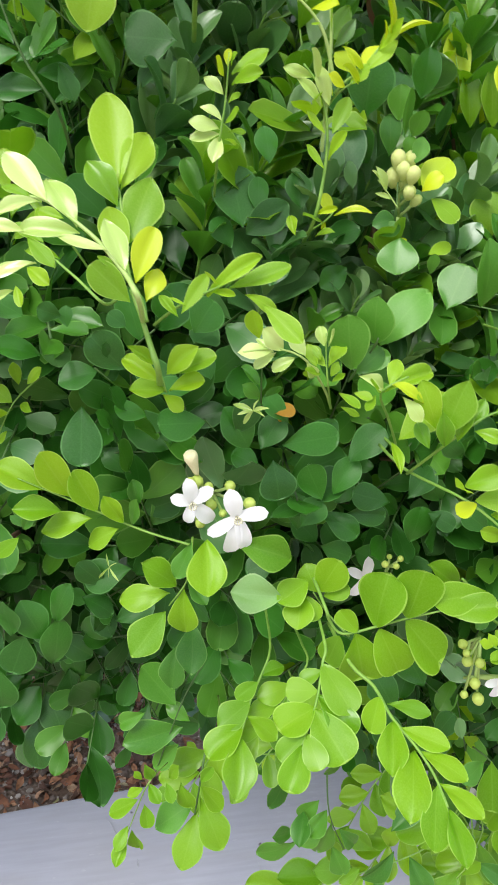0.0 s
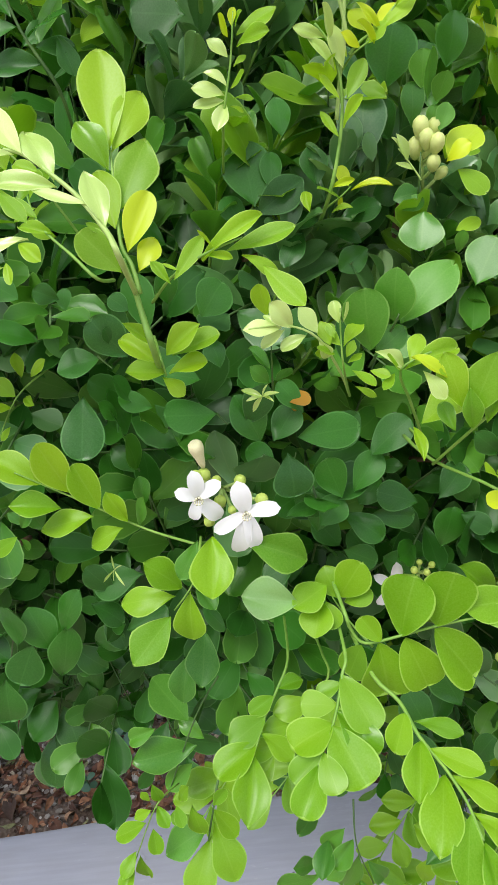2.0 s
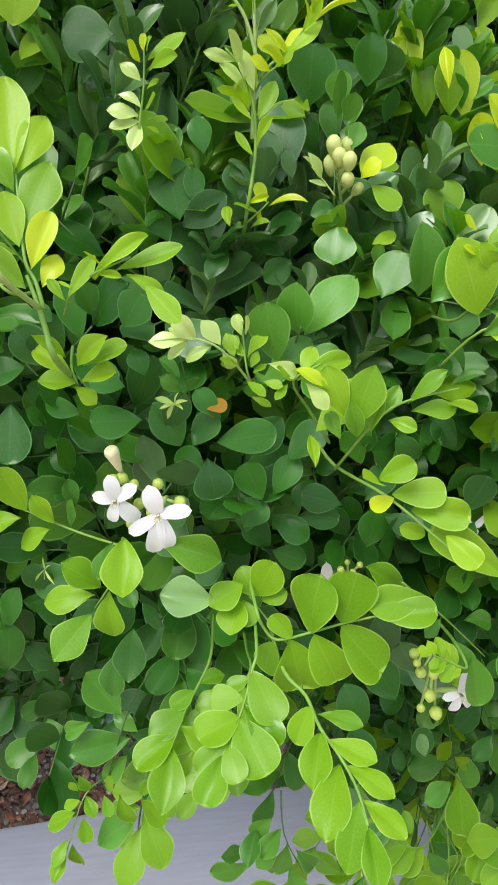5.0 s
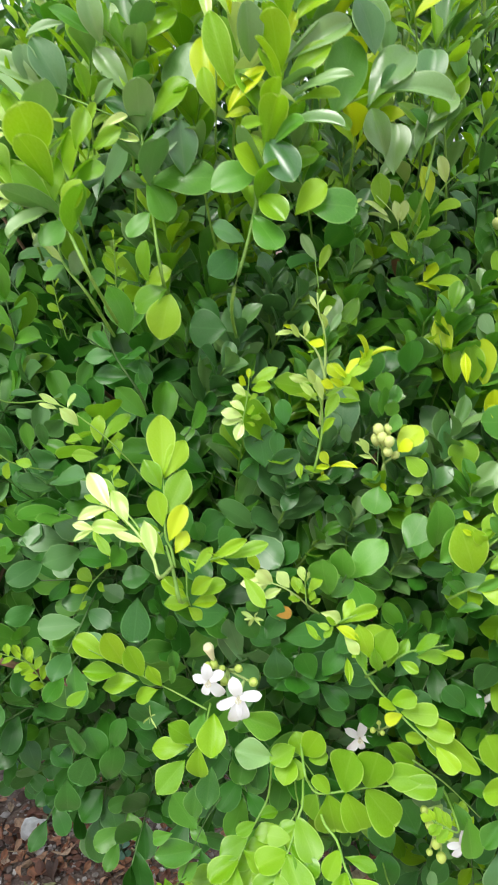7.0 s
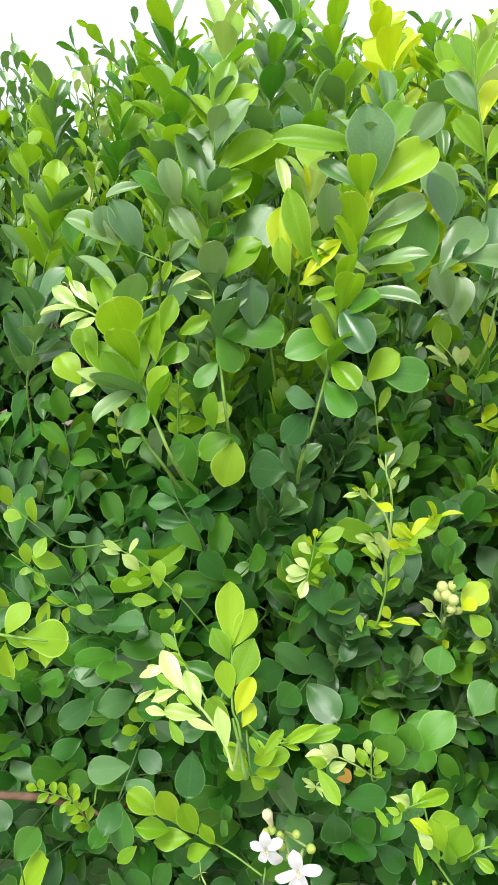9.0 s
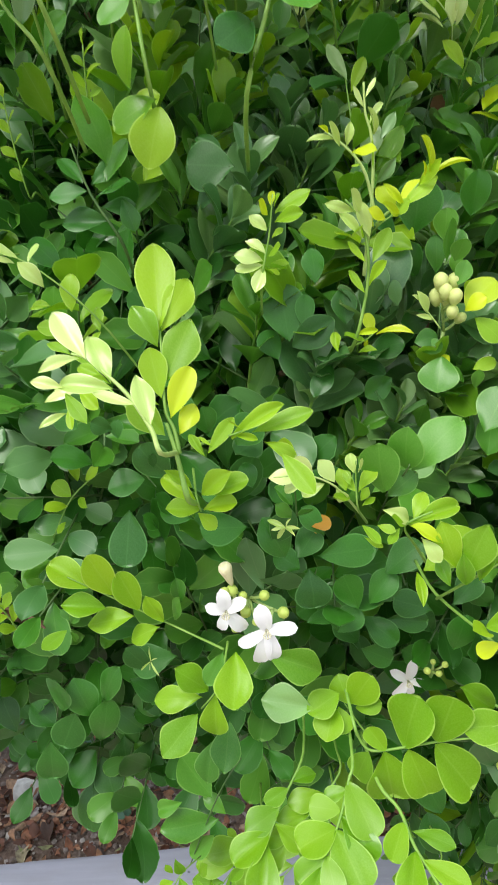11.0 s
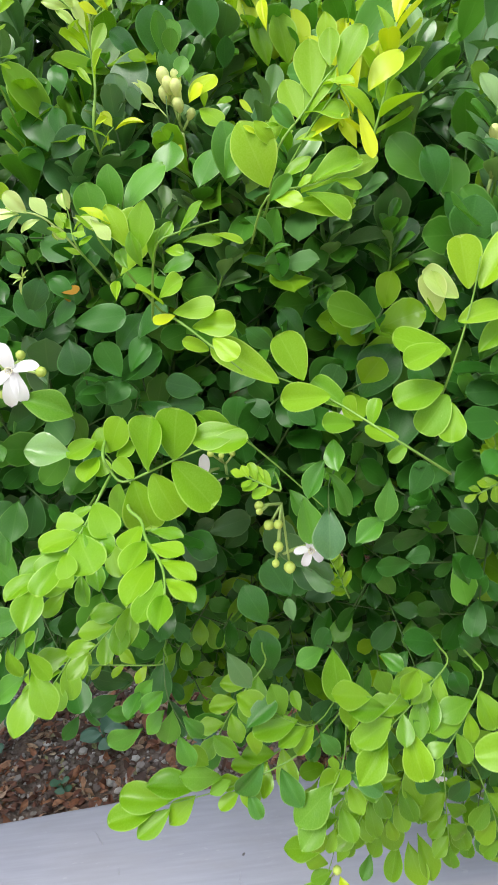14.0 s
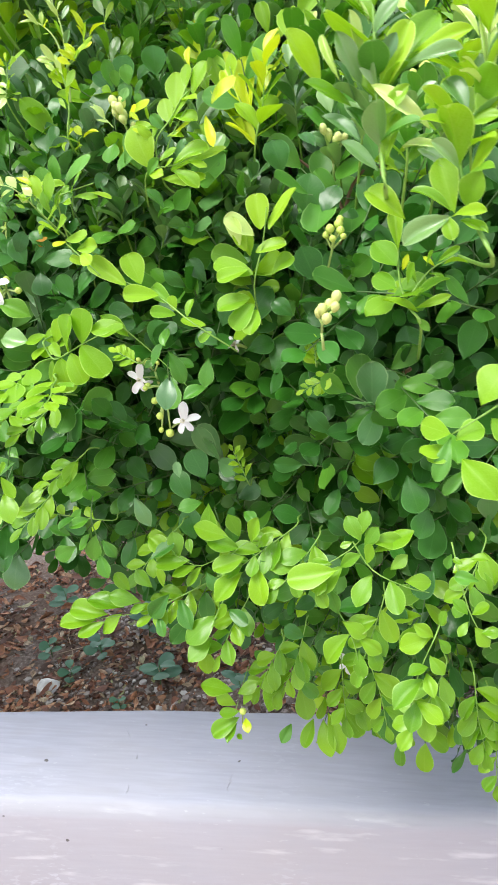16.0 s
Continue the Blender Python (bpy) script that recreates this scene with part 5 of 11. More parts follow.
leaf(s, (0.2235, 0.4871, 0.5763), (0.2360, 0.4784, 0.5703), 1.10, "fresh", "oval", (0.00, -0.43, 0.90))
leaf(s, (0.2216, 0.4836, 0.5745), (0.2046, 0.4740, 0.5691), 1.15, "lime", "oval", (0.00, -0.43, 0.90))
leaf(s, (0.2200, 0.4794, 0.5724), (0.2157, 0.4571, 0.5623), 1.05, "fresh", "oval", (0.00, -0.43, 0.90))
s = stalk("green", 0.0009, (0.2661, 0.5126, 0.6037), (0.2686, 0.4823, 0.6061), (0.2755, 0.4704, 0.6043), (0.2788, 0.4558, 0.6018), (0.2841, 0.4436, 0.5998), (0.2876, 0.4313, 0.5978), (0.2886, 0.4187, 0.5956))
leaf(s, (0.2761, 0.4647, 0.6039), (0.2690, 0.4514, 0.5998), 1.00, "lime", "blunt", (0.00, -0.16, 0.99))
leaf(s, (0.2786, 0.4536, 0.6021), (0.2723, 0.4329, 0.5984), 0.90, "lime", "oval", (0.00, -0.16, 0.99))
leaf(s, (0.2832, 0.4412, 0.6001), (0.2740, 0.4156, 0.5971), 0.82, "lime", "oval", (0.00, -0.16, 0.99))
leaf(s, (0.2871, 0.4264, 0.5976), (0.2787, 0.4058, 0.5922), 0.85, "lime", "oval", (0.00, -0.16, 0.99))
leaf(s, (0.2787, 0.4614, 0.6035), (0.2948, 0.4554, 0.6028), 0.80, "fresh", "oval", (0.00, -0.16, 0.99))
leaf(s, (0.2811, 0.4502, 0.6015), (0.2960, 0.4388, 0.6015), 0.85, "lime", "oval", (0.00, -0.16, 0.99))
leaf(s, (0.2849, 0.4402, 0.5999), (0.3003, 0.4289, 0.5966), 0.85, "lime", "oval", (0.00, -0.16, 0.99))
leaf(s, (0.2886, 0.4271, 0.5977), (0.3003, 0.4141, 0.5957), 0.85, "lime", "oval", (0.00, -0.16, 0.99))
leaf(s, (0.2884, 0.4175, 0.5960), (0.2872, 0.3981, 0.5943), 0.80, "lime", "oval", (0.00, -0.16, 0.99))
s = stalk("dark", 0.0006, (0.2072, 0.5385, 0.5602), (0.1949, 0.5295, 0.5442), (0.1768, 0.5298, 0.4893))
leaf(s, (0.1910, 0.5295, 0.5417), (0.1752, 0.5386, 0.5617), 1.14, "mid", "oval")
leaf(s, (0.1941, 0.5296, 0.5247), (0.1625, 0.5285, 0.5178), 0.95, "mid", "oval")
leaf(s, (0.1915, 0.5297, 0.5127), (0.1779, 0.5303, 0.4957), 0.84, "mid", "oval")
leaf(s, (0.1748, 0.5293, 0.5387), (0.1610, 0.5319, 0.5299), 0.89, "mid", "oval")
leaf(s, (0.1982, 0.5298, 0.5284), (0.1864, 0.5362, 0.5355), 0.93, "mid", "oval")
leaf(s, (0.1945, 0.5290, 0.5837), (0.1894, 0.5205, 0.5625), 1.00, "mid", "oval")
leaf(s, (0.2026, 0.5288, 0.5965), (0.2000, 0.5110, 0.5813), 1.08, "mid", "oval")
s = stalk("dark", 0.0006, (0.2046, 0.5087, 0.5283), (0.1992, 0.4969, 0.5090), (0.1953, 0.4970, 0.4847))
leaf(s, (0.1977, 0.4968, 0.5082), (0.1776, 0.4948, 0.4949), 1.02, "mid", "oval")
leaf(s, (0.1991, 0.4967, 0.5015), (0.1891, 0.4793, 0.4830), 0.98, "fresh", "oval")
leaf(s, (0.2009, 0.4966, 0.5117), (0.2098, 0.4816, 0.4905), 1.00, "fresh", "oval")
s = stalk("green", 0.0004, (0.1855, 0.5085, 0.5248), (0.1763, 0.4933, 0.5314), (0.1654, 0.4935, 0.5015), (0.1559, 0.4937, 0.4732))
leaf(s, (0.1734, 0.4933, 0.5280), (0.1657, 0.4928, 0.5242), 0.97, "lime", "oval")
leaf(s, (0.1734, 0.4933, 0.5338), (0.1703, 0.4927, 0.5401), 0.84, "lime", "oval")
leaf(s, (0.1764, 0.4933, 0.5306), (0.1810, 0.4865, 0.5248), 1.00, "lime", "oval")
leaf(s, (0.1706, 0.4934, 0.5198), (0.1562, 0.4964, 0.5081), 0.77, "lime", "oval")
leaf(s, (0.1732, 0.4935, 0.5156), (0.1742, 0.4892, 0.5042), 0.98, "lime", "oval")
leaf(s, (0.1642, 0.4934, 0.5015), (0.1578, 0.4848, 0.4958), 0.89, "lime", "oval")
leaf(s, (0.1624, 0.4934, 0.4936), (0.1572, 0.4824, 0.4874), 0.89, "lime", "oval")
leaf(s, (0.1655, 0.4935, 0.4972), (0.1684, 0.4937, 0.4819), 0.83, "lime", "oval")
leaf(s, (0.1847, 0.4934, 0.5295), (0.1872, 0.4877, 0.5225), 1.00, "lime", "oval")
leaf(s, (0.1915, 0.4936, 0.5275), (0.1956, 0.4911, 0.5102), 0.80, "lime", "oval")
leaf(s, (0.1785, 0.4934, 0.5332), (0.1759, 0.4906, 0.5454), 0.71, "lime", "oval")
leaf(s, (0.1862, 0.4934, 0.5323), (0.1907, 0.4883, 0.5468), 0.64, "lime", "oval")
leaf(s, (0.2014, 0.4937, 0.5265), (0.2072, 0.4940, 0.5360), 0.84, "lime", "oval")
leaf(s, (0.2013, 0.4937, 0.5243), (0.2105, 0.4921, 0.5071), 0.80, "lime", "oval")
s = stalk("dark", 0.0005, (0.2700, 0.5098, 0.5003), (0.2701, 0.5000, 0.4800), (0.2804, 0.5005, 0.4471))
leaf(s, (0.2684, 0.4998, 0.4846), (0.2567, 0.4883, 0.4826), 1.00, "mid", "oval")
leaf(s, (0.2673, 0.5001, 0.4715), (0.2553, 0.4991, 0.4576), 0.95, "mid", "oval")
leaf(s, (0.2718, 0.5001, 0.4708), (0.2655, 0.4991, 0.4476), 0.91, "mid", "oval")
leaf(s, (0.2766, 0.5002, 0.4659), (0.2869, 0.4994, 0.4509), 0.88, "mid", "oval")
leaf(s, (0.2637, 0.4998, 0.4935), (0.2535, 0.5004, 0.4820), 0.98, "mid", "oval")
leaf(s, (0.2556, 0.4996, 0.4863), (0.2501, 0.4835, 0.4826), 1.00, "mid", "oval")
leaf(s, (0.2728, 0.5002, 0.4527), (0.2792, 0.4942, 0.4350), 0.98, "mid", "oval")
leaf(s, (0.2531, 0.5000, 0.4601), (0.2312, 0.5018, 0.4492), 0.99, "mid", "oval")
leaf(s, (0.2502, 0.4998, 0.4697), (0.2379, 0.4902, 0.4814), 0.72, "mid", "oval")
f = flower((0.2042, 0.5143, 0.6745), (0.2062, 0.5265, 0.6584))
petal(f, (0.2042, 0.5143, 0.6745), (0.2025, 0.5132, 0.6860), 1.15)
petal(f, (0.2042, 0.5143, 0.6745), (0.1956, 0.5132, 0.6780), 1.20)
petal(f, (0.2042, 0.5143, 0.6745), (0.2017, 0.5134, 0.6651), 1.10)
petal(f, (0.2042, 0.5143, 0.6745), (0.2125, 0.5133, 0.6810), 1.15)
petal(f, (0.2042, 0.5143, 0.6745), (0.2124, 0.5135, 0.6651), 1.20)
f = flower((0.2217, 0.5025, 0.6734), (0.2247, 0.5146, 0.6745))
petal(f, (0.2217, 0.5025, 0.6734), (0.2189, 0.5014, 0.6863), 1.20)
petal(f, (0.2217, 0.5025, 0.6734), (0.2097, 0.5015, 0.6663), 0.85)
petal(f, (0.2217, 0.5025, 0.6734), (0.2181, 0.5017, 0.6563), 0.90)
petal(f, (0.2217, 0.5025, 0.6734), (0.2252, 0.5017, 0.6579), 0.90)
petal(f, (0.2217, 0.5025, 0.6734), (0.2342, 0.5017, 0.6748), 1.00)
b = bud_cluster((0.2141, 0.5325, 0.6682))
bud(b, (0.2141, 0.5325, 0.6682), (0.2068, 0.5196, 0.6817), 0.0027, "green")
bud(b, (0.2141, 0.5325, 0.6682), (0.2116, 0.5196, 0.6788), 0.0020, "green")
bud(b, (0.2141, 0.5325, 0.6682), (0.2211, 0.5228, 0.6763), 0.0025, "green")
bud(b, (0.2141, 0.5325, 0.6682), (0.2126, 0.5216, 0.6681), 0.0026, "green")
bud(b, (0.2141, 0.5325, 0.6682), (0.2296, 0.5224, 0.6670), 0.0028, "green")
bud(b, (0.2141, 0.5325, 0.6682), (0.2078, 0.5258, 0.6565), 0.0024, "green")
bud(b, (0.2141, 0.5325, 0.6682), (0.2171, 0.5165, 0.6666), 0.0018, "green")
bud(b, (0.2141, 0.5325, 0.6682), (0.2037, 0.5169, 0.6832), 0.0020, "green")
b = bud_cluster((0.2072, 0.5324, 0.6741))
bud(b, (0.2072, 0.5324, 0.6741), (0.2054, 0.5177, 0.6911), 0.0042, "opening")
b = bud_cluster((0.3155, 0.5695, 0.5894))
bud(b, (0.3155, 0.5695, 0.5894), (0.3076, 0.5548, 0.6023), 0.0020, "green")
bud(b, (0.3155, 0.5695, 0.5894), (0.3139, 0.5542, 0.6008), 0.0018, "green")
bud(b, (0.3155, 0.5695, 0.5894), (0.3203, 0.5652, 0.5971), 0.0019, "green")
bud(b, (0.3155, 0.5695, 0.5894), (0.3131, 0.5637, 0.6004), 0.0016, "green")
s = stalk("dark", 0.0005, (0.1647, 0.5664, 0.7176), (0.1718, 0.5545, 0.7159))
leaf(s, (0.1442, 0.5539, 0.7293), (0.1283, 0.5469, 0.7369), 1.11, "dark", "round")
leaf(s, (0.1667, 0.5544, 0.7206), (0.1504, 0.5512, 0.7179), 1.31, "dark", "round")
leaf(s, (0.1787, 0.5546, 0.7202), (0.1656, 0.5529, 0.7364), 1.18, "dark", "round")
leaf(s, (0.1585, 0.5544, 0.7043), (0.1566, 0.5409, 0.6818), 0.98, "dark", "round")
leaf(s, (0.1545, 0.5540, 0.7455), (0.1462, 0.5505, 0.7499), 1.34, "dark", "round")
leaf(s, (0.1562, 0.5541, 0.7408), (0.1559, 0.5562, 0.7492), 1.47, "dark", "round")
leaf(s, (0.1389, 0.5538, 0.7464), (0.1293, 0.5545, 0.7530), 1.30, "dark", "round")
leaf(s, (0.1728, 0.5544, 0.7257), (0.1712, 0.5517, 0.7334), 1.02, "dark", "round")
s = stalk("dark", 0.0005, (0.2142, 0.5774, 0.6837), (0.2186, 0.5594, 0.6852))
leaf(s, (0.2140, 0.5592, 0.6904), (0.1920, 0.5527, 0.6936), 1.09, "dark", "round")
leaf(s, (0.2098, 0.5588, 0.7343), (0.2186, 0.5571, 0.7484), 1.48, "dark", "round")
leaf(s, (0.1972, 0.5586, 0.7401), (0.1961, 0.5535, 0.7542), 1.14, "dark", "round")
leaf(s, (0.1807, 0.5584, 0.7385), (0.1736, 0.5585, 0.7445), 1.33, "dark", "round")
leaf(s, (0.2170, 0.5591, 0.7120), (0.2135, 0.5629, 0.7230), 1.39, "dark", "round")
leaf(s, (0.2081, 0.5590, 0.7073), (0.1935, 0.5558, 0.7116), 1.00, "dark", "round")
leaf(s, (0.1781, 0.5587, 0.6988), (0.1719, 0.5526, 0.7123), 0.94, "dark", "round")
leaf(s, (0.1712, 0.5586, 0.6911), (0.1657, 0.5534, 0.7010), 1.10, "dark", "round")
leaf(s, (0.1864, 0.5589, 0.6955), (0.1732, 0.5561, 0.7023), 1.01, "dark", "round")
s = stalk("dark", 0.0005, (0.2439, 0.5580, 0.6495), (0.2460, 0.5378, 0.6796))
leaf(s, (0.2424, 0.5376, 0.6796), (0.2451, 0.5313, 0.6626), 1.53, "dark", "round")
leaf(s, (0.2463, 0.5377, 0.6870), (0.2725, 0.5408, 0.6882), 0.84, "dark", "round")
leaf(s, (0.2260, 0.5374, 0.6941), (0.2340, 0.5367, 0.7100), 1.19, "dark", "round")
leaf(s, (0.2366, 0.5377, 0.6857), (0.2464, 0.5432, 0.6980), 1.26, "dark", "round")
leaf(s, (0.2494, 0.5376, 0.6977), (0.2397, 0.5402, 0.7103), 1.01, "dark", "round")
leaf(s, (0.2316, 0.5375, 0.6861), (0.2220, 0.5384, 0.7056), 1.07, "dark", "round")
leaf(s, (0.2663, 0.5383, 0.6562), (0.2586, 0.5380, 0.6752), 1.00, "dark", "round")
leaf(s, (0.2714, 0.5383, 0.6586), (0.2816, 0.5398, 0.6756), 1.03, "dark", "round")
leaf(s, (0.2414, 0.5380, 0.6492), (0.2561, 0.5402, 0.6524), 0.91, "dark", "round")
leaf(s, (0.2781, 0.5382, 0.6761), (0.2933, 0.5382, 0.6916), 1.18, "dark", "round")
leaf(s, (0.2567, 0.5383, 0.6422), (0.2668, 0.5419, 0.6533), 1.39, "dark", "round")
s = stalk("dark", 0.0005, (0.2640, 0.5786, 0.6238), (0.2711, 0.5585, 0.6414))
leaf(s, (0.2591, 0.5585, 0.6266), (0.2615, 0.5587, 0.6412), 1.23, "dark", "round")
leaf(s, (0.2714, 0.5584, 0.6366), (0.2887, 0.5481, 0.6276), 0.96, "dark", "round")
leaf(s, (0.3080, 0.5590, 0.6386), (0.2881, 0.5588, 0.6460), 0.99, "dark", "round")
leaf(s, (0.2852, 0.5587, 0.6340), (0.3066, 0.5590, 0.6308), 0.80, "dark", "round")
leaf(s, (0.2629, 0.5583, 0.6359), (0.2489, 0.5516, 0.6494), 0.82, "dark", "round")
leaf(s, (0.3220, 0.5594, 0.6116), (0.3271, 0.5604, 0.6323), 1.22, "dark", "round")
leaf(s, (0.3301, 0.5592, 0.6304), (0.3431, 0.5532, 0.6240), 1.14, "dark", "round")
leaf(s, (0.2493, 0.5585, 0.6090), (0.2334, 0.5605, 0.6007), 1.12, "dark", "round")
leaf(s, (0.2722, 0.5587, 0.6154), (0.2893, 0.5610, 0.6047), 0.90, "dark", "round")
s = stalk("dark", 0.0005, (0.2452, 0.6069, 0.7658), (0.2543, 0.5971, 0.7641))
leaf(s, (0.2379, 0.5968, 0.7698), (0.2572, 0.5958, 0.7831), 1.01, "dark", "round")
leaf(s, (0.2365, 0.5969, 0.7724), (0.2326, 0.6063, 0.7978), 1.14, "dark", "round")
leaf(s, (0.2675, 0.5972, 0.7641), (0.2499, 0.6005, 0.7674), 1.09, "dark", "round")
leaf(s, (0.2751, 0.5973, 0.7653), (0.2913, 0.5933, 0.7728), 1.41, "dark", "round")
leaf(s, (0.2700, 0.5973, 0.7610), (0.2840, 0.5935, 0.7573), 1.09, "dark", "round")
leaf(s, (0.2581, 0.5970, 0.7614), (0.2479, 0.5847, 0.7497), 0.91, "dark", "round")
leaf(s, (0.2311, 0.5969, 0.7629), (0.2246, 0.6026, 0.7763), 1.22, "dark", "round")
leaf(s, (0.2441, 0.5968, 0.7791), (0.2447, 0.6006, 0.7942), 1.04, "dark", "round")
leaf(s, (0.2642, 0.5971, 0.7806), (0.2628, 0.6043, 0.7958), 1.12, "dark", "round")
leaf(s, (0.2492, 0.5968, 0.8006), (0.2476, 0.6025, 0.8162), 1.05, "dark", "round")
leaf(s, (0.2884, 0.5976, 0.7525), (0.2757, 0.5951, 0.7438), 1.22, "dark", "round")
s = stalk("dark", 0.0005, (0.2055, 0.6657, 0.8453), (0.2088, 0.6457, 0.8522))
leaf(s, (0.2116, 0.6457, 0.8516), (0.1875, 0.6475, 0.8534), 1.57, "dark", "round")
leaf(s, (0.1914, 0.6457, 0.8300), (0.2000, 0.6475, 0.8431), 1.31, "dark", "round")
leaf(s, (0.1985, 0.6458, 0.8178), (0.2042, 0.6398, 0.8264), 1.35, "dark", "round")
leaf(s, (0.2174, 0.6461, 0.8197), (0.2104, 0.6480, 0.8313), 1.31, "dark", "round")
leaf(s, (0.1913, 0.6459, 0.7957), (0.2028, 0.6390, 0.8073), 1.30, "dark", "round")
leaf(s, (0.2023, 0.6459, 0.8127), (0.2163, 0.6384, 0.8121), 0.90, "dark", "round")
leaf(s, (0.2219, 0.6465, 0.7972), (0.2176, 0.6522, 0.8141), 1.31, "dark", "round")
s = stalk("dark", 0.0005, (0.3057, 0.6472, 0.8166), (0.3021, 0.6270, 0.8296))
leaf(s, (0.3008, 0.6271, 0.8181), (0.3022, 0.6239, 0.8439), 1.31, "dark", "round")
leaf(s, (0.3291, 0.6274, 0.8263), (0.3305, 0.6239, 0.8475), 1.57, "dark", "round")
leaf(s, (0.2922, 0.6270, 0.8187), (0.2783, 0.6222, 0.8337), 1.30, "dark", "round")
leaf(s, (0.3130, 0.6273, 0.8250), (0.3215, 0.6339, 0.8380), 1.31, "dark", "round")
leaf(s, (0.3043, 0.6274, 0.7970), (0.2948, 0.6239, 0.8131), 1.29, "dark", "round")
leaf(s, (0.3383, 0.6276, 0.8101), (0.3406, 0.6218, 0.8251), 1.31, "dark", "round")
leaf(s, (0.3140, 0.6277, 0.7763), (0.2988, 0.6295, 0.7717), 1.30, "dark", "round")
s = stalk("dark", 0.0009, (0.1587, 0.6255, 0.8022), (0.1569, 0.6053, 0.8222), (0.1450, 0.6049, 0.8430), (0.1385, 0.6047, 0.8643))
leaf(s, (0.1471, 0.6049, 0.8411), (0.1632, 0.5993, 0.8492), 0.99, "dark", "oval")
leaf(s, (0.1438, 0.6049, 0.8440), (0.1254, 0.6073, 0.8420), 0.95, "dark", "oval")
leaf(s, (0.1499, 0.6051, 0.8369), (0.1652, 0.6061, 0.8375), 0.95, "dark", "oval")
leaf(s, (0.1421, 0.6050, 0.8472), (0.1319, 0.6100, 0.8574), 1.00, "dark", "oval")
leaf(s, (0.1520, 0.6052, 0.8307), (0.1298, 0.6096, 0.8297), 0.93, "dark", "oval")
leaf(s, (0.1550, 0.6053, 0.8245), (0.1623, 0.6058, 0.8301), 0.95, "dark", "oval")
leaf(s, (0.1595, 0.6052, 0.8405), (0.1647, 0.6029, 0.8266), 1.00, "dark", "oval")
s = stalk("dark", 0.0005, (0.0848, 0.6073, 0.5203), (0.1052, 0.5770, 0.5840))
leaf(s, (0.1023, 0.5772, 0.5578), (0.1022, 0.5724, 0.5849), 1.04, "dark", "round")
leaf(s, (0.1097, 0.5773, 0.5566), (0.1000, 0.5726, 0.5351), 1.24, "dark", "round")
leaf(s, (0.1182, 0.5774, 0.5523), (0.1097, 0.5804, 0.5762), 1.12, "dark", "round")
leaf(s, (0.0957, 0.5772, 0.5463), (0.0823, 0.5814, 0.5589), 1.25, "dark", "round")
leaf(s, (0.1261, 0.5774, 0.5633), (0.1358, 0.5740, 0.5900), 0.79, "dark", "round")
leaf(s, (0.1435, 0.5775, 0.5804), (0.1595, 0.5756, 0.5681), 1.05, "dark", "round")
leaf(s, (0.0907, 0.5773, 0.5341), (0.0897, 0.5736, 0.5056), 1.07, "dark", "round")
leaf(s, (0.1217, 0.5777, 0.5316), (0.1295, 0.5745, 0.5640), 0.87, "dark", "round")
leaf(s, (0.1558, 0.5776, 0.5870), (0.1439, 0.5756, 0.6029), 1.06, "dark", "round")
leaf(s, (0.1595, 0.5779, 0.5601), (0.1809, 0.5794, 0.5717), 1.03, "dark", "round")
leaf(s, (0.1715, 0.5777, 0.5964), (0.1453, 0.5793, 0.5903), 1.14, "dark", "round")
s = stalk("dark", 0.0005, (0.0904, 0.6883, 0.4309), (0.0857, 0.6685, 0.4051))
leaf(s, (0.0887, 0.6681, 0.4276), (0.0709, 0.6530, 0.4075), 1.31, "dark", "round")
leaf(s, (0.0924, 0.6682, 0.4215), (0.1020, 0.6514, 0.4004), 1.30, "dark", "round")
leaf(s, (0.0820, 0.6683, 0.3934), (0.0796, 0.6490, 0.3616), 1.18, "dark", "round")
leaf(s, (0.1116, 0.6683, 0.4418), (0.1132, 0.6572, 0.4105), 1.19, "dark", "round")
leaf(s, (0.0781, 0.6680, 0.4398), (0.0566, 0.6649, 0.4238), 1.30, "dark", "round")
leaf(s, (0.0544, 0.6678, 0.4199), (0.0479, 0.6568, 0.4024), 1.18, "dark", "round")
leaf(s, (0.1178, 0.6687, 0.4250), (0.1133, 0.6703, 0.4550), 1.01, "dark", "round")
leaf(s, (0.0719, 0.6986, 0.3586), (0.0676, 0.6808, 0.3220), 1.29, "grey", "round")
s = stalk("green", 0.0007, (0.3503, 0.5705, 0.7289), (0.3510, 0.5411, 0.7355), (0.3554, 0.5189, 0.7587), (0.3688, 0.5190, 0.7736), (0.3797, 0.5191, 0.7868), (0.3969, 0.5313, 0.7993))
leaf(s, (0.3643, 0.5190, 0.7657), (0.3549, 0.5169, 0.7763), 0.84, "mid", "oval")
leaf(s, (0.3569, 0.5188, 0.7686), (0.3495, 0.5152, 0.7679), 0.82, "bright", "oval")
leaf(s, (0.3552, 0.5188, 0.7589), (0.3459, 0.5126, 0.7701), 0.71, "bright", "oval")
leaf(s, (0.3639, 0.5190, 0.7625), (0.3762, 0.5165, 0.7613), 0.94, "bright", "oval")
leaf(s, (0.3671, 0.5192, 0.7696), (0.3619, 0.5282, 0.7870), 0.96, "bright", "oval")
leaf(s, (0.3680, 0.5189, 0.7735), (0.3873, 0.5144, 0.7704), 1.03, "bright", "oval")
leaf(s, (0.3726, 0.5192, 0.7781), (0.3736, 0.5261, 0.8018), 0.99, "bright", "oval")
leaf(s, (0.3772, 0.5190, 0.7837), (0.3896, 0.5111, 0.7825), 0.99, "bright", "oval")
leaf(s, (0.3813, 0.5192, 0.7900), (0.3824, 0.5235, 0.8055), 1.00, "bright", "oval")
leaf(s, (0.3541, 0.5190, 0.7613), (0.3575, 0.5241, 0.7757), 0.97, "bright", "oval")
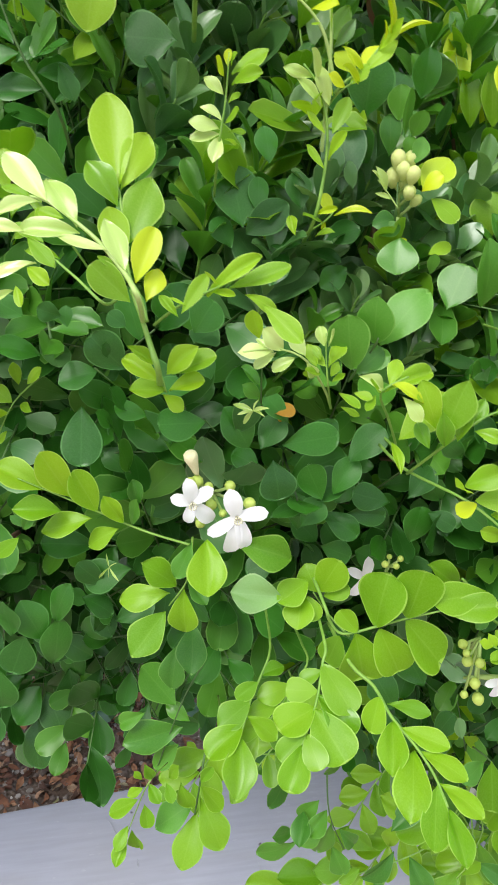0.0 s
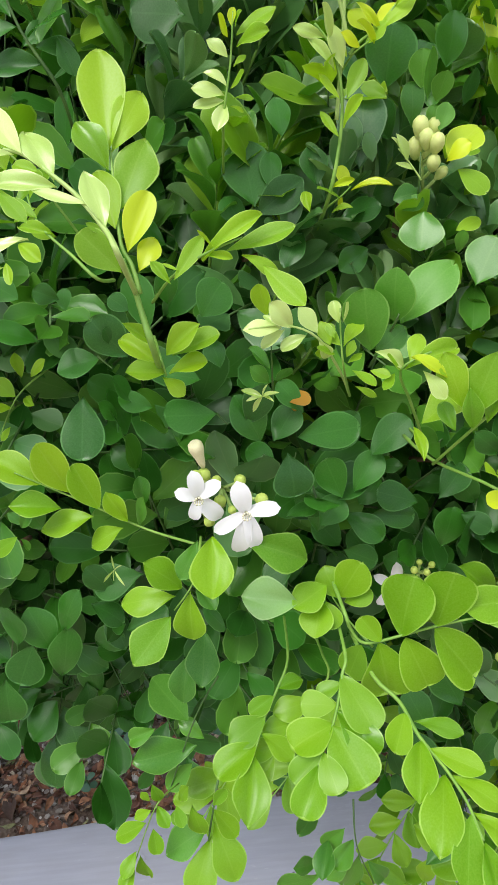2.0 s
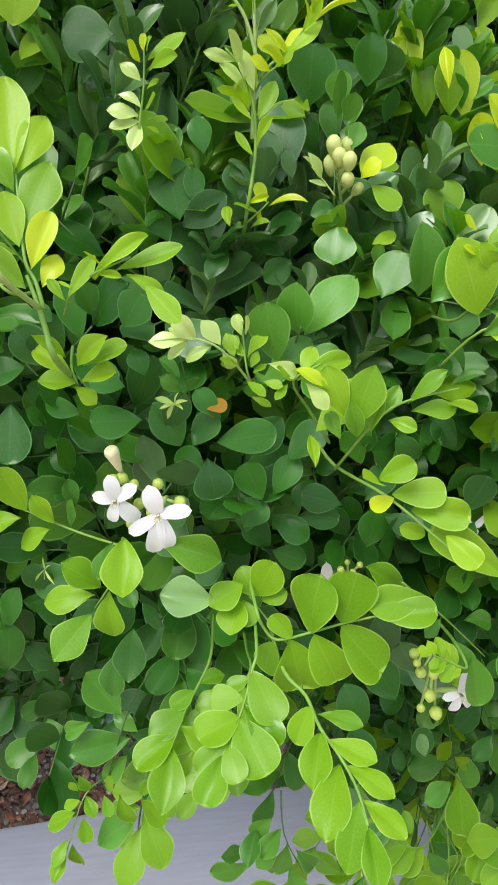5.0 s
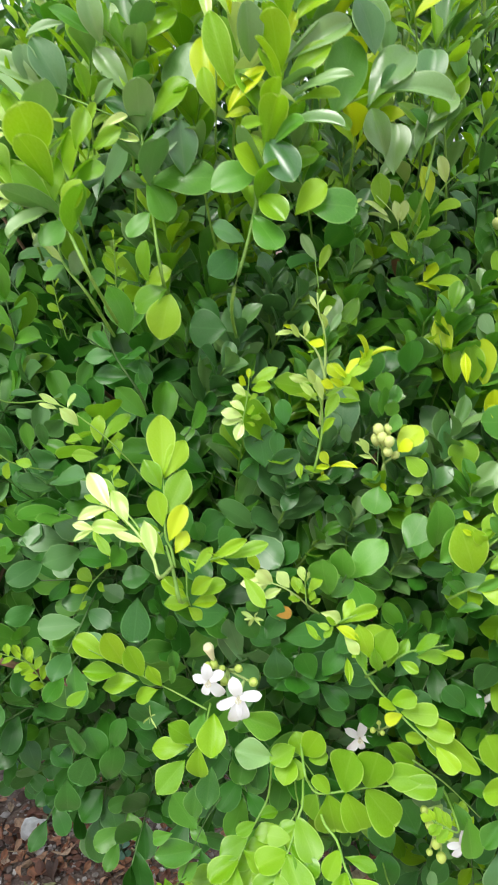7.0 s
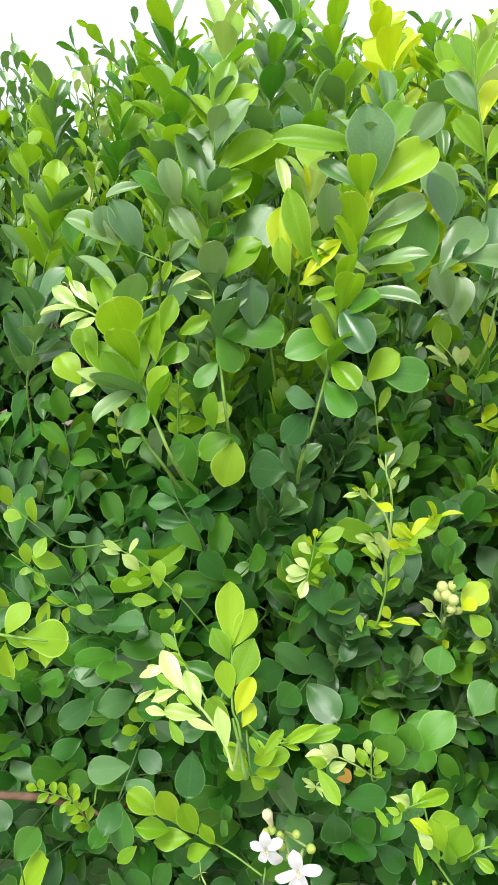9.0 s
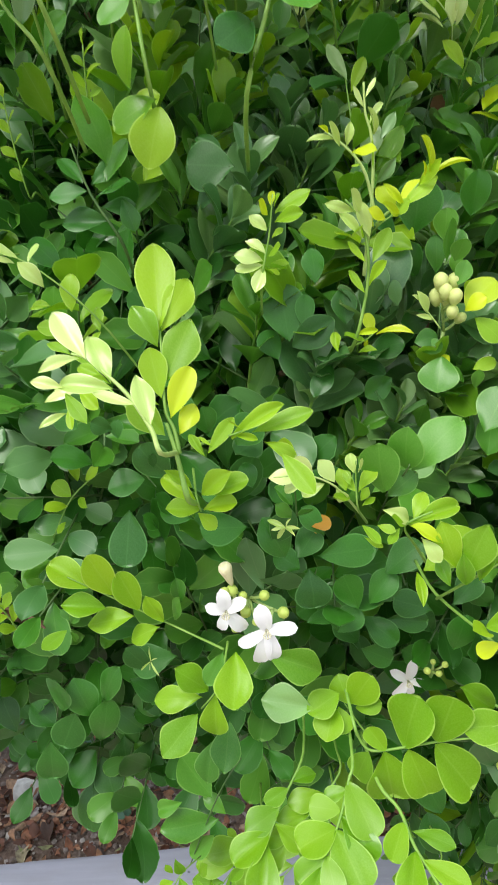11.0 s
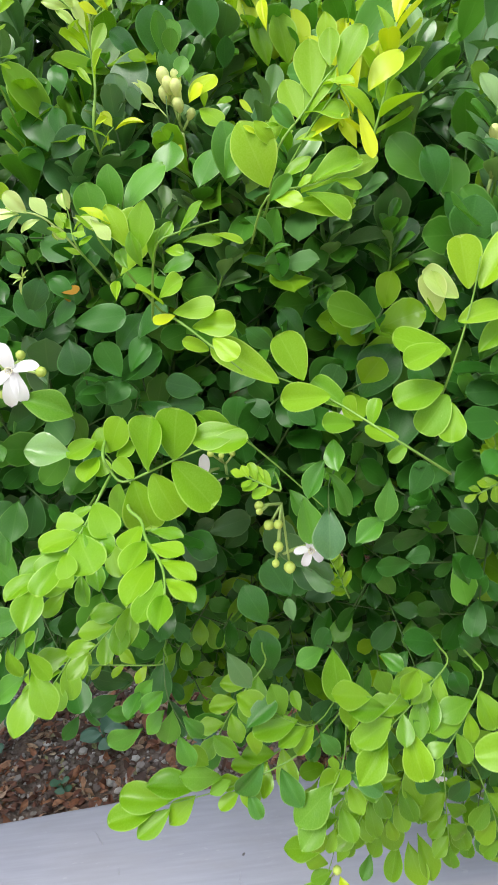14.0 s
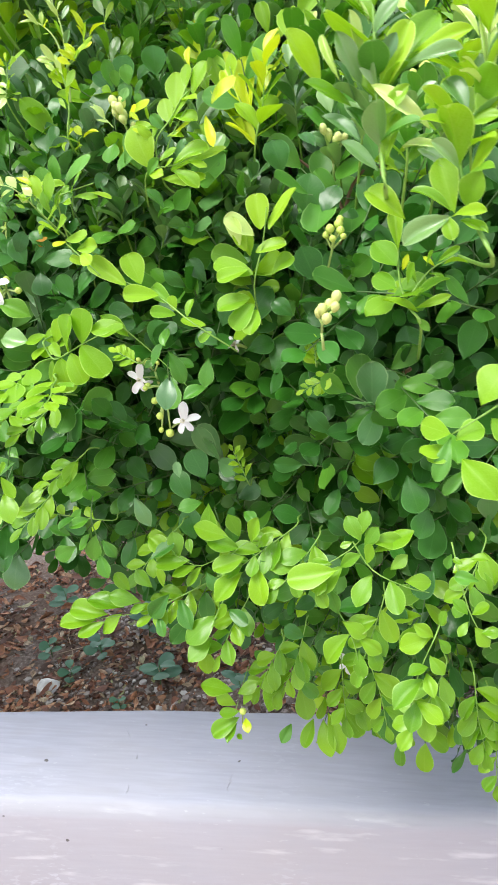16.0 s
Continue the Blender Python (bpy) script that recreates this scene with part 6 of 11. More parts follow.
leaf(s, (0.3306, 0.5187, 0.7485), (0.3456, 0.5233, 0.7662), 1.20, "mid", "round")
leaf(s, (0.3454, 0.5187, 0.7744), (0.3400, 0.5181, 0.7800), 0.87, "yellow", "oval")
leaf(s, (0.3471, 0.5188, 0.7657), (0.3407, 0.5172, 0.7693), 0.68, "yellow", "oval")
leaf(s, (0.3460, 0.5187, 0.7689), (0.3499, 0.5179, 0.7656), 0.77, "yellow", "oval")
leaf(s, (0.3173, 0.5406, 0.7458), (0.3275, 0.5484, 0.7620), 1.28, "mid", "round")
leaf(s, (0.3337, 0.5407, 0.7455), (0.3341, 0.5393, 0.7739), 1.13, "mid", "round")
s = stalk("green", 0.0006, (0.3406, 0.5310, 0.7181), (0.3487, 0.5110, 0.7390), (0.3702, 0.5113, 0.7424), (0.3911, 0.5116, 0.7490))
leaf(s, (0.3500, 0.5108, 0.7385), (0.3625, 0.5011, 0.7367), 0.94, "bright", "oval")
leaf(s, (0.3665, 0.5113, 0.7393), (0.3852, 0.5091, 0.7272), 0.83, "bright", "oval")
leaf(s, (0.3684, 0.5114, 0.7432), (0.3924, 0.5183, 0.7529), 0.84, "bright", "oval")
leaf(s, (0.3531, 0.5111, 0.7390), (0.3573, 0.5110, 0.7463), 0.85, "bright", "oval")
leaf(s, (0.3617, 0.5112, 0.7409), (0.3686, 0.5095, 0.7467), 0.86, "bright", "oval")
leaf(s, (0.3789, 0.5114, 0.7437), (0.3918, 0.5117, 0.7399), 0.75, "bright", "oval")
leaf(s, (0.3491, 0.5109, 0.7368), (0.3587, 0.5061, 0.7469), 0.75, "mid", "oval")
leaf(s, (0.3527, 0.5312, 0.7152), (0.3402, 0.5287, 0.7310), 0.82, "mid", "oval")
leaf(s, (0.3461, 0.5311, 0.7100), (0.3577, 0.5257, 0.7170), 0.82, "mid", "oval")
s = stalk("green", 0.0006, (0.2908, 0.4982, 0.6907), (0.2982, 0.4700, 0.7227), (0.3079, 0.4701, 0.7288), (0.3250, 0.4702, 0.7322))
leaf(s, (0.2963, 0.4700, 0.7186), (0.3002, 0.4721, 0.7314), 0.81, "fresh", "oval")
leaf(s, (0.3022, 0.4700, 0.7225), (0.3096, 0.4641, 0.7215), 0.89, "fresh", "oval")
leaf(s, (0.3081, 0.4700, 0.7279), (0.3178, 0.4662, 0.7401), 0.67, "fresh", "oval")
leaf(s, (0.3100, 0.4701, 0.7254), (0.3254, 0.4713, 0.7250), 0.75, "fresh", "oval")
leaf(s, (0.3216, 0.4704, 0.7270), (0.3338, 0.4746, 0.7223), 0.54, "bright", "oval")
leaf(s, (0.2922, 0.4700, 0.7165), (0.2890, 0.4674, 0.7303), 0.75, "fresh", "oval")
leaf(s, (0.3003, 0.4701, 0.7239), (0.3059, 0.4733, 0.7329), 0.83, "fresh", "oval")
leaf(s, (0.2885, 0.4699, 0.7236), (0.2814, 0.4701, 0.7414), 0.89, "bright", "oval")
leaf(s, (0.2864, 0.4700, 0.7167), (0.2832, 0.4753, 0.7242), 0.88, "fresh", "oval")
leaf(s, (0.2821, 0.4697, 0.7347), (0.2714, 0.4704, 0.7415), 0.75, "yellow", "oval")
leaf(s, (0.2905, 0.4699, 0.7212), (0.2961, 0.4684, 0.7416), 0.95, "fresh", "oval")
s = stalk("green", 0.0007, (0.2898, 0.5312, 0.6875), (0.2912, 0.5005, 0.6912), (0.3018, 0.4656, 0.6963), (0.3169, 0.4559, 0.6847), (0.3284, 0.4512, 0.6744))
leaf(s, (0.2979, 0.4624, 0.7047), (0.3077, 0.4572, 0.7122), 0.88, "bright", "blunt")
leaf(s, (0.2995, 0.4624, 0.7023), (0.2912, 0.4538, 0.7108), 0.71, "bright", "blunt")
leaf(s, (0.3035, 0.4625, 0.6971), (0.2951, 0.4592, 0.6956), 0.92, "yellow", "blunt")
leaf(s, (0.3028, 0.4625, 0.6985), (0.3193, 0.4587, 0.7005), 0.83, "bright", "blunt")
leaf(s, (0.3098, 0.4627, 0.6919), (0.3266, 0.4544, 0.6931), 0.76, "bright", "blunt")
leaf(s, (0.3158, 0.4628, 0.6816), (0.3060, 0.4593, 0.6872), 0.71, "bright", "blunt")
leaf(s, (0.3180, 0.4508, 0.6887), (0.3266, 0.4425, 0.6821), 0.87, "bright", "blunt")
s = stalk("green", 0.0006, (0.3186, 0.4913, 0.6401), (0.3413, 0.5019, 0.6127), (0.3645, 0.5024, 0.5860))
leaf(s, (0.3264, 0.4814, 0.6395), (0.3030, 0.4832, 0.6362), 1.01, "lime", "oval")
leaf(s, (0.3226, 0.5014, 0.6277), (0.3059, 0.4964, 0.6446), 0.76, "lime", "oval")
leaf(s, (0.3523, 0.5022, 0.6085), (0.3674, 0.5075, 0.6024), 0.89, "mid", "oval")
leaf(s, (0.3413, 0.5018, 0.6109), (0.3337, 0.4968, 0.6052), 0.91, "mid", "oval")
leaf(s, (0.3533, 0.4921, 0.5973), (0.3556, 0.4841, 0.5763), 1.00, "mid", "oval")
leaf(s, (0.3476, 0.5020, 0.5980), (0.3543, 0.4944, 0.5859), 0.98, "mid", "oval")
b = bud_cluster((0.3433, 0.5099, 0.5870))
bud(b, (0.3433, 0.5099, 0.5870), (0.3314, 0.5037, 0.5900), 0.0025, "green")
bud(b, (0.3433, 0.5099, 0.5870), (0.3355, 0.5038, 0.5783), 0.0028, "green")
bud(b, (0.3433, 0.5099, 0.5870), (0.3403, 0.5006, 0.5796), 0.0025, "green")
bud(b, (0.3433, 0.5099, 0.5870), (0.3393, 0.4998, 0.5672), 0.0028, "green")
bud(b, (0.3433, 0.5099, 0.5870), (0.3445, 0.5028, 0.5527), 0.0032, "green")
bud(b, (0.3433, 0.5099, 0.5870), (0.3374, 0.5044, 0.5550), 0.0021, "green")
bud(b, (0.3433, 0.5099, 0.5870), (0.3311, 0.4985, 0.5891), 0.0019, "green")
f = flower((0.3017, 0.5694, 0.5826), (0.3109, 0.5815, 0.5823))
petal(f, (0.3017, 0.5694, 0.5826), (0.3031, 0.5683, 0.5967), 1.00)
petal(f, (0.3017, 0.5694, 0.5826), (0.2919, 0.5682, 0.5903), 0.90)
petal(f, (0.3017, 0.5694, 0.5826), (0.2944, 0.5684, 0.5717), 1.00)
petal(f, (0.3017, 0.5694, 0.5826), (0.3041, 0.5685, 0.5730), 1.00)
petal(f, (0.3017, 0.5694, 0.5826), (0.3124, 0.5686, 0.5807), 0.90)
s = stalk("dark", 0.0006, (0.3716, 0.4910, 0.6132), (0.3626, 0.4656, 0.6143), (0.3620, 0.4658, 0.5905))
leaf(s, (0.3615, 0.4654, 0.6270), (0.3522, 0.4617, 0.6111), 0.94, "mid", "oval")
leaf(s, (0.3634, 0.4656, 0.6204), (0.3726, 0.4655, 0.5986), 0.83, "mid", "oval")
leaf(s, (0.3621, 0.4655, 0.6040), (0.3599, 0.4545, 0.5831), 1.00, "grey", "oval")
leaf(s, (0.3655, 0.4654, 0.6360), (0.3651, 0.4536, 0.6263), 1.00, "mid", "oval")
leaf(s, (0.3880, 0.4667, 0.5944), (0.3732, 0.4559, 0.5899), 0.97, "mid", "oval")
leaf(s, (0.3906, 0.4667, 0.6142), (0.3869, 0.4620, 0.5954), 0.94, "mid", "oval")
s = stalk("dark", 0.0006, (0.3660, 0.5319, 0.4788), (0.3714, 0.5121, 0.4815), (0.3849, 0.5130, 0.4270))
leaf(s, (0.3661, 0.5116, 0.4915), (0.3672, 0.5024, 0.4621), 0.95, "lime", "oval")
leaf(s, (0.3823, 0.5127, 0.4594), (0.3715, 0.5116, 0.4350), 0.89, "lime", "oval")
leaf(s, (0.3842, 0.5125, 0.4795), (0.3822, 0.5096, 0.4562), 0.88, "mid", "oval")
leaf(s, (0.3936, 0.5128, 0.4836), (0.4040, 0.5029, 0.4795), 1.00, "mid", "oval")
leaf(s, (0.3611, 0.5113, 0.4925), (0.3451, 0.5004, 0.4920), 0.97, "mid", "oval")
leaf(s, (0.3968, 0.5132, 0.4473), (0.4062, 0.5033, 0.4431), 1.00, "mid", "oval")
leaf(s, (0.3872, 0.5129, 0.4376), (0.3753, 0.4982, 0.4281), 1.00, "lime", "oval")
leaf(s, (0.3450, 0.5108, 0.5136), (0.3426, 0.5146, 0.5252), 0.94, "grey", "oval")
leaf(s, (0.3112, 0.5099, 0.4431), (0.3302, 0.5176, 0.4539), 0.95, "mid", "oval")
leaf(s, (0.3056, 0.5091, 0.4992), (0.3165, 0.5072, 0.4746), 0.75, "grey", "oval")
s = stalk("dark", 0.0005, (0.3157, 0.6274, 0.8069), (0.3135, 0.6073, 0.8185))
leaf(s, (0.3115, 0.6073, 0.8175), (0.3109, 0.6048, 0.8320), 1.31, "mid", "round")
leaf(s, (0.3167, 0.6075, 0.8089), (0.3197, 0.6138, 0.8217), 1.12, "mid", "round")
leaf(s, (0.3087, 0.6074, 0.8019), (0.3076, 0.6065, 0.8197), 1.05, "mid", "round")
leaf(s, (0.3179, 0.6075, 0.8014), (0.3178, 0.6064, 0.8106), 1.15, "mid", "round")
leaf(s, (0.3304, 0.6078, 0.7881), (0.3406, 0.6106, 0.7934), 1.08, "bright", "round")
leaf(s, (0.3248, 0.6076, 0.7884), (0.3252, 0.6016, 0.7986), 1.01, "bright", "round")
leaf(s, (0.3307, 0.6078, 0.7722), (0.3396, 0.6012, 0.7793), 0.97, "bright", "round")
s = stalk("green", 0.0006, (0.3857, 0.6984, 0.7920), (0.3659, 0.6730, 0.8156), (0.3543, 0.6727, 0.8325))
leaf(s, (0.3637, 0.6729, 0.8286), (0.3670, 0.6804, 0.8490), 1.00, "yellow", "oval")
leaf(s, (0.3676, 0.6730, 0.8172), (0.3790, 0.6707, 0.8297), 1.17, "yellow", "oval")
leaf(s, (0.3818, 0.6732, 0.8140), (0.3923, 0.6728, 0.8304), 1.12, "yellow", "oval")
leaf(s, (0.3661, 0.6730, 0.8156), (0.3773, 0.6722, 0.8154), 0.93, "bright", "oval")
leaf(s, (0.3822, 0.6732, 0.8096), (0.3937, 0.6757, 0.8170), 0.95, "bright", "oval")
leaf(s, (0.3610, 0.6875, 0.8491), (0.3687, 0.6834, 0.8714), 1.00, "bright", "oval")
s = stalk("green", 0.0005, (0.4108, 0.6618, 0.7588), (0.3978, 0.6310, 0.7799), (0.3923, 0.6307, 0.7939))
leaf(s, (0.3906, 0.6306, 0.7890), (0.3875, 0.6312, 0.8129), 0.95, "yellow", "oval")
leaf(s, (0.3950, 0.6309, 0.7802), (0.4074, 0.6298, 0.7861), 1.12, "yellow", "oval")
leaf(s, (0.3990, 0.6310, 0.7829), (0.4014, 0.6327, 0.8000), 0.89, "yellow", "oval")
leaf(s, (0.4015, 0.6311, 0.7714), (0.4047, 0.6273, 0.7822), 0.92, "yellow", "oval")
s = stalk("dark", 0.0005, (0.3723, 0.6313, 0.7500), (0.3696, 0.6111, 0.7635))
leaf(s, (0.3670, 0.6112, 0.7612), (0.3662, 0.6153, 0.7835), 1.38, "bright", "round")
leaf(s, (0.3730, 0.6113, 0.7595), (0.3843, 0.6194, 0.7729), 1.18, "mid", "round")
leaf(s, (0.3387, 0.6107, 0.7560), (0.3344, 0.6083, 0.7619), 0.98, "mid", "round")
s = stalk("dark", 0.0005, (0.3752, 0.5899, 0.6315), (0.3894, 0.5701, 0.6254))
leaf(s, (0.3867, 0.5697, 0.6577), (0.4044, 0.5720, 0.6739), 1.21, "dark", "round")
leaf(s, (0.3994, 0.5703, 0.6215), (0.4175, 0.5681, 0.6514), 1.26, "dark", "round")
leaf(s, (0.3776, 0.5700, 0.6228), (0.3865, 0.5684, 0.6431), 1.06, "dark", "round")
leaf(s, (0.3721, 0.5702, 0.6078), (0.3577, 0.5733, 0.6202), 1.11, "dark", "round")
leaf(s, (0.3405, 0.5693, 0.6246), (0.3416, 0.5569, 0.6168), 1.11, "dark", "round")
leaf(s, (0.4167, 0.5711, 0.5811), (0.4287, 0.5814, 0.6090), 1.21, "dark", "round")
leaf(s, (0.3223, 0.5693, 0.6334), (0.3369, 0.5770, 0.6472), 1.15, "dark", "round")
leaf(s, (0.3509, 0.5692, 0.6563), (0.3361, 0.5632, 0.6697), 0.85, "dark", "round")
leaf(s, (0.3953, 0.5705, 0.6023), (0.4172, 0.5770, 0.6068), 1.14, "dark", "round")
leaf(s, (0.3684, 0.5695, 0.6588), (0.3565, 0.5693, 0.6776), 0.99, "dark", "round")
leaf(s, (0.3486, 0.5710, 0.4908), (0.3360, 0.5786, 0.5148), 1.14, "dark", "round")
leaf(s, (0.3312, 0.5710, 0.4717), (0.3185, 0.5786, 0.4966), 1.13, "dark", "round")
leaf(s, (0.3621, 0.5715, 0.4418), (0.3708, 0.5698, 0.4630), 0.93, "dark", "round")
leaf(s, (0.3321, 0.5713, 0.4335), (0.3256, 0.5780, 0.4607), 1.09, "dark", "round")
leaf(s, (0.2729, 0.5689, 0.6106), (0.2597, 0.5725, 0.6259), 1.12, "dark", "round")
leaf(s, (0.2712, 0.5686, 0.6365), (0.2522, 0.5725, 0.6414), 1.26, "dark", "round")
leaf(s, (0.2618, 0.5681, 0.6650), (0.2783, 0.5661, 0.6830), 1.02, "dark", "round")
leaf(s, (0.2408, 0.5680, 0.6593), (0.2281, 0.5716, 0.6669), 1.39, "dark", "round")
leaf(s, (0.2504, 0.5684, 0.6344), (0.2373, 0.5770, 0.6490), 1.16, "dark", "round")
s = stalk("green", 0.0006, (0.4223, 0.5031, 0.6296), (0.4235, 0.4809, 0.6579), (0.4320, 0.4810, 0.6861), (0.4359, 0.4810, 0.7068))
leaf(s, (0.4307, 0.4811, 0.6933), (0.4287, 0.4863, 0.7153), 1.00, "bright", "blunt")
leaf(s, (0.4362, 0.4813, 0.6929), (0.4546, 0.4858, 0.7159), 0.92, "bright", "blunt")
leaf(s, (0.4262, 0.4807, 0.6899), (0.4093, 0.4757, 0.7026), 0.81, "pale", "blunt")
leaf(s, (0.4263, 0.4809, 0.6797), (0.4460, 0.4808, 0.6838), 0.89, "bright", "blunt")
leaf(s, (0.4209, 0.4805, 0.6689), (0.4009, 0.4743, 0.6642), 0.89, "lime", "blunt")
leaf(s, (0.4234, 0.4809, 0.6655), (0.3981, 0.4831, 0.6748), 0.82, "lime", "blunt")
leaf(s, (0.4201, 0.4808, 0.6506), (0.3976, 0.4788, 0.6456), 0.93, "lime", "blunt")
leaf(s, (0.4220, 0.4807, 0.6464), (0.4079, 0.4742, 0.6322), 1.03, "lime", "blunt")
leaf(s, (0.4166, 0.4803, 0.6847), (0.4126, 0.4780, 0.7025), 0.87, "pale", "blunt")
leaf(s, (0.4199, 0.4807, 0.6806), (0.4141, 0.4834, 0.6934), 0.84, "bright", "blunt")
leaf(s, (0.4360, 0.4815, 0.6645), (0.4494, 0.4845, 0.6755), 0.85, "lime", "blunt")
leaf(s, (0.4238, 0.4806, 0.6425), (0.4199, 0.4691, 0.6281), 0.87, "lime", "blunt")
s = stalk("green", 0.0006, (0.4141, 0.4528, 0.6190), (0.3896, 0.4416, 0.6402), (0.3628, 0.4603, 0.6572), (0.3345, 0.4710, 0.6695))
leaf(s, (0.3430, 0.4566, 0.6662), (0.3181, 0.4628, 0.6835), 0.61, "bright", "blunt")
leaf(s, (0.3532, 0.4570, 0.6661), (0.3451, 0.4610, 0.6851), 0.99, "lime", "blunt")
leaf(s, (0.3641, 0.4571, 0.6583), (0.3432, 0.4499, 0.6609), 0.84, "lime", "blunt")
leaf(s, (0.3712, 0.4579, 0.6525), (0.3583, 0.4640, 0.6639), 0.83, "lime", "blunt")
leaf(s, (0.3739, 0.4577, 0.6447), (0.3595, 0.4511, 0.6483), 0.89, "lime", "blunt")
leaf(s, (0.3932, 0.4587, 0.6365), (0.3784, 0.4550, 0.6412), 0.98, "lime", "blunt")
leaf(s, (0.3813, 0.4583, 0.6433), (0.3848, 0.4620, 0.6535), 0.88, "lime", "blunt")
leaf(s, (0.3968, 0.4588, 0.6322), (0.3886, 0.4562, 0.6269), 0.88, "lime", "blunt")
leaf(s, (0.3739, 0.4578, 0.6475), (0.3716, 0.4588, 0.6569), 0.89, "lime", "blunt")
b = bud_cluster((0.4699, 0.5159, 0.6622))
bud(b, (0.4699, 0.5159, 0.6622), (0.4797, 0.5083, 0.6927), 0.0031, "green")
bud(b, (0.4699, 0.5159, 0.6622), (0.4741, 0.5058, 0.6900), 0.0031, "green")
bud(b, (0.4699, 0.5159, 0.6622), (0.4811, 0.5042, 0.6884), 0.0028, "green")
bud(b, (0.4699, 0.5159, 0.6622), (0.4756, 0.5024, 0.6835), 0.0024, "green")
bud(b, (0.4699, 0.5159, 0.6622), (0.4830, 0.5013, 0.6843), 0.0021, "green")
bud(b, (0.4699, 0.5159, 0.6622), (0.4709, 0.5088, 0.6862), 0.0024, "green")
bud(b, (0.4699, 0.5159, 0.6622), (0.4808, 0.5097, 0.6958), 0.0024, "green")
b = bud_cluster((0.4672, 0.4734, 0.6246))
bud(b, (0.4672, 0.4734, 0.6246), (0.4694, 0.4641, 0.6402), 0.0035, "cream")
bud(b, (0.4672, 0.4734, 0.6246), (0.4735, 0.4667, 0.6428), 0.0032, "cream")
bud(b, (0.4672, 0.4734, 0.6246), (0.4785, 0.4623, 0.6475), 0.0035, "cream")
bud(b, (0.4672, 0.4734, 0.6246), (0.4776, 0.4611, 0.6415), 0.0031, "cream")
bud(b, (0.4672, 0.4734, 0.6246), (0.4718, 0.4622, 0.6345), 0.0035, "cream")
bud(b, (0.4672, 0.4734, 0.6246), (0.4664, 0.4680, 0.6381), 0.0029, "cream")
b = bud_cluster((0.4744, 0.5708, 0.7371))
bud(b, (0.4744, 0.5708, 0.7371), (0.4697, 0.5554, 0.7590), 0.0031, "cream")
bud(b, (0.4744, 0.5708, 0.7371), (0.4726, 0.5611, 0.7554), 0.0035, "cream")
bud(b, (0.4744, 0.5708, 0.7371), (0.4798, 0.5581, 0.7525), 0.0031, "cream")
bud(b, (0.4744, 0.5708, 0.7371), (0.4837, 0.5645, 0.7529), 0.0027, "cream")
bud(b, (0.4744, 0.5708, 0.7371), (0.4779, 0.5593, 0.7512), 0.0027, "cream")
b = bud_cluster((0.5338, 0.5970, 0.7763))
bud(b, (0.5338, 0.5970, 0.7763), (0.5341, 0.5851, 0.7929), 0.0033, "green")
bud(b, (0.5338, 0.5970, 0.7763), (0.5376, 0.5860, 0.7867), 0.0033, "green")
bud(b, (0.5338, 0.5970, 0.7763), (0.5323, 0.5875, 0.7876), 0.0029, "green")
bud(b, (0.5338, 0.5970, 0.7763), (0.5432, 0.5907, 0.7967), 0.0045, "green")
f = flower((0.3564, 0.5048, 0.5616), (0.3426, 0.5163, 0.5536))
petal(f, (0.3564, 0.5048, 0.5616), (0.3573, 0.5037, 0.5758), 1.10)
petal(f, (0.3564, 0.5048, 0.5616), (0.3477, 0.5034, 0.5611), 1.00)
petal(f, (0.3564, 0.5048, 0.5616), (0.3523, 0.5037, 0.5519), 1.00)
petal(f, (0.3564, 0.5048, 0.5616), (0.3623, 0.5041, 0.5536), 1.00)
petal(f, (0.3564, 0.5048, 0.5616), (0.3689, 0.5043, 0.5642), 1.00)
s = stalk("green", 0.0013, (0.5111, 0.5359, 0.7000), (0.5111, 0.3759, 0.7000), (0.5095, 0.3807, 0.7210), (0.5084, 0.3854, 0.7418), (0.5084, 0.3906, 0.7649), (0.5081, 0.3964, 0.7904), (0.5074, 0.4005, 0.8081))
leaf(s, (0.5019, 0.3865, 0.7644), (0.4983, 0.3784, 0.7821), 0.62, "pale", "spoon", (0.25, -0.63, 0.70))
leaf(s, (0.5014, 0.3855, 0.7521), (0.4917, 0.3788, 0.7744), 0.63, "sheen", "spoon", (-0.08, -0.69, 0.71))
leaf(s, (0.4908, 0.3865, 0.7561), (0.4830, 0.3914, 0.7775), 0.36, "pale", "spoon", (-0.25, -1.00, 0.51))
leaf(s, (0.4818, 0.3859, 0.7546), (0.4695, 0.3807, 0.7794), 1.10, "bright", "spoon", (0.13, -0.87, 0.86))
leaf(s, (0.4962, 0.3848, 0.7439), (0.4762, 0.3776, 0.7560), 0.72, "fresh", "spoon", (-0.26, -0.60, 0.70))
leaf(s, (0.4985, 0.3824, 0.7457), (0.4914, 0.3718, 0.7612), 0.93, "grey", "spoon", (0.11, -0.55, 0.74))
leaf(s, (0.4996, 0.3797, 0.7278), (0.4827, 0.3846, 0.7415), 0.75, "grey", "spoon", (0.01, -0.51, 0.44))
leaf(s, (0.5324, 0.3785, 0.7288), (0.5075, 0.3774, 0.7503), 0.40, "pale", "spoon", (-0.06, -1.05, 0.53))
leaf(s, (0.5104, 0.3856, 0.7460), (0.5235, 0.3840, 0.7759), 0.75, "bright", "spoon", (0.24, -0.50, 0.67))
leaf(s, (0.5146, 0.3864, 0.7530), (0.5371, 0.3970, 0.7821), 0.75, "fresh", "spoon", (0.11, -0.72, 0.73))
leaf(s, (0.5228, 0.3885, 0.7620), (0.5499, 0.3760, 0.7679), 0.54, "bright", "spoon", (-0.17, -0.87, 0.46))
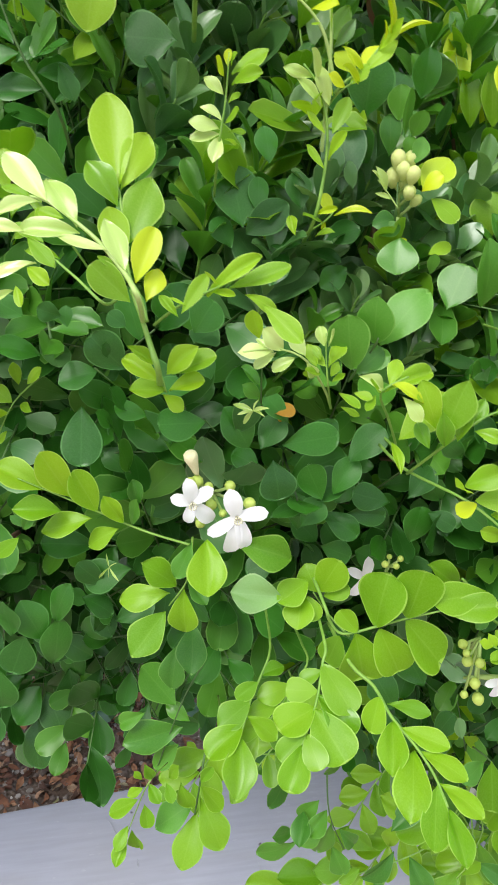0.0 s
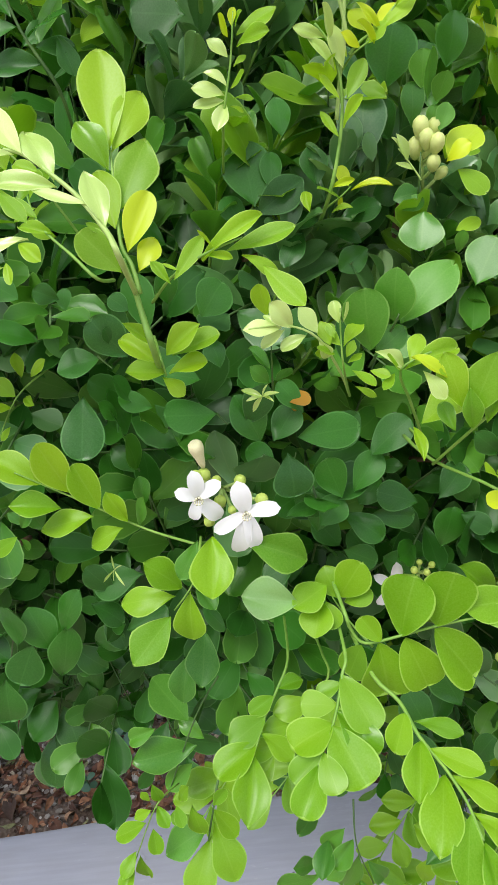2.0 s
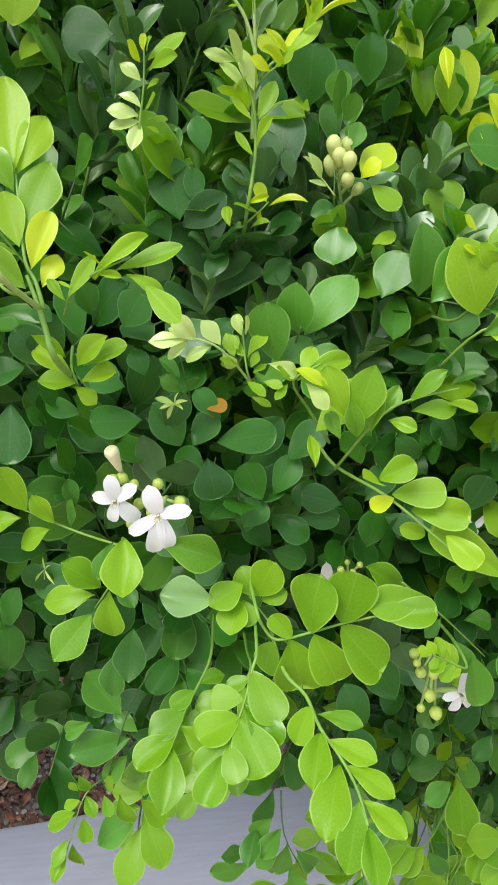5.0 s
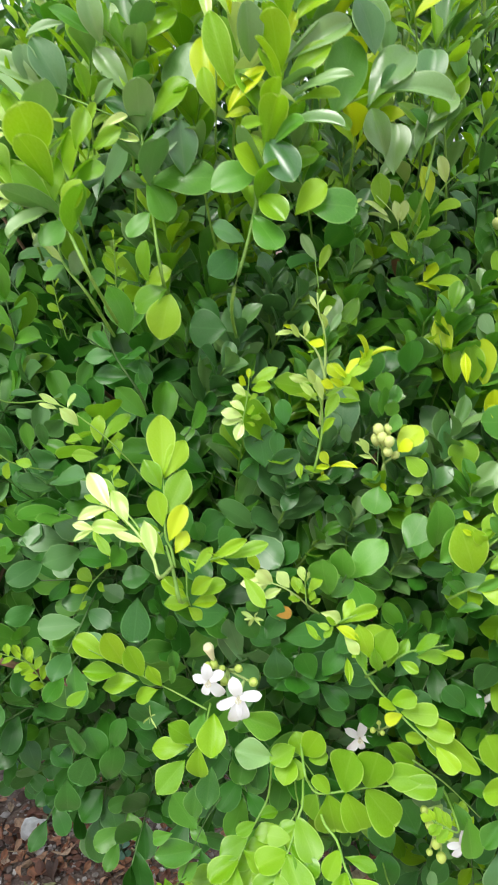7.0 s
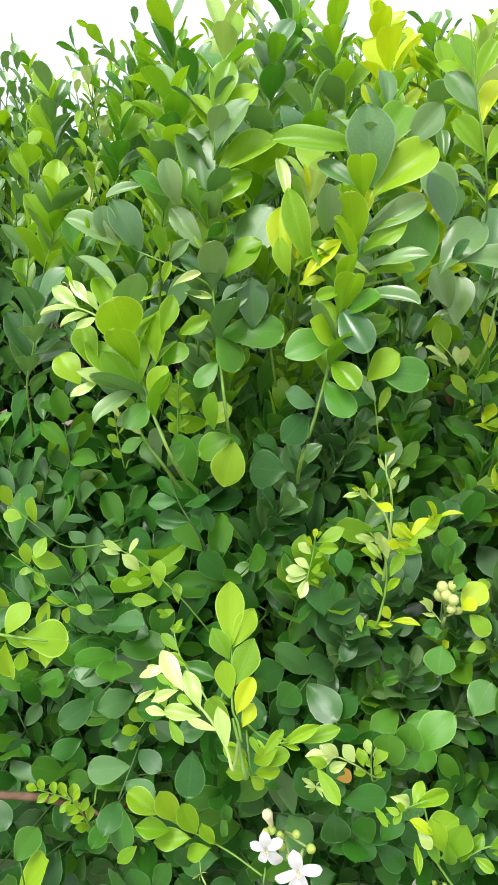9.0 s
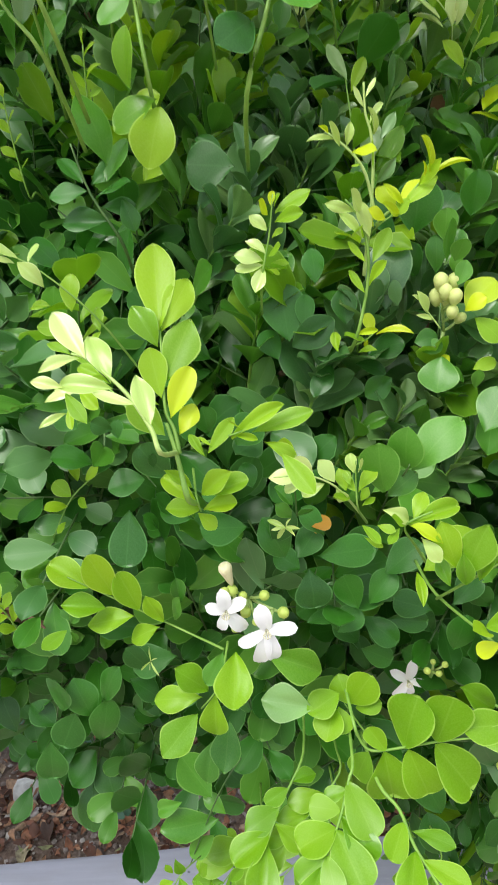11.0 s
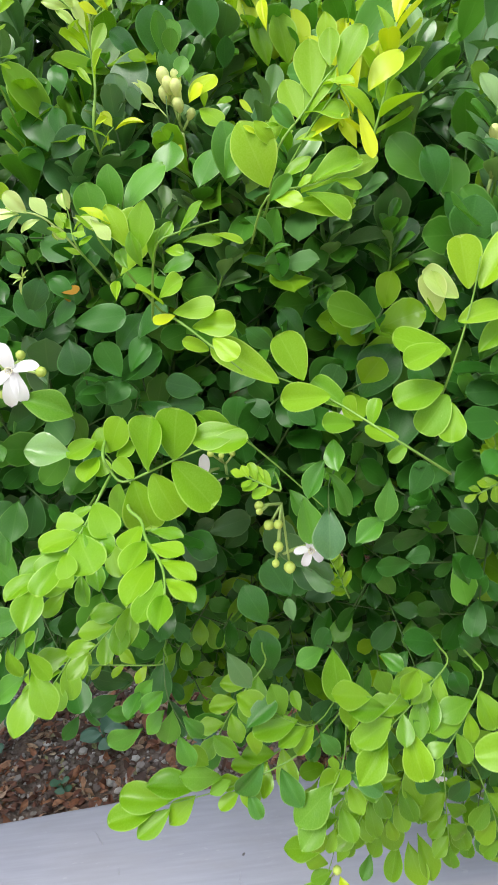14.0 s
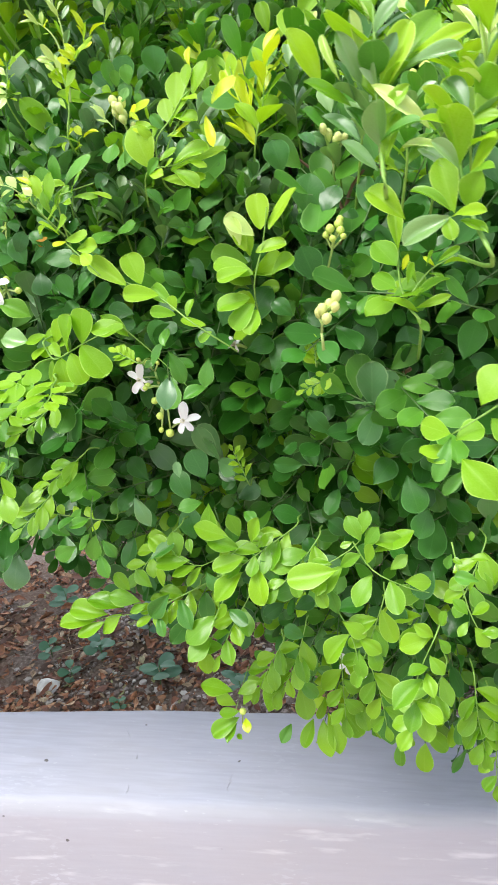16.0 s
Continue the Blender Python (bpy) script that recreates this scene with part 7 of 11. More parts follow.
leaf(s, (0.5173, 0.3858, 0.7550), (0.5448, 0.3731, 0.7607), 0.48, "sheen", "spoon", (-0.20, -0.67, 0.76))
leaf(s, (0.5070, 0.3809, 0.7258), (0.4949, 0.3903, 0.7447), 0.63, "mid", "spoon", (0.04, -0.55, 0.83))
leaf(s, (0.5078, 0.3758, 0.7126), (0.4920, 0.3762, 0.7275), 0.75, "sheen", "spoon", (-0.04, -0.73, 0.84))
leaf(s, (0.5106, 0.3781, 0.7150), (0.5172, 0.3835, 0.7384), 0.75, "fresh", "spoon", (0.06, -0.47, 0.41))
leaf(s, (0.5195, 0.3734, 0.6895), (0.5029, 0.3810, 0.7055), 0.93, "bright", "spoon", (0.04, -0.69, 0.41))
leaf(s, (0.5075, 0.3920, 0.7745), (0.5189, 0.3879, 0.7875), 0.90, "sheen", "spoon", (0.09, -0.64, 0.74))
leaf(s, (0.5064, 0.3938, 0.7799), (0.4998, 0.3920, 0.7922), 0.42, "pale", "spoon", (0.20, -0.48, 0.49))
leaf(s, (0.5092, 0.3806, 0.7360), (0.5220, 0.3751, 0.7480), 0.75, "fresh", "spoon", (0.26, -0.91, 0.72))
leaf(s, (0.5087, 0.3836, 0.7488), (0.5021, 0.3832, 0.7665), 0.68, "sheen", "spoon", (-0.24, -0.93, 0.39))
leaf(s, (0.5082, 0.3937, 0.7801), (0.4950, 0.4015, 0.8009), 0.75, "fresh", "spoon", (0.07, -0.99, 0.75))
leaf(s, (0.5089, 0.3788, 0.7259), (0.5263, 0.3680, 0.7321), 0.75, "mid", "spoon", (0.18, -0.62, 0.85))
leaf(s, (0.5090, 0.3848, 0.7563), (0.5177, 0.3802, 0.7707), 0.75, "grey", "spoon", (0.28, -0.99, 0.36))
clothe(s, 14, 0.026, "fresh")
s = stalk("green", 0.0012, (0.5576, 0.5189, 0.6650), (0.5576, 0.3589, 0.6650), (0.5498, 0.3638, 0.6869), (0.5447, 0.3688, 0.7085), (0.5469, 0.3721, 0.7231), (0.5542, 0.3752, 0.7369), (0.5584, 0.3795, 0.7558), (0.5599, 0.3860, 0.7843))
leaf(s, (0.5592, 0.3763, 0.7430), (0.5567, 0.3857, 0.7762), 0.45, "pale", "spoon", (-0.08, -0.77, 0.71))
leaf(s, (0.5546, 0.3784, 0.7647), (0.5441, 0.3867, 0.7806), 0.42, "pale", "spoon", (-0.06, -0.72, 0.53))
leaf(s, (0.5533, 0.3779, 0.7510), (0.5470, 0.3719, 0.7558), 0.50, "pale", "spoon", (-0.08, -0.64, 0.60))
leaf(s, (0.5555, 0.3726, 0.7428), (0.5447, 0.3589, 0.7491), 0.42, "pale", "spoon", (-0.26, -0.59, 0.73))
leaf(s, (0.5490, 0.3731, 0.7332), (0.5407, 0.3807, 0.7495), 0.90, "sheen", "spoon", (-0.01, -0.84, 0.74))
leaf(s, (0.5546, 0.3690, 0.7261), (0.5601, 0.3708, 0.7439), 1.10, "bright", "spoon", (-0.13, -0.75, 0.72))
leaf(s, (0.5474, 0.3697, 0.7270), (0.5281, 0.3641, 0.7316), 0.57, "bright", "spoon", (-0.12, -0.85, 0.81))
leaf(s, (0.5386, 0.3689, 0.7184), (0.5202, 0.3753, 0.7229), 0.48, "pale", "spoon", (-0.05, -0.91, 0.70))
leaf(s, (0.5416, 0.3642, 0.6897), (0.5356, 0.3700, 0.7138), 0.90, "bright", "spoon", (-0.24, -0.76, 0.89))
leaf(s, (0.5402, 0.3626, 0.6910), (0.5236, 0.3628, 0.7023), 0.63, "fresh", "spoon", (0.26, -0.99, 0.51))
leaf(s, (0.5401, 0.3609, 0.6885), (0.5179, 0.3652, 0.6793), 0.90, "sheen", "spoon", (0.16, -0.83, 0.31))
leaf(s, (0.5378, 0.3633, 0.6888), (0.5401, 0.3570, 0.6786), 1.10, "bright", "spoon", (-0.07, -0.74, 0.33))
leaf(s, (0.5466, 0.3640, 0.6916), (0.5505, 0.3512, 0.7046), 1.10, "fresh", "spoon", (-0.03, -0.77, 0.35))
leaf(s, (0.5403, 0.3631, 0.6885), (0.5524, 0.3479, 0.6896), 0.57, "bright", "spoon", (0.11, -0.75, 0.33))
leaf(s, (0.5439, 0.3621, 0.6862), (0.5538, 0.3496, 0.6812), 0.60, "fresh", "spoon", (-0.04, -0.69, 0.84))
leaf(s, (0.5462, 0.3704, 0.7272), (0.5607, 0.3628, 0.7295), 0.90, "fresh", "spoon", (-0.28, -1.04, 0.76))
leaf(s, (0.5473, 0.3691, 0.7174), (0.5574, 0.3562, 0.7204), 0.90, "bright", "spoon", (0.20, -0.50, 0.53))
leaf(s, (0.5443, 0.3646, 0.7082), (0.5328, 0.3566, 0.7205), 0.75, "sheen", "spoon", (0.24, -0.96, 0.77))
leaf(s, (0.5451, 0.3659, 0.7034), (0.5558, 0.3512, 0.7081), 0.90, "fresh", "spoon", (0.30, -0.92, 0.55))
leaf(s, (0.5574, 0.3778, 0.7532), (0.5662, 0.3763, 0.7652), 0.75, "sheen", "spoon", (-0.13, -0.65, 0.37))
leaf(s, (0.5588, 0.3809, 0.7652), (0.5677, 0.3791, 0.7746), 0.50, "pale", "spoon", (-0.26, -0.82, 0.84))
clothe(s, 14, 0.026, "bright")
s = stalk("green", 0.0010, (0.5298, 0.5081, 0.5977), (0.5298, 0.4581, 0.6277), (0.5234, 0.4619, 0.6381), (0.5181, 0.4675, 0.6536), (0.5180, 0.4761, 0.6773))
leaf(s, (0.5178, 0.4709, 0.6733), (0.5161, 0.4822, 0.7002), 0.55, "bright", "oval", (-0.29, -0.55, 0.88))
leaf(s, (0.5164, 0.4685, 0.6633), (0.5034, 0.4767, 0.6786), 1.15, "lime", "round", (-0.16, -0.50, 0.86))
leaf(s, (0.5166, 0.4659, 0.6497), (0.5027, 0.4708, 0.6581), 1.15, "lime", "round", (-0.04, -0.89, 0.75))
leaf(s, (0.5283, 0.4594, 0.6356), (0.5081, 0.4541, 0.6451), 0.50, "lime", "oval", (-0.21, -0.74, 0.88))
leaf(s, (0.5251, 0.4605, 0.6426), (0.5468, 0.4686, 0.6553), 0.55, "lime", "oval", (-0.23, -0.66, 0.52))
leaf(s, (0.5267, 0.4600, 0.6373), (0.5475, 0.4588, 0.6434), 0.50, "lime", "oval", (0.05, -0.47, 0.44))
leaf(s, (0.5282, 0.4646, 0.6523), (0.5233, 0.4699, 0.6657), 0.50, "fresh", "oval", (0.03, -0.61, 0.38))
leaf(s, (0.5228, 0.4648, 0.6517), (0.5264, 0.4620, 0.6647), 0.60, "lime", "oval", (-0.30, -0.59, 0.55))
leaf(s, (0.5197, 0.4678, 0.6603), (0.5233, 0.4653, 0.6696), 0.60, "yellow", "oval", (0.18, -1.02, 0.60))
leaf(s, (0.5266, 0.4598, 0.6329), (0.5346, 0.4549, 0.6243), 0.70, "fresh", "oval", (-0.09, -1.04, 0.48))
s = stalk("green", 0.0006, (0.5234, 0.4570, 0.6454), (0.5357, 0.4620, 0.6593), (0.5509, 0.4648, 0.6669))
leaf(s, (0.5407, 0.4619, 0.6642), (0.5529, 0.4580, 0.6718), 0.50, "lime", "oval", (0.25, -0.83, 0.62))
leaf(s, (0.5439, 0.4604, 0.6633), (0.5567, 0.4493, 0.6646), 0.42, "lime", "oval", (0.27, -0.46, 0.48))
leaf(s, (0.5341, 0.4623, 0.6621), (0.5377, 0.4540, 0.6709), 0.55, "fresh", "oval", (-0.25, -0.78, 0.74))
leaf(s, (0.5355, 0.4592, 0.6578), (0.5435, 0.4566, 0.6556), 0.50, "lime", "oval", (0.25, -0.87, 0.63))
leaf(s, (0.5388, 0.4594, 0.6618), (0.5326, 0.4642, 0.6678), 0.50, "yellow", "oval", (-0.09, -0.75, 0.64))
s = stalk("green", 0.0007, (0.5802, 0.4168, 0.5998), (0.5780, 0.3863, 0.6027), (0.5580, 0.3457, 0.6015), (0.5376, 0.3450, 0.5888))
leaf(s, (0.5372, 0.3450, 0.5889), (0.5239, 0.3445, 0.5944), 1.31, "lime", "round")
leaf(s, (0.5359, 0.3448, 0.5830), (0.5266, 0.3400, 0.5777), 1.50, "lime", "round")
leaf(s, (0.5346, 0.3446, 0.5805), (0.5231, 0.3386, 0.5828), 1.13, "lime", "round")
leaf(s, (0.5393, 0.3450, 0.5861), (0.5513, 0.3454, 0.5926), 1.49, "lime", "round")
leaf(s, (0.5419, 0.3445, 0.5769), (0.5562, 0.3304, 0.5624), 1.14, "lime", "oval")
leaf(s, (0.5558, 0.3454, 0.5958), (0.5636, 0.3398, 0.5854), 1.24, "lime", "round")
leaf(s, (0.5509, 0.3456, 0.6024), (0.5621, 0.3501, 0.6191), 1.49, "lime", "round")
leaf(s, (0.5374, 0.3447, 0.5881), (0.5297, 0.3349, 0.5700), 0.58, "mid", "round")
leaf(s, (0.5449, 0.3448, 0.5712), (0.5333, 0.3399, 0.5610), 0.60, "mid", "round")
s = stalk("green", 0.0006, (0.4860, 0.5025, 0.4889), (0.4843, 0.4703, 0.4761), (0.4530, 0.4692, 0.4547))
leaf(s, (0.4688, 0.4618, 0.4582), (0.4336, 0.4631, 0.4498), 0.88, "fresh", "oval")
leaf(s, (0.4650, 0.4697, 0.4589), (0.4489, 0.4730, 0.4573), 0.92, "fresh", "oval")
leaf(s, (0.4588, 0.4690, 0.4520), (0.4540, 0.4568, 0.4412), 0.98, "fresh", "oval")
leaf(s, (0.4729, 0.4696, 0.4582), (0.4531, 0.4643, 0.4378), 0.83, "fresh", "oval")
leaf(s, (0.4801, 0.4702, 0.4761), (0.4716, 0.4688, 0.4731), 0.99, "fresh", "oval")
leaf(s, (0.4699, 0.4695, 0.4571), (0.4841, 0.4641, 0.4691), 0.82, "fresh", "oval")
leaf(s, (0.4524, 0.4687, 0.4408), (0.4594, 0.4605, 0.4299), 1.06, "fresh", "oval")
s = stalk("green", 0.0006, (0.4790, 0.4921, 0.4663), (0.4937, 0.4594, 0.4596), (0.5163, 0.4599, 0.4464), (0.5315, 0.4603, 0.4421))
leaf(s, (0.4931, 0.4590, 0.4569), (0.4812, 0.4459, 0.4400), 1.00, "fresh", "oval")
leaf(s, (0.5051, 0.4592, 0.4525), (0.5108, 0.4439, 0.4354), 1.01, "fresh", "oval")
leaf(s, (0.5056, 0.4598, 0.4598), (0.5172, 0.4612, 0.4701), 0.94, "fresh", "oval")
leaf(s, (0.5151, 0.4601, 0.4507), (0.5331, 0.4647, 0.4484), 1.00, "fresh", "oval")
leaf(s, (0.4887, 0.4595, 0.4753), (0.4976, 0.4589, 0.4916), 0.95, "fresh", "oval")
leaf(s, (0.4950, 0.4598, 0.4730), (0.5215, 0.4671, 0.4856), 0.85, "lime", "oval")
leaf(s, (0.4866, 0.4597, 0.4817), (0.4773, 0.4642, 0.4977), 1.00, "fresh", "oval")
leaf(s, (0.4900, 0.4593, 0.4646), (0.4941, 0.4558, 0.4807), 0.89, "fresh", "oval")
leaf(s, (0.4915, 0.4597, 0.4810), (0.5141, 0.4633, 0.4792), 0.85, "fresh", "oval")
leaf(s, (0.4871, 0.4596, 0.4859), (0.4911, 0.4631, 0.5022), 0.98, "fresh", "oval")
s = stalk("green", 0.0006, (0.4526, 0.5009, 0.4240), (0.4746, 0.4713, 0.4029), (0.4812, 0.4711, 0.3647))
leaf(s, (0.4740, 0.4712, 0.4021), (0.4551, 0.4674, 0.3796), 0.98, "fresh", "oval")
leaf(s, (0.4812, 0.4713, 0.3979), (0.4965, 0.4694, 0.3875), 1.03, "fresh", "oval")
leaf(s, (0.4803, 0.4711, 0.3881), (0.4812, 0.4653, 0.3674), 1.01, "fresh", "oval")
leaf(s, (0.4669, 0.4712, 0.4176), (0.4610, 0.4713, 0.4371), 0.91, "mid", "oval")
leaf(s, (0.4694, 0.4712, 0.4119), (0.4865, 0.4705, 0.4008), 0.91, "fresh", "oval")
leaf(s, (0.4609, 0.5011, 0.4045), (0.4832, 0.5067, 0.4059), 1.10, "dark", "oval")
s = stalk("green", 0.0006, (0.5436, 0.4735, 0.4215), (0.5341, 0.4511, 0.4123), (0.5219, 0.4504, 0.3807), (0.5130, 0.4497, 0.3382))
leaf(s, (0.5315, 0.4510, 0.4121), (0.5101, 0.4513, 0.4037), 1.01, "lime", "oval")
leaf(s, (0.5337, 0.4511, 0.4127), (0.5210, 0.4500, 0.4224), 1.00, "fresh", "oval")
leaf(s, (0.5363, 0.4511, 0.4120), (0.5441, 0.4497, 0.4018), 1.03, "fresh", "oval")
leaf(s, (0.5304, 0.4506, 0.3986), (0.5395, 0.4445, 0.3878), 1.12, "fresh", "oval")
leaf(s, (0.5295, 0.4504, 0.3900), (0.5160, 0.4413, 0.3899), 1.05, "fresh", "oval")
leaf(s, (0.5280, 0.4501, 0.3850), (0.5319, 0.4366, 0.3755), 0.99, "fresh", "oval")
leaf(s, (0.5252, 0.4500, 0.3803), (0.5047, 0.4350, 0.3669), 0.97, "fresh", "oval")
leaf(s, (0.5213, 0.4498, 0.3617), (0.5154, 0.4363, 0.3459), 1.06, "fresh", "oval")
leaf(s, (0.5201, 0.4498, 0.3619), (0.5373, 0.4389, 0.3532), 1.00, "lime", "oval")
leaf(s, (0.5382, 0.4513, 0.4214), (0.5415, 0.4519, 0.4323), 0.92, "fresh", "oval")
s = stalk("green", 0.0006, (0.5481, 0.4742, 0.4740), (0.5570, 0.4540, 0.4330), (0.5704, 0.4441, 0.4090))
leaf(s, (0.5523, 0.4443, 0.4716), (0.5465, 0.4459, 0.4744), 1.10, "fresh", "oval")
leaf(s, (0.5579, 0.4446, 0.4877), (0.5579, 0.4448, 0.4943), 0.88, "fresh", "oval")
leaf(s, (0.5565, 0.4443, 0.4756), (0.5681, 0.4419, 0.4768), 1.04, "fresh", "oval")
leaf(s, (0.5556, 0.4441, 0.4348), (0.5466, 0.4463, 0.4442), 1.04, "fresh", "oval")
leaf(s, (0.5581, 0.4439, 0.4348), (0.5683, 0.4413, 0.4435), 1.03, "fresh", "oval")
leaf(s, (0.5556, 0.4437, 0.4300), (0.5488, 0.4380, 0.4225), 1.02, "fresh", "oval")
leaf(s, (0.5598, 0.4439, 0.4256), (0.5687, 0.4415, 0.4127), 1.15, "fresh", "oval")
leaf(s, (0.5635, 0.4439, 0.4218), (0.5753, 0.4412, 0.4238), 1.11, "fresh", "oval")
leaf(s, (0.5561, 0.4439, 0.4515), (0.5586, 0.4395, 0.4608), 0.76, "fresh", "oval")
leaf(s, (0.5454, 0.4441, 0.4794), (0.5422, 0.4445, 0.4688), 0.91, "mid", "oval")
leaf(s, (0.5626, 0.4445, 0.4593), (0.5477, 0.4461, 0.4620), 0.99, "mid", "oval")
s = stalk("green", 0.0006, (0.3962, 0.6145, 0.3167), (0.4050, 0.6052, 0.2725), (0.4230, 0.6064, 0.2141))
leaf(s, (0.3988, 0.6044, 0.2714), (0.3795, 0.5884, 0.2411), 1.03, "lime", "oval")
leaf(s, (0.3938, 0.6043, 0.2782), (0.3750, 0.5938, 0.2630), 1.02, "fresh", "oval")
leaf(s, (0.4107, 0.6053, 0.2657), (0.4293, 0.5994, 0.2516), 0.99, "mid", "oval")
leaf(s, (0.4126, 0.6052, 0.2587), (0.4188, 0.5944, 0.2287), 1.04, "fresh", "oval")
leaf(s, (0.4232, 0.6058, 0.2200), (0.4137, 0.5905, 0.1979), 0.89, "lime", "oval")
leaf(s, (0.4322, 0.6060, 0.2200), (0.4392, 0.5855, 0.1925), 0.89, "fresh", "oval")
leaf(s, (0.4411, 0.6064, 0.2266), (0.4498, 0.5880, 0.1947), 0.84, "fresh", "oval")
leaf(s, (0.4480, 0.6069, 0.2398), (0.4700, 0.5995, 0.2082), 0.88, "lime", "oval")
leaf(s, (0.3833, 0.6039, 0.2855), (0.3711, 0.5989, 0.2991), 0.90, "mid", "oval")
leaf(s, (0.3972, 0.6044, 0.3036), (0.4160, 0.5984, 0.2922), 0.97, "mid", "oval")
leaf(s, (0.4284, 0.6059, 0.2789), (0.4475, 0.5993, 0.2786), 0.93, "mid", "oval")
leaf(s, (0.4696, 0.6076, 0.2405), (0.4781, 0.5933, 0.2192), 1.00, "fresh", "oval")
leaf(s, (0.3999, 0.6050, 0.2132), (0.3910, 0.5920, 0.2003), 0.95, "mid", "oval")
leaf(s, (0.4965, 0.6087, 0.2404), (0.4995, 0.5923, 0.2046), 1.00, "mid", "oval")
leaf(s, (0.4892, 0.6091, 0.2097), (0.4809, 0.6055, 0.2285), 0.84, "mid", "oval")
leaf(s, (0.4977, 0.6085, 0.2661), (0.5011, 0.5900, 0.2427), 1.00, "mid", "oval")
s = stalk("green", 0.0005, (0.3681, 0.5772, 0.2985), (0.3636, 0.5519, 0.2853), (0.3519, 0.5512, 0.2479))
leaf(s, (0.3592, 0.5514, 0.2735), (0.3434, 0.5460, 0.2872), 0.97, "fresh", "oval")
leaf(s, (0.3613, 0.5514, 0.2670), (0.3447, 0.5439, 0.2693), 0.96, "fresh", "oval")
leaf(s, (0.3604, 0.5513, 0.2603), (0.3352, 0.5432, 0.2466), 0.91, "fresh", "oval")
leaf(s, (0.3578, 0.5509, 0.2541), (0.3505, 0.5369, 0.2437), 0.95, "fresh", "oval")
leaf(s, (0.3668, 0.5513, 0.2606), (0.3710, 0.5387, 0.2551), 0.94, "yellow", "oval")
leaf(s, (0.3654, 0.5518, 0.2736), (0.3735, 0.5528, 0.2890), 0.89, "fresh", "oval")
leaf(s, (0.3575, 0.5517, 0.2886), (0.3290, 0.5494, 0.2967), 1.01, "lime", "oval")
leaf(s, (0.3616, 0.5519, 0.2856), (0.3799, 0.5562, 0.2963), 0.95, "fresh", "oval")
leaf(s, (0.3570, 0.5510, 0.2418), (0.3637, 0.5419, 0.2443), 0.71, "fresh", "oval")
b = bud_cluster((0.3607, 0.5614, 0.2467))
bud(b, (0.3607, 0.5614, 0.2467), (0.3649, 0.5506, 0.2678), 0.0034, "green")
s = stalk("green", 0.0006, (0.3769, 0.5428, 0.4182), (0.3675, 0.5125, 0.4023), (0.3489, 0.5120, 0.3657), (0.3382, 0.5117, 0.3384))
leaf(s, (0.3631, 0.5121, 0.3914), (0.3364, 0.5007, 0.3732), 1.05, "fresh", "oval")
leaf(s, (0.3562, 0.5118, 0.3706), (0.3381, 0.4962, 0.3573), 1.03, "fresh", "oval")
leaf(s, (0.3485, 0.5119, 0.3621), (0.3485, 0.5087, 0.3365), 0.98, "fresh", "oval")
leaf(s, (0.3614, 0.5123, 0.3873), (0.3719, 0.5097, 0.4021), 0.84, "lime", "oval")
leaf(s, (0.3723, 0.5123, 0.3969), (0.3900, 0.5019, 0.3900), 0.90, "mid", "oval")
leaf(s, (0.3645, 0.5124, 0.3976), (0.3618, 0.5128, 0.4106), 0.92, "fresh", "oval")
s = stalk("green", 0.0006, (0.3839, 0.5520, 0.4234), (0.3457, 0.5196, 0.4125), (0.2986, 0.5192, 0.3908), (0.2512, 0.5187, 0.3820))
leaf(s, (0.2500, 0.5185, 0.3810), (0.2199, 0.5112, 0.3821), 0.87, "lime", "oval")
leaf(s, (0.2610, 0.5189, 0.3863), (0.2280, 0.5198, 0.3924), 0.89, "fresh", "oval")
leaf(s, (0.2775, 0.5188, 0.3936), (0.2468, 0.5163, 0.4022), 0.95, "fresh", "oval")
leaf(s, (0.2937, 0.5189, 0.3992), (0.2690, 0.5131, 0.4086), 0.96, "fresh", "oval")
leaf(s, (0.2579, 0.5184, 0.3792), (0.2377, 0.5063, 0.3718), 0.94, "fresh", "oval")
leaf(s, (0.2746, 0.5189, 0.3873), (0.2564, 0.5146, 0.3707), 0.93, "fresh", "oval")
leaf(s, (0.2854, 0.5188, 0.4100), (0.2754, 0.5170, 0.4265), 0.94, "fresh", "oval")
leaf(s, (0.3057, 0.5193, 0.4127), (0.2905, 0.5243, 0.4257), 0.99, "fresh", "oval")
leaf(s, (0.2987, 0.5191, 0.3961), (0.2846, 0.5148, 0.3914), 0.96, "lime", "oval")
leaf(s, (0.3199, 0.5193, 0.4064), (0.3011, 0.5167, 0.3848), 0.95, "mid", "oval")
leaf(s, (0.3161, 0.5192, 0.4129), (0.3144, 0.5181, 0.4311), 0.90, "fresh", "oval")
leaf(s, (0.3301, 0.5191, 0.4012), (0.3401, 0.5061, 0.3819), 0.95, "mid", "oval")
leaf(s, (0.3082, 0.5191, 0.3851), (0.3143, 0.5089, 0.3730), 0.95, "mid", "oval")
s = stalk("green", 0.0005, (0.3776, 0.5417, 0.4436), (0.3535, 0.5165, 0.4345), (0.3306, 0.5161, 0.4447))
leaf(s, (0.3296, 0.5163, 0.4427), (0.3086, 0.5220, 0.4574), 0.98, "fresh", "oval")
leaf(s, (0.3349, 0.5163, 0.4428), (0.3296, 0.5204, 0.4625), 1.04, "fresh", "oval")
leaf(s, (0.3435, 0.5161, 0.4396), (0.3161, 0.5109, 0.4376), 0.94, "fresh", "oval")
leaf(s, (0.3481, 0.5161, 0.4344), (0.3301, 0.5061, 0.4305), 0.95, "fresh", "oval")
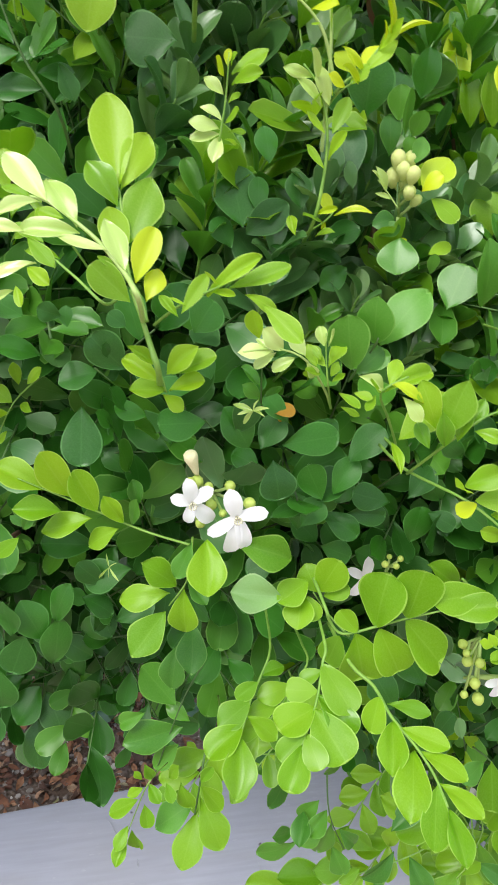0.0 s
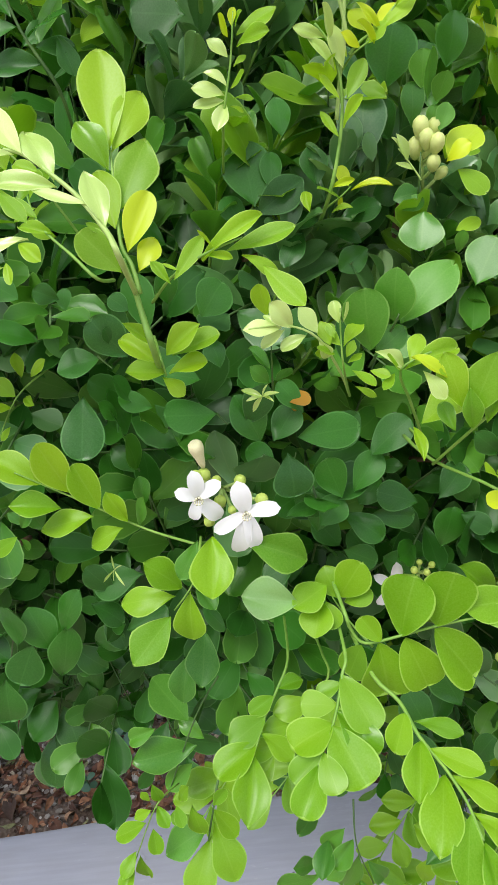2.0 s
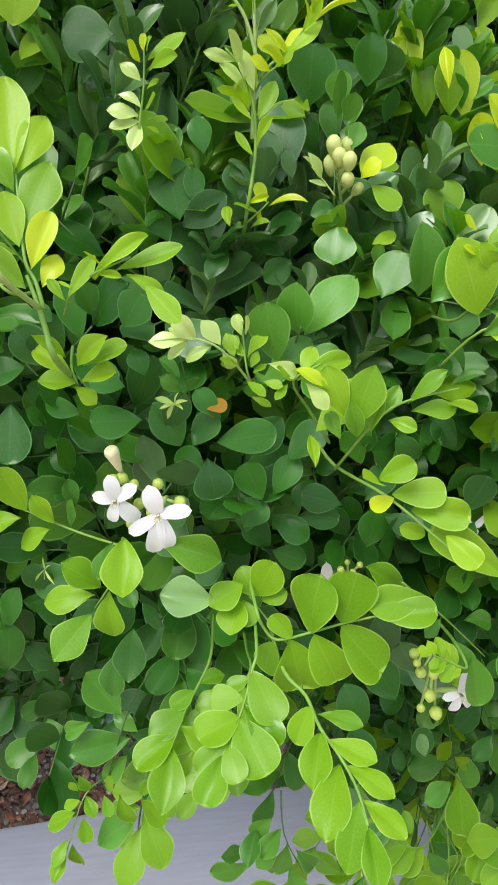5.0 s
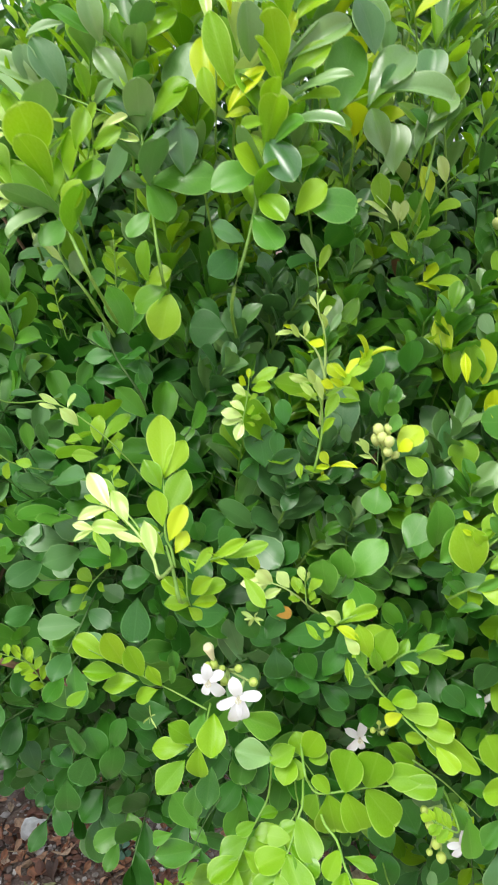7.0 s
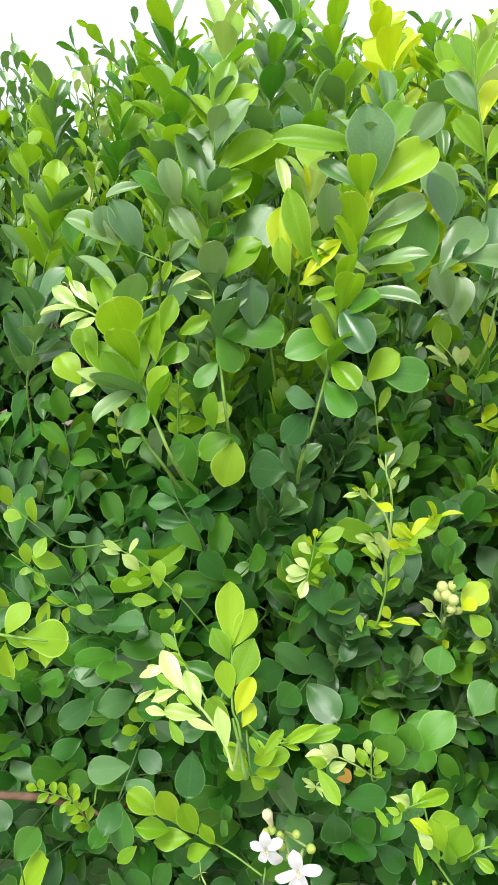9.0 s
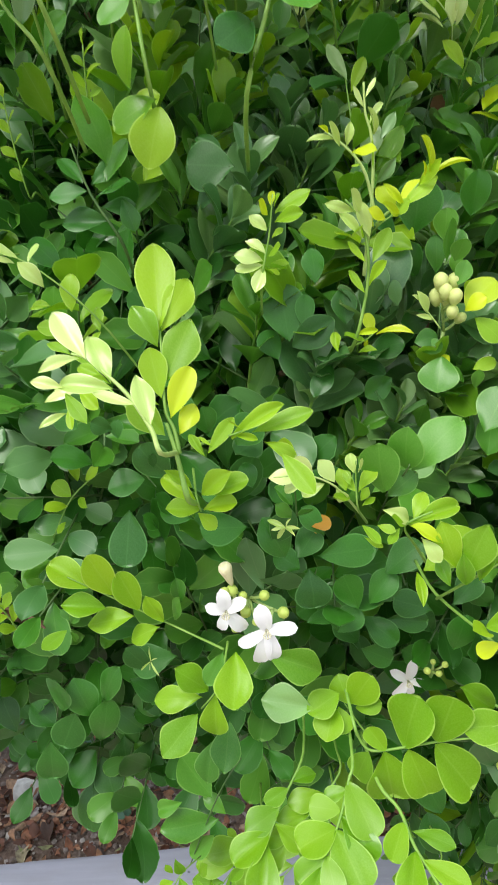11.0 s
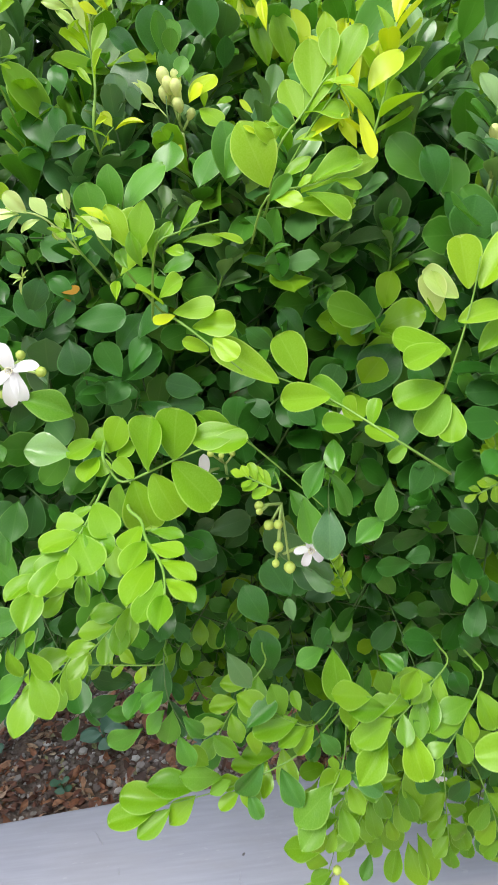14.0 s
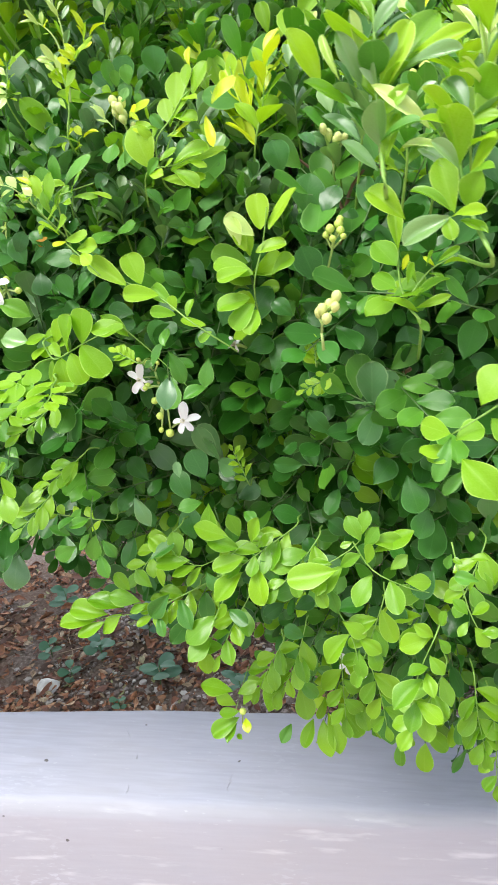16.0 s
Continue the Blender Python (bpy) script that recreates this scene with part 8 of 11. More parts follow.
leaf(s, (0.3531, 0.5164, 0.4340), (0.3404, 0.5119, 0.4189), 0.93, "fresh", "oval")
leaf(s, (0.3449, 0.5165, 0.4451), (0.3419, 0.5237, 0.4548), 0.92, "fresh", "oval")
leaf(s, (0.3557, 0.5164, 0.4290), (0.3658, 0.5108, 0.4147), 0.95, "mid", "oval")
s = stalk("green", 0.0006, (0.4127, 0.5240, 0.4519), (0.3973, 0.4933, 0.4656), (0.3776, 0.4926, 0.4472))
leaf(s, (0.3838, 0.4924, 0.4711), (0.3607, 0.4847, 0.4824), 0.98, "fresh", "oval")
leaf(s, (0.3932, 0.4929, 0.4710), (0.3870, 0.4880, 0.4906), 0.88, "fresh", "oval")
leaf(s, (0.3917, 0.4929, 0.4613), (0.3698, 0.4859, 0.4705), 0.93, "fresh", "oval")
leaf(s, (0.3953, 0.4930, 0.4537), (0.3725, 0.4829, 0.4485), 0.99, "fresh", "oval")
leaf(s, (0.3920, 0.4927, 0.4415), (0.3731, 0.4766, 0.4254), 1.00, "lime", "oval")
leaf(s, (0.4019, 0.4934, 0.4661), (0.4084, 0.4896, 0.4870), 0.89, "fresh", "oval")
leaf(s, (0.4060, 0.4938, 0.4610), (0.4175, 0.4969, 0.4713), 0.97, "fresh", "oval")
leaf(s, (0.4071, 0.4938, 0.4507), (0.4190, 0.4931, 0.4349), 0.94, "mid", "oval")
leaf(s, (0.4043, 0.4932, 0.4457), (0.4086, 0.4779, 0.4215), 0.95, "lime", "oval")
spray((0.2607, 0.5601, 0.4577), (0.1969, 0.5592, 0.4666), 9, 0.0138, "bright", "oval")
spray((0.3873, 0.5728, 0.4840), (0.3757, 0.5720, 0.5154), 9, 0.0127, "bright", "oval")
spray((0.4580, 0.5128, 0.5953), (0.4571, 0.5130, 0.6118), 9, 0.0108, "bright", "oval")
spray((0.4700, 0.5131, 0.5904), (0.4488, 0.5124, 0.5791), 9, 0.0108, "bright", "oval")
spray((0.3407, 0.4697, 0.6122), (0.3256, 0.4690, 0.6212), 9, 0.0105, "bright", "oval")
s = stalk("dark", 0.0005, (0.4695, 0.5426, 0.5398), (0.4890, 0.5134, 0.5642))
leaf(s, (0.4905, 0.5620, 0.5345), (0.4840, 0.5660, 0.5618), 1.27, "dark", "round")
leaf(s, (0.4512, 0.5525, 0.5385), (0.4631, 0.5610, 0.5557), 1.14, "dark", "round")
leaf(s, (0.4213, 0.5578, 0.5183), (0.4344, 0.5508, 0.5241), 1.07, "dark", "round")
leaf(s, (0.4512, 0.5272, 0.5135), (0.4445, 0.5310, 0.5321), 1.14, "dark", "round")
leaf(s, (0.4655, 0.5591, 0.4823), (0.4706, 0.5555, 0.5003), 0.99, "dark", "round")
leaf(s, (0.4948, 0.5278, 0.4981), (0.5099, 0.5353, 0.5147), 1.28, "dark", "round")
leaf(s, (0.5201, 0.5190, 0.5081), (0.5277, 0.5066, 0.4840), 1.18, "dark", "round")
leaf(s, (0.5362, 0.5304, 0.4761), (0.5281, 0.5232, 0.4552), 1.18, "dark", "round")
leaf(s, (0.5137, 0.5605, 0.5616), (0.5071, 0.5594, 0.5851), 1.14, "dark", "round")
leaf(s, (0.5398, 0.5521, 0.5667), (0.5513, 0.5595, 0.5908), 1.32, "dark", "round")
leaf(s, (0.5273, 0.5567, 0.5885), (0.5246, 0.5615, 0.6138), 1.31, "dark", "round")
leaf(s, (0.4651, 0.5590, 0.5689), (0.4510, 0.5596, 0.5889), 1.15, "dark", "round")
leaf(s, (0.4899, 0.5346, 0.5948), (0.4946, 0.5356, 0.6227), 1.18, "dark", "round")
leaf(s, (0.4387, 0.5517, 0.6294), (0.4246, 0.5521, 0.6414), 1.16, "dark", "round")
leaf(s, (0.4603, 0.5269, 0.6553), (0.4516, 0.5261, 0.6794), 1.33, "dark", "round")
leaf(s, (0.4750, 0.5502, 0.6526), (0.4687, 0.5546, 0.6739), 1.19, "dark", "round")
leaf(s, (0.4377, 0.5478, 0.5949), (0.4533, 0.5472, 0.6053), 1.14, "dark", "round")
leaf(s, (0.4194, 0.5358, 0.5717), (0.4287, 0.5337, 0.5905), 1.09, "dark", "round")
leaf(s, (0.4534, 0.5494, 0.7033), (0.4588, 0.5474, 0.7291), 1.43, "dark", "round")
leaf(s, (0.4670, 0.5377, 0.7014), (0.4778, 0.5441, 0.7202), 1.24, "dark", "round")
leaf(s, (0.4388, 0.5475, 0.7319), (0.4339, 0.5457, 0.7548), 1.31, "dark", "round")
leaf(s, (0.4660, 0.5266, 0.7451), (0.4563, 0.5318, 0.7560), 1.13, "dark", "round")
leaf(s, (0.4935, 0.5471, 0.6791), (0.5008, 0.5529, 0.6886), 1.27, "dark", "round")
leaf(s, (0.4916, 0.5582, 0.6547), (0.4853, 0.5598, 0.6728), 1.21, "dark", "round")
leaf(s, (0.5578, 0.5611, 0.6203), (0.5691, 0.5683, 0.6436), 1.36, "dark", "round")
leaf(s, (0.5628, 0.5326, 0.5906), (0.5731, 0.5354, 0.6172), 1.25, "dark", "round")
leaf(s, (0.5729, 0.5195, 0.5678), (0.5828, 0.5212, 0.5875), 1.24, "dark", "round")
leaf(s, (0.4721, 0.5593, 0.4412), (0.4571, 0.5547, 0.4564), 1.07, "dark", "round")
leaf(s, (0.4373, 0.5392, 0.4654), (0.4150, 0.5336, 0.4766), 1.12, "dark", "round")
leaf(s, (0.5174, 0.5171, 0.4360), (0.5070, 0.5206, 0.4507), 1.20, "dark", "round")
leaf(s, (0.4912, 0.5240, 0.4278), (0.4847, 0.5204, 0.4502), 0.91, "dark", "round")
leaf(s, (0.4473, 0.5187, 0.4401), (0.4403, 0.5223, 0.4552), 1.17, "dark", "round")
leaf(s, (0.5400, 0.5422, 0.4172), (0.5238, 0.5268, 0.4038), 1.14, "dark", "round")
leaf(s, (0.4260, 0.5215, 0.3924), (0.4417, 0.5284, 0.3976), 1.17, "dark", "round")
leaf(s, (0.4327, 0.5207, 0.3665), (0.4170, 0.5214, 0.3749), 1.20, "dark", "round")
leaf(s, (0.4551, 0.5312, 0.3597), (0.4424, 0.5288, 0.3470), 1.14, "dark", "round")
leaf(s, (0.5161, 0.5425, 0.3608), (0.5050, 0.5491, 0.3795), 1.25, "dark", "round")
s = stalk("green", 0.0011, (0.1742, 0.6714, 0.8561), (0.1742, 0.6214, 0.8861), (0.1692, 0.6292, 0.9203), (0.1658, 0.6353, 0.9473), (0.1621, 0.6421, 0.9771), (0.1591, 0.6502, 1.0130), (0.1613, 0.6575, 1.0450), (0.1636, 0.6639, 1.0733), (0.1644, 0.6702, 1.1011))
leaf(s, (0.1691, 0.6395, 0.9771), (0.1894, 0.6369, 1.0000), 1.15, "fresh", "round", (0.18, -0.48, 0.74))
leaf(s, (0.1796, 0.6401, 0.9853), (0.1961, 0.6521, 1.0185), 1.15, "sheen", "round", (-0.02, -0.48, 0.69))
leaf(s, (0.1612, 0.6406, 0.9868), (0.1616, 0.6500, 1.0152), 1.15, "bright", "round", (-0.02, -0.90, 0.63))
leaf(s, (0.1635, 0.6536, 1.0383), (0.1978, 0.6633, 1.0604), 1.10, "bright", "spoon", (-0.17, -0.88, 0.85))
leaf(s, (0.1620, 0.6485, 1.0191), (0.1839, 0.6552, 1.0391), 0.98, "fresh", "spoon", (0.18, -0.97, 0.67))
leaf(s, (0.1598, 0.6511, 1.0194), (0.1443, 0.6664, 1.0650), 0.83, "sheen", "spoon", (0.22, -0.92, 0.43))
leaf(s, (0.1636, 0.6547, 1.0506), (0.1807, 0.6510, 1.0789), 1.10, "sheen", "spoon", (-0.13, -0.47, 0.62))
leaf(s, (0.1606, 0.6589, 1.0633), (0.1501, 0.6649, 1.0839), 1.05, "bright", "spoon", (0.26, -0.64, 0.88))
leaf(s, (0.1570, 0.6421, 0.9933), (0.1372, 0.6475, 1.0181), 0.75, "sheen", "spoon", (-0.08, -0.95, 0.39))
leaf(s, (0.1673, 0.6343, 0.9439), (0.2061, 0.6347, 0.9469), 0.96, "mid", "round", (0.06, -1.05, 0.71))
leaf(s, (0.1657, 0.6336, 0.9457), (0.1790, 0.6281, 0.9233), 1.15, "mid", "round", (0.19, -0.76, 0.49))
leaf(s, (0.1658, 0.6318, 0.9407), (0.1528, 0.6262, 0.9476), 0.96, "grey", "round", (-0.27, -0.46, 0.31))
leaf(s, (0.1645, 0.6185, 0.8865), (0.1640, 0.6142, 0.9100), 1.15, "fresh", "round", (-0.29, -0.58, 0.52))
leaf(s, (0.1770, 0.6182, 0.8825), (0.1558, 0.6205, 0.8714), 1.15, "fresh", "round", (-0.27, -0.94, 0.87))
leaf(s, (0.1535, 0.6135, 0.8546), (0.1448, 0.6122, 0.8846), 1.15, "mid", "round", (0.26, -0.48, 0.51))
leaf(s, (0.1787, 0.6185, 0.8795), (0.1723, 0.6087, 0.8544), 1.15, "bright", "round", (0.17, -0.99, 0.75))
leaf(s, (0.1596, 0.6454, 1.0063), (0.1515, 0.6417, 1.0336), 0.75, "fresh", "spoon", (-0.28, -0.48, 0.35))
leaf(s, (0.1630, 0.6407, 0.9771), (0.1437, 0.6380, 0.9899), 1.05, "grey", "spoon", (0.25, -0.85, 0.85))
leaf(s, (0.1693, 0.6346, 0.9540), (0.1831, 0.6387, 0.9739), 1.10, "grey", "spoon", (-0.11, -0.94, 0.35))
leaf(s, (0.1885, 0.6347, 0.9475), (0.1870, 0.6345, 0.9771), 0.96, "grey", "round", (0.30, -0.95, 0.33))
leaf(s, (0.1635, 0.6596, 1.0724), (0.1705, 0.6620, 1.1017), 1.05, "fresh", "spoon", (-0.06, -0.91, 0.66))
leaf(s, (0.1651, 0.6596, 1.0694), (0.1872, 0.6607, 1.0869), 1.05, "bright", "spoon", (-0.05, -1.02, 0.85))
leaf(s, (0.1674, 0.6306, 0.9271), (0.1538, 0.6240, 0.9138), 1.08, "mid", "round", (0.20, -0.97, 0.74))
clothe(s, 26, 0.027, "sheen")
s = stalk("green", 0.0009, (0.1601, 0.6563, 0.9618), (0.1601, 0.6363, 0.9738), (0.1363, 0.6389, 0.9851), (0.1066, 0.6414, 0.9964))
leaf(s, (0.1087, 0.6373, 0.9952), (0.0768, 0.6355, 1.0135), 0.75, "sheen", "spoon", (0.17, -0.99, 0.56))
leaf(s, (0.1190, 0.6397, 0.9915), (0.1045, 0.6369, 1.0216), 0.98, "grey", "spoon", (-0.12, -0.78, 0.90))
leaf(s, (0.1377, 0.6443, 1.0242), (0.1168, 0.6351, 1.0363), 0.90, "mid", "spoon", (-0.03, -0.76, 0.74))
leaf(s, (0.1202, 0.6474, 1.0314), (0.0980, 0.6458, 1.0248), 0.75, "sheen", "spoon", (-0.06, -0.96, 0.53))
leaf(s, (0.1423, 0.6424, 1.0185), (0.1362, 0.6365, 1.0437), 0.98, "sheen", "spoon", (0.08, -0.75, 0.50))
leaf(s, (0.1475, 0.6458, 1.0173), (0.1460, 0.6516, 1.0417), 0.83, "fresh", "spoon", (0.17, -0.53, 0.52))
leaf(s, (0.1005, 0.6380, 0.9955), (0.0980, 0.6346, 1.0176), 1.10, "sheen", "spoon", (0.12, -0.65, 0.76))
leaf(s, (0.0930, 0.6405, 0.9989), (0.0895, 0.6366, 1.0133), 1.10, "bright", "spoon", (-0.13, -0.76, 0.76))
leaf(s, (0.1020, 0.6364, 0.9865), (0.1006, 0.6415, 1.0097), 1.05, "fresh", "spoon", (0.27, -0.66, 0.65))
leaf(s, (0.1380, 0.6359, 0.9720), (0.1552, 0.6334, 0.9808), 0.50, "pale", "spoon", (-0.15, -0.65, 0.58))
leaf(s, (0.1457, 0.6318, 0.9688), (0.1629, 0.6253, 0.9673), 0.45, "pale", "spoon", (0.18, -0.84, 0.69))
leaf(s, (0.1334, 0.6333, 0.9736), (0.1388, 0.6268, 0.9862), 0.90, "bright", "spoon", (-0.09, -0.54, 0.82))
leaf(s, (0.1334, 0.6371, 0.9898), (0.1309, 0.6290, 1.0064), 0.90, "fresh", "spoon", (0.27, -0.74, 0.62))
leaf(s, (0.1364, 0.6386, 0.9867), (0.1486, 0.6319, 0.9990), 0.75, "sheen", "spoon", (0.26, -0.76, 0.71))
s = stalk("green", 0.0011, (0.2184, 0.6274, 0.8505), (0.2184, 0.5774, 0.8805), (0.2274, 0.5845, 0.9117), (0.2351, 0.5925, 0.9468), (0.2390, 0.5992, 0.9766), (0.2469, 0.6055, 1.0045), (0.2499, 0.6111, 1.0289), (0.2528, 0.6162, 1.0516))
leaf(s, (0.2528, 0.6077, 1.0271), (0.2478, 0.6054, 1.0676), 1.10, "sheen", "spoon", (-0.20, -0.58, 0.65))
leaf(s, (0.2529, 0.6070, 1.0228), (0.2838, 0.6095, 1.0493), 1.10, "bright", "spoon", (0.07, -0.59, 0.68))
leaf(s, (0.2559, 0.6116, 1.0440), (0.2707, 0.6246, 1.0719), 1.10, "fresh", "spoon", (-0.20, -0.79, 0.69))
leaf(s, (0.2704, 0.6146, 1.0485), (0.2866, 0.6087, 1.0680), 1.10, "sheen", "spoon", (0.08, -1.02, 0.58))
leaf(s, (0.2571, 0.6126, 1.0395), (0.2699, 0.6223, 1.0559), 0.60, "yellow", "spoon", (-0.22, -0.86, 0.41))
leaf(s, (0.2545, 0.6093, 1.0245), (0.2693, 0.6177, 1.0332), 0.60, "yellow", "spoon", (-0.02, -0.82, 0.67))
leaf(s, (0.2487, 0.6046, 1.0109), (0.2529, 0.6094, 1.0265), 0.60, "yellow", "spoon", (0.24, -1.05, 0.54))
leaf(s, (0.2475, 0.6039, 1.0023), (0.2807, 0.6051, 1.0217), 0.68, "sheen", "spoon", (-0.23, -0.55, 0.52))
leaf(s, (0.2494, 0.6030, 0.9937), (0.2701, 0.5982, 1.0099), 0.90, "bright", "spoon", (-0.24, -0.72, 0.50))
leaf(s, (0.2511, 0.5988, 0.9854), (0.2797, 0.5836, 0.9948), 0.60, "sheen", "spoon", (0.19, -0.80, 0.79))
leaf(s, (0.2512, 0.5978, 0.9819), (0.2760, 0.5967, 0.9865), 0.60, "bright", "spoon", (-0.21, -0.69, 0.64))
leaf(s, (0.2468, 0.5942, 0.9719), (0.2760, 0.5764, 0.9708), 0.60, "sheen", "spoon", (0.07, -0.84, 0.84))
leaf(s, (0.2382, 0.5930, 0.9492), (0.2657, 0.5995, 0.9574), 0.68, "fresh", "spoon", (0.04, -0.68, 0.38))
leaf(s, (0.2409, 0.5932, 0.9613), (0.2556, 0.5800, 0.9721), 1.10, "mid", "spoon", (-0.07, -0.79, 0.44))
leaf(s, (0.2464, 0.6006, 0.9878), (0.2345, 0.5882, 1.0116), 0.68, "bright", "spoon", (-0.07, -0.47, 0.85))
leaf(s, (0.2549, 0.5980, 0.9819), (0.2317, 0.6008, 0.9912), 0.40, "pale", "spoon", (0.29, -0.75, 0.55))
leaf(s, (0.2290, 0.6038, 1.0023), (0.2282, 0.5912, 1.0267), 0.98, "sheen", "spoon", (-0.00, -0.88, 0.59))
leaf(s, (0.2199, 0.6013, 0.9878), (0.2080, 0.6011, 1.0254), 0.63, "bright", "spoon", (-0.03, -0.87, 0.77))
leaf(s, (0.2085, 0.6055, 1.0194), (0.2025, 0.6180, 1.0432), 0.50, "pale", "spoon", (0.02, -0.89, 0.86))
leaf(s, (0.2171, 0.5965, 0.9788), (0.2358, 0.6025, 1.0005), 0.65, "yellow", "spoon", (-0.14, -0.96, 0.89))
leaf(s, (0.2191, 0.6091, 1.0254), (0.2163, 0.6036, 1.0379), 0.50, "yellow", "spoon", (-0.02, -0.66, 0.66))
leaf(s, (0.2467, 0.6078, 1.0279), (0.2243, 0.6152, 1.0412), 0.75, "sheen", "spoon", (0.16, -0.87, 0.62))
leaf(s, (0.2498, 0.6140, 1.0479), (0.1995, 0.6151, 1.0538), 0.60, "fresh", "spoon", (0.02, -0.77, 0.52))
leaf(s, (0.2334, 0.5900, 0.9493), (0.2094, 0.5803, 0.9413), 1.08, "mid", "round", (-0.28, -0.90, 0.57))
leaf(s, (0.2366, 0.5886, 0.9464), (0.2233, 0.5760, 0.9592), 1.15, "bright", "round", (0.03, -1.04, 0.77))
leaf(s, (0.2530, 0.5859, 0.9254), (0.2674, 0.5822, 0.9423), 1.15, "bright", "round", (0.12, -0.67, 0.59))
leaf(s, (0.2574, 0.5854, 0.9322), (0.2858, 0.5823, 0.9298), 1.02, "mid", "round", (-0.06, -0.54, 0.42))
leaf(s, (0.2338, 0.5889, 0.9363), (0.2467, 0.5723, 0.9253), 1.10, "fresh", "spoon", (-0.26, -0.55, 0.72))
leaf(s, (0.2358, 0.5975, 0.9766), (0.2228, 0.6027, 0.9999), 0.90, "fresh", "spoon", (0.17, -0.50, 0.39))
leaf(s, (0.2390, 0.5966, 0.9737), (0.2251, 0.5891, 0.9706), 0.90, "bright", "spoon", (-0.00, -0.85, 0.39))
leaf(s, (0.2377, 0.5941, 0.9648), (0.2515, 0.5760, 0.9449), 1.10, "grey", "spoon", (-0.26, -0.91, 0.79))
leaf(s, (0.2308, 0.5845, 0.9259), (0.2436, 0.5709, 0.9093), 0.96, "mid", "round", (-0.28, -0.62, 0.89))
leaf(s, (0.2264, 0.5805, 0.9123), (0.2108, 0.5718, 0.9210), 1.08, "grey", "round", (-0.27, -0.54, 0.43))
leaf(s, (0.2217, 0.5809, 0.9074), (0.2099, 0.5615, 0.8981), 1.08, "dark", "round", (0.13, -0.97, 0.48))
clothe(s, 28, 0.026, "bright")
s = stalk("green", 0.0011, (0.2402, 0.6133, 0.9723), (0.2589, 0.6143, 0.9770), (0.2780, 0.6154, 0.9816), (0.3006, 0.6174, 0.9905))
leaf(s, (0.2746, 0.6104, 0.9764), (0.2866, 0.6216, 1.0152), 0.96, "mid", "round", (0.07, -0.80, 0.40))
leaf(s, (0.2936, 0.6130, 0.9825), (0.3157, 0.6240, 1.0125), 0.90, "sheen", "round", (-0.24, -0.82, 0.34))
leaf(s, (0.2984, 0.6169, 0.9893), (0.3405, 0.6115, 0.9876), 0.75, "sheen", "spoon", (0.15, -0.52, 0.38))
leaf(s, (0.2979, 0.6196, 1.0080), (0.2893, 0.6257, 1.0371), 0.90, "grey", "round", (0.06, -0.76, 0.86))
leaf(s, (0.2715, 0.6135, 0.9801), (0.2852, 0.6154, 0.9710), 0.90, "fresh", "spoon", (0.12, -0.96, 0.68))
leaf(s, (0.3003, 0.6153, 0.9904), (0.3065, 0.6068, 1.0003), 0.90, "grey", "spoon", (0.03, -0.68, 0.46))
s = stalk("green", 0.0012, (0.3381, 0.7171, 0.8990), (0.3381, 0.6671, 0.9290), (0.3449, 0.6744, 0.9610), (0.3508, 0.6830, 0.9993), (0.3530, 0.6915, 1.0368), (0.3528, 0.7006, 1.0769), (0.3513, 0.7066, 1.1032))
leaf(s, (0.3502, 0.6855, 1.0256), (0.3540, 0.6969, 1.0705), 0.75, "sheen", "spoon", (-0.29, -0.73, 0.59))
leaf(s, (0.3453, 0.6859, 1.0223), (0.3419, 0.6896, 1.0453), 0.75, "bright", "spoon", (0.08, -0.61, 0.85))
leaf(s, (0.3611, 0.6824, 1.0020), (0.3562, 0.6844, 1.0235), 1.10, "mid", "spoon", (0.20, -0.92, 0.37))
leaf(s, (0.3574, 0.6828, 1.0037), (0.3419, 0.6912, 1.0259), 0.68, "sheen", "spoon", (0.16, -0.56, 0.49))
leaf(s, (0.3473, 0.6962, 1.0596), (0.3317, 0.7055, 1.0850), 0.52, "sheen", "spoon", (-0.15, -1.00, 0.56))
leaf(s, (0.3519, 0.6967, 1.0698), (0.3609, 0.7026, 1.0928), 0.75, "bright", "spoon", (-0.26, -0.63, 0.33))
leaf(s, (0.3492, 0.6806, 0.9924), (0.3642, 0.6853, 1.0130), 0.90, "fresh", "spoon", (-0.08, -0.99, 0.55))
leaf(s, (0.3464, 0.6762, 0.9750), (0.3597, 0.6713, 0.9886), 0.90, "sheen", "spoon", (0.03, -0.51, 0.69))
leaf(s, (0.3461, 0.6736, 0.9715), (0.3298, 0.6717, 0.9852), 0.90, "mid", "spoon", (-0.03, -0.56, 0.69))
leaf(s, (0.3521, 0.6913, 1.0529), (0.3613, 0.6870, 1.0678), 0.75, "bright", "spoon", (0.12, -0.89, 0.79))
clothe(s, 14, 0.026, "bright")
s = stalk("green", 0.0008, (0.3388, 0.7452, 0.9890), (0.3388, 0.6952, 1.0190), (0.3307, 0.6988, 1.0345), (0.3242, 0.7034, 1.0551), (0.3197, 0.7073, 1.0721))
leaf(s, (0.3248, 0.7009, 1.0507), (0.3192, 0.7047, 1.0560), 0.50, "yellow", "spoon", (-0.26, -0.95, 0.46))
leaf(s, (0.3259, 0.6986, 1.0461), (0.3196, 0.6990, 1.0478), 0.50, "yellow", "spoon", (-0.26, -0.59, 0.63))
leaf(s, (0.3285, 0.7002, 1.0414), (0.3212, 0.7045, 1.0427), 0.50, "yellow", "spoon", (-0.22, -0.84, 0.82))
leaf(s, (0.3241, 0.6994, 1.0544), (0.3251, 0.6972, 1.0694), 0.75, "sheen", "spoon", (-0.16, -0.79, 0.52))
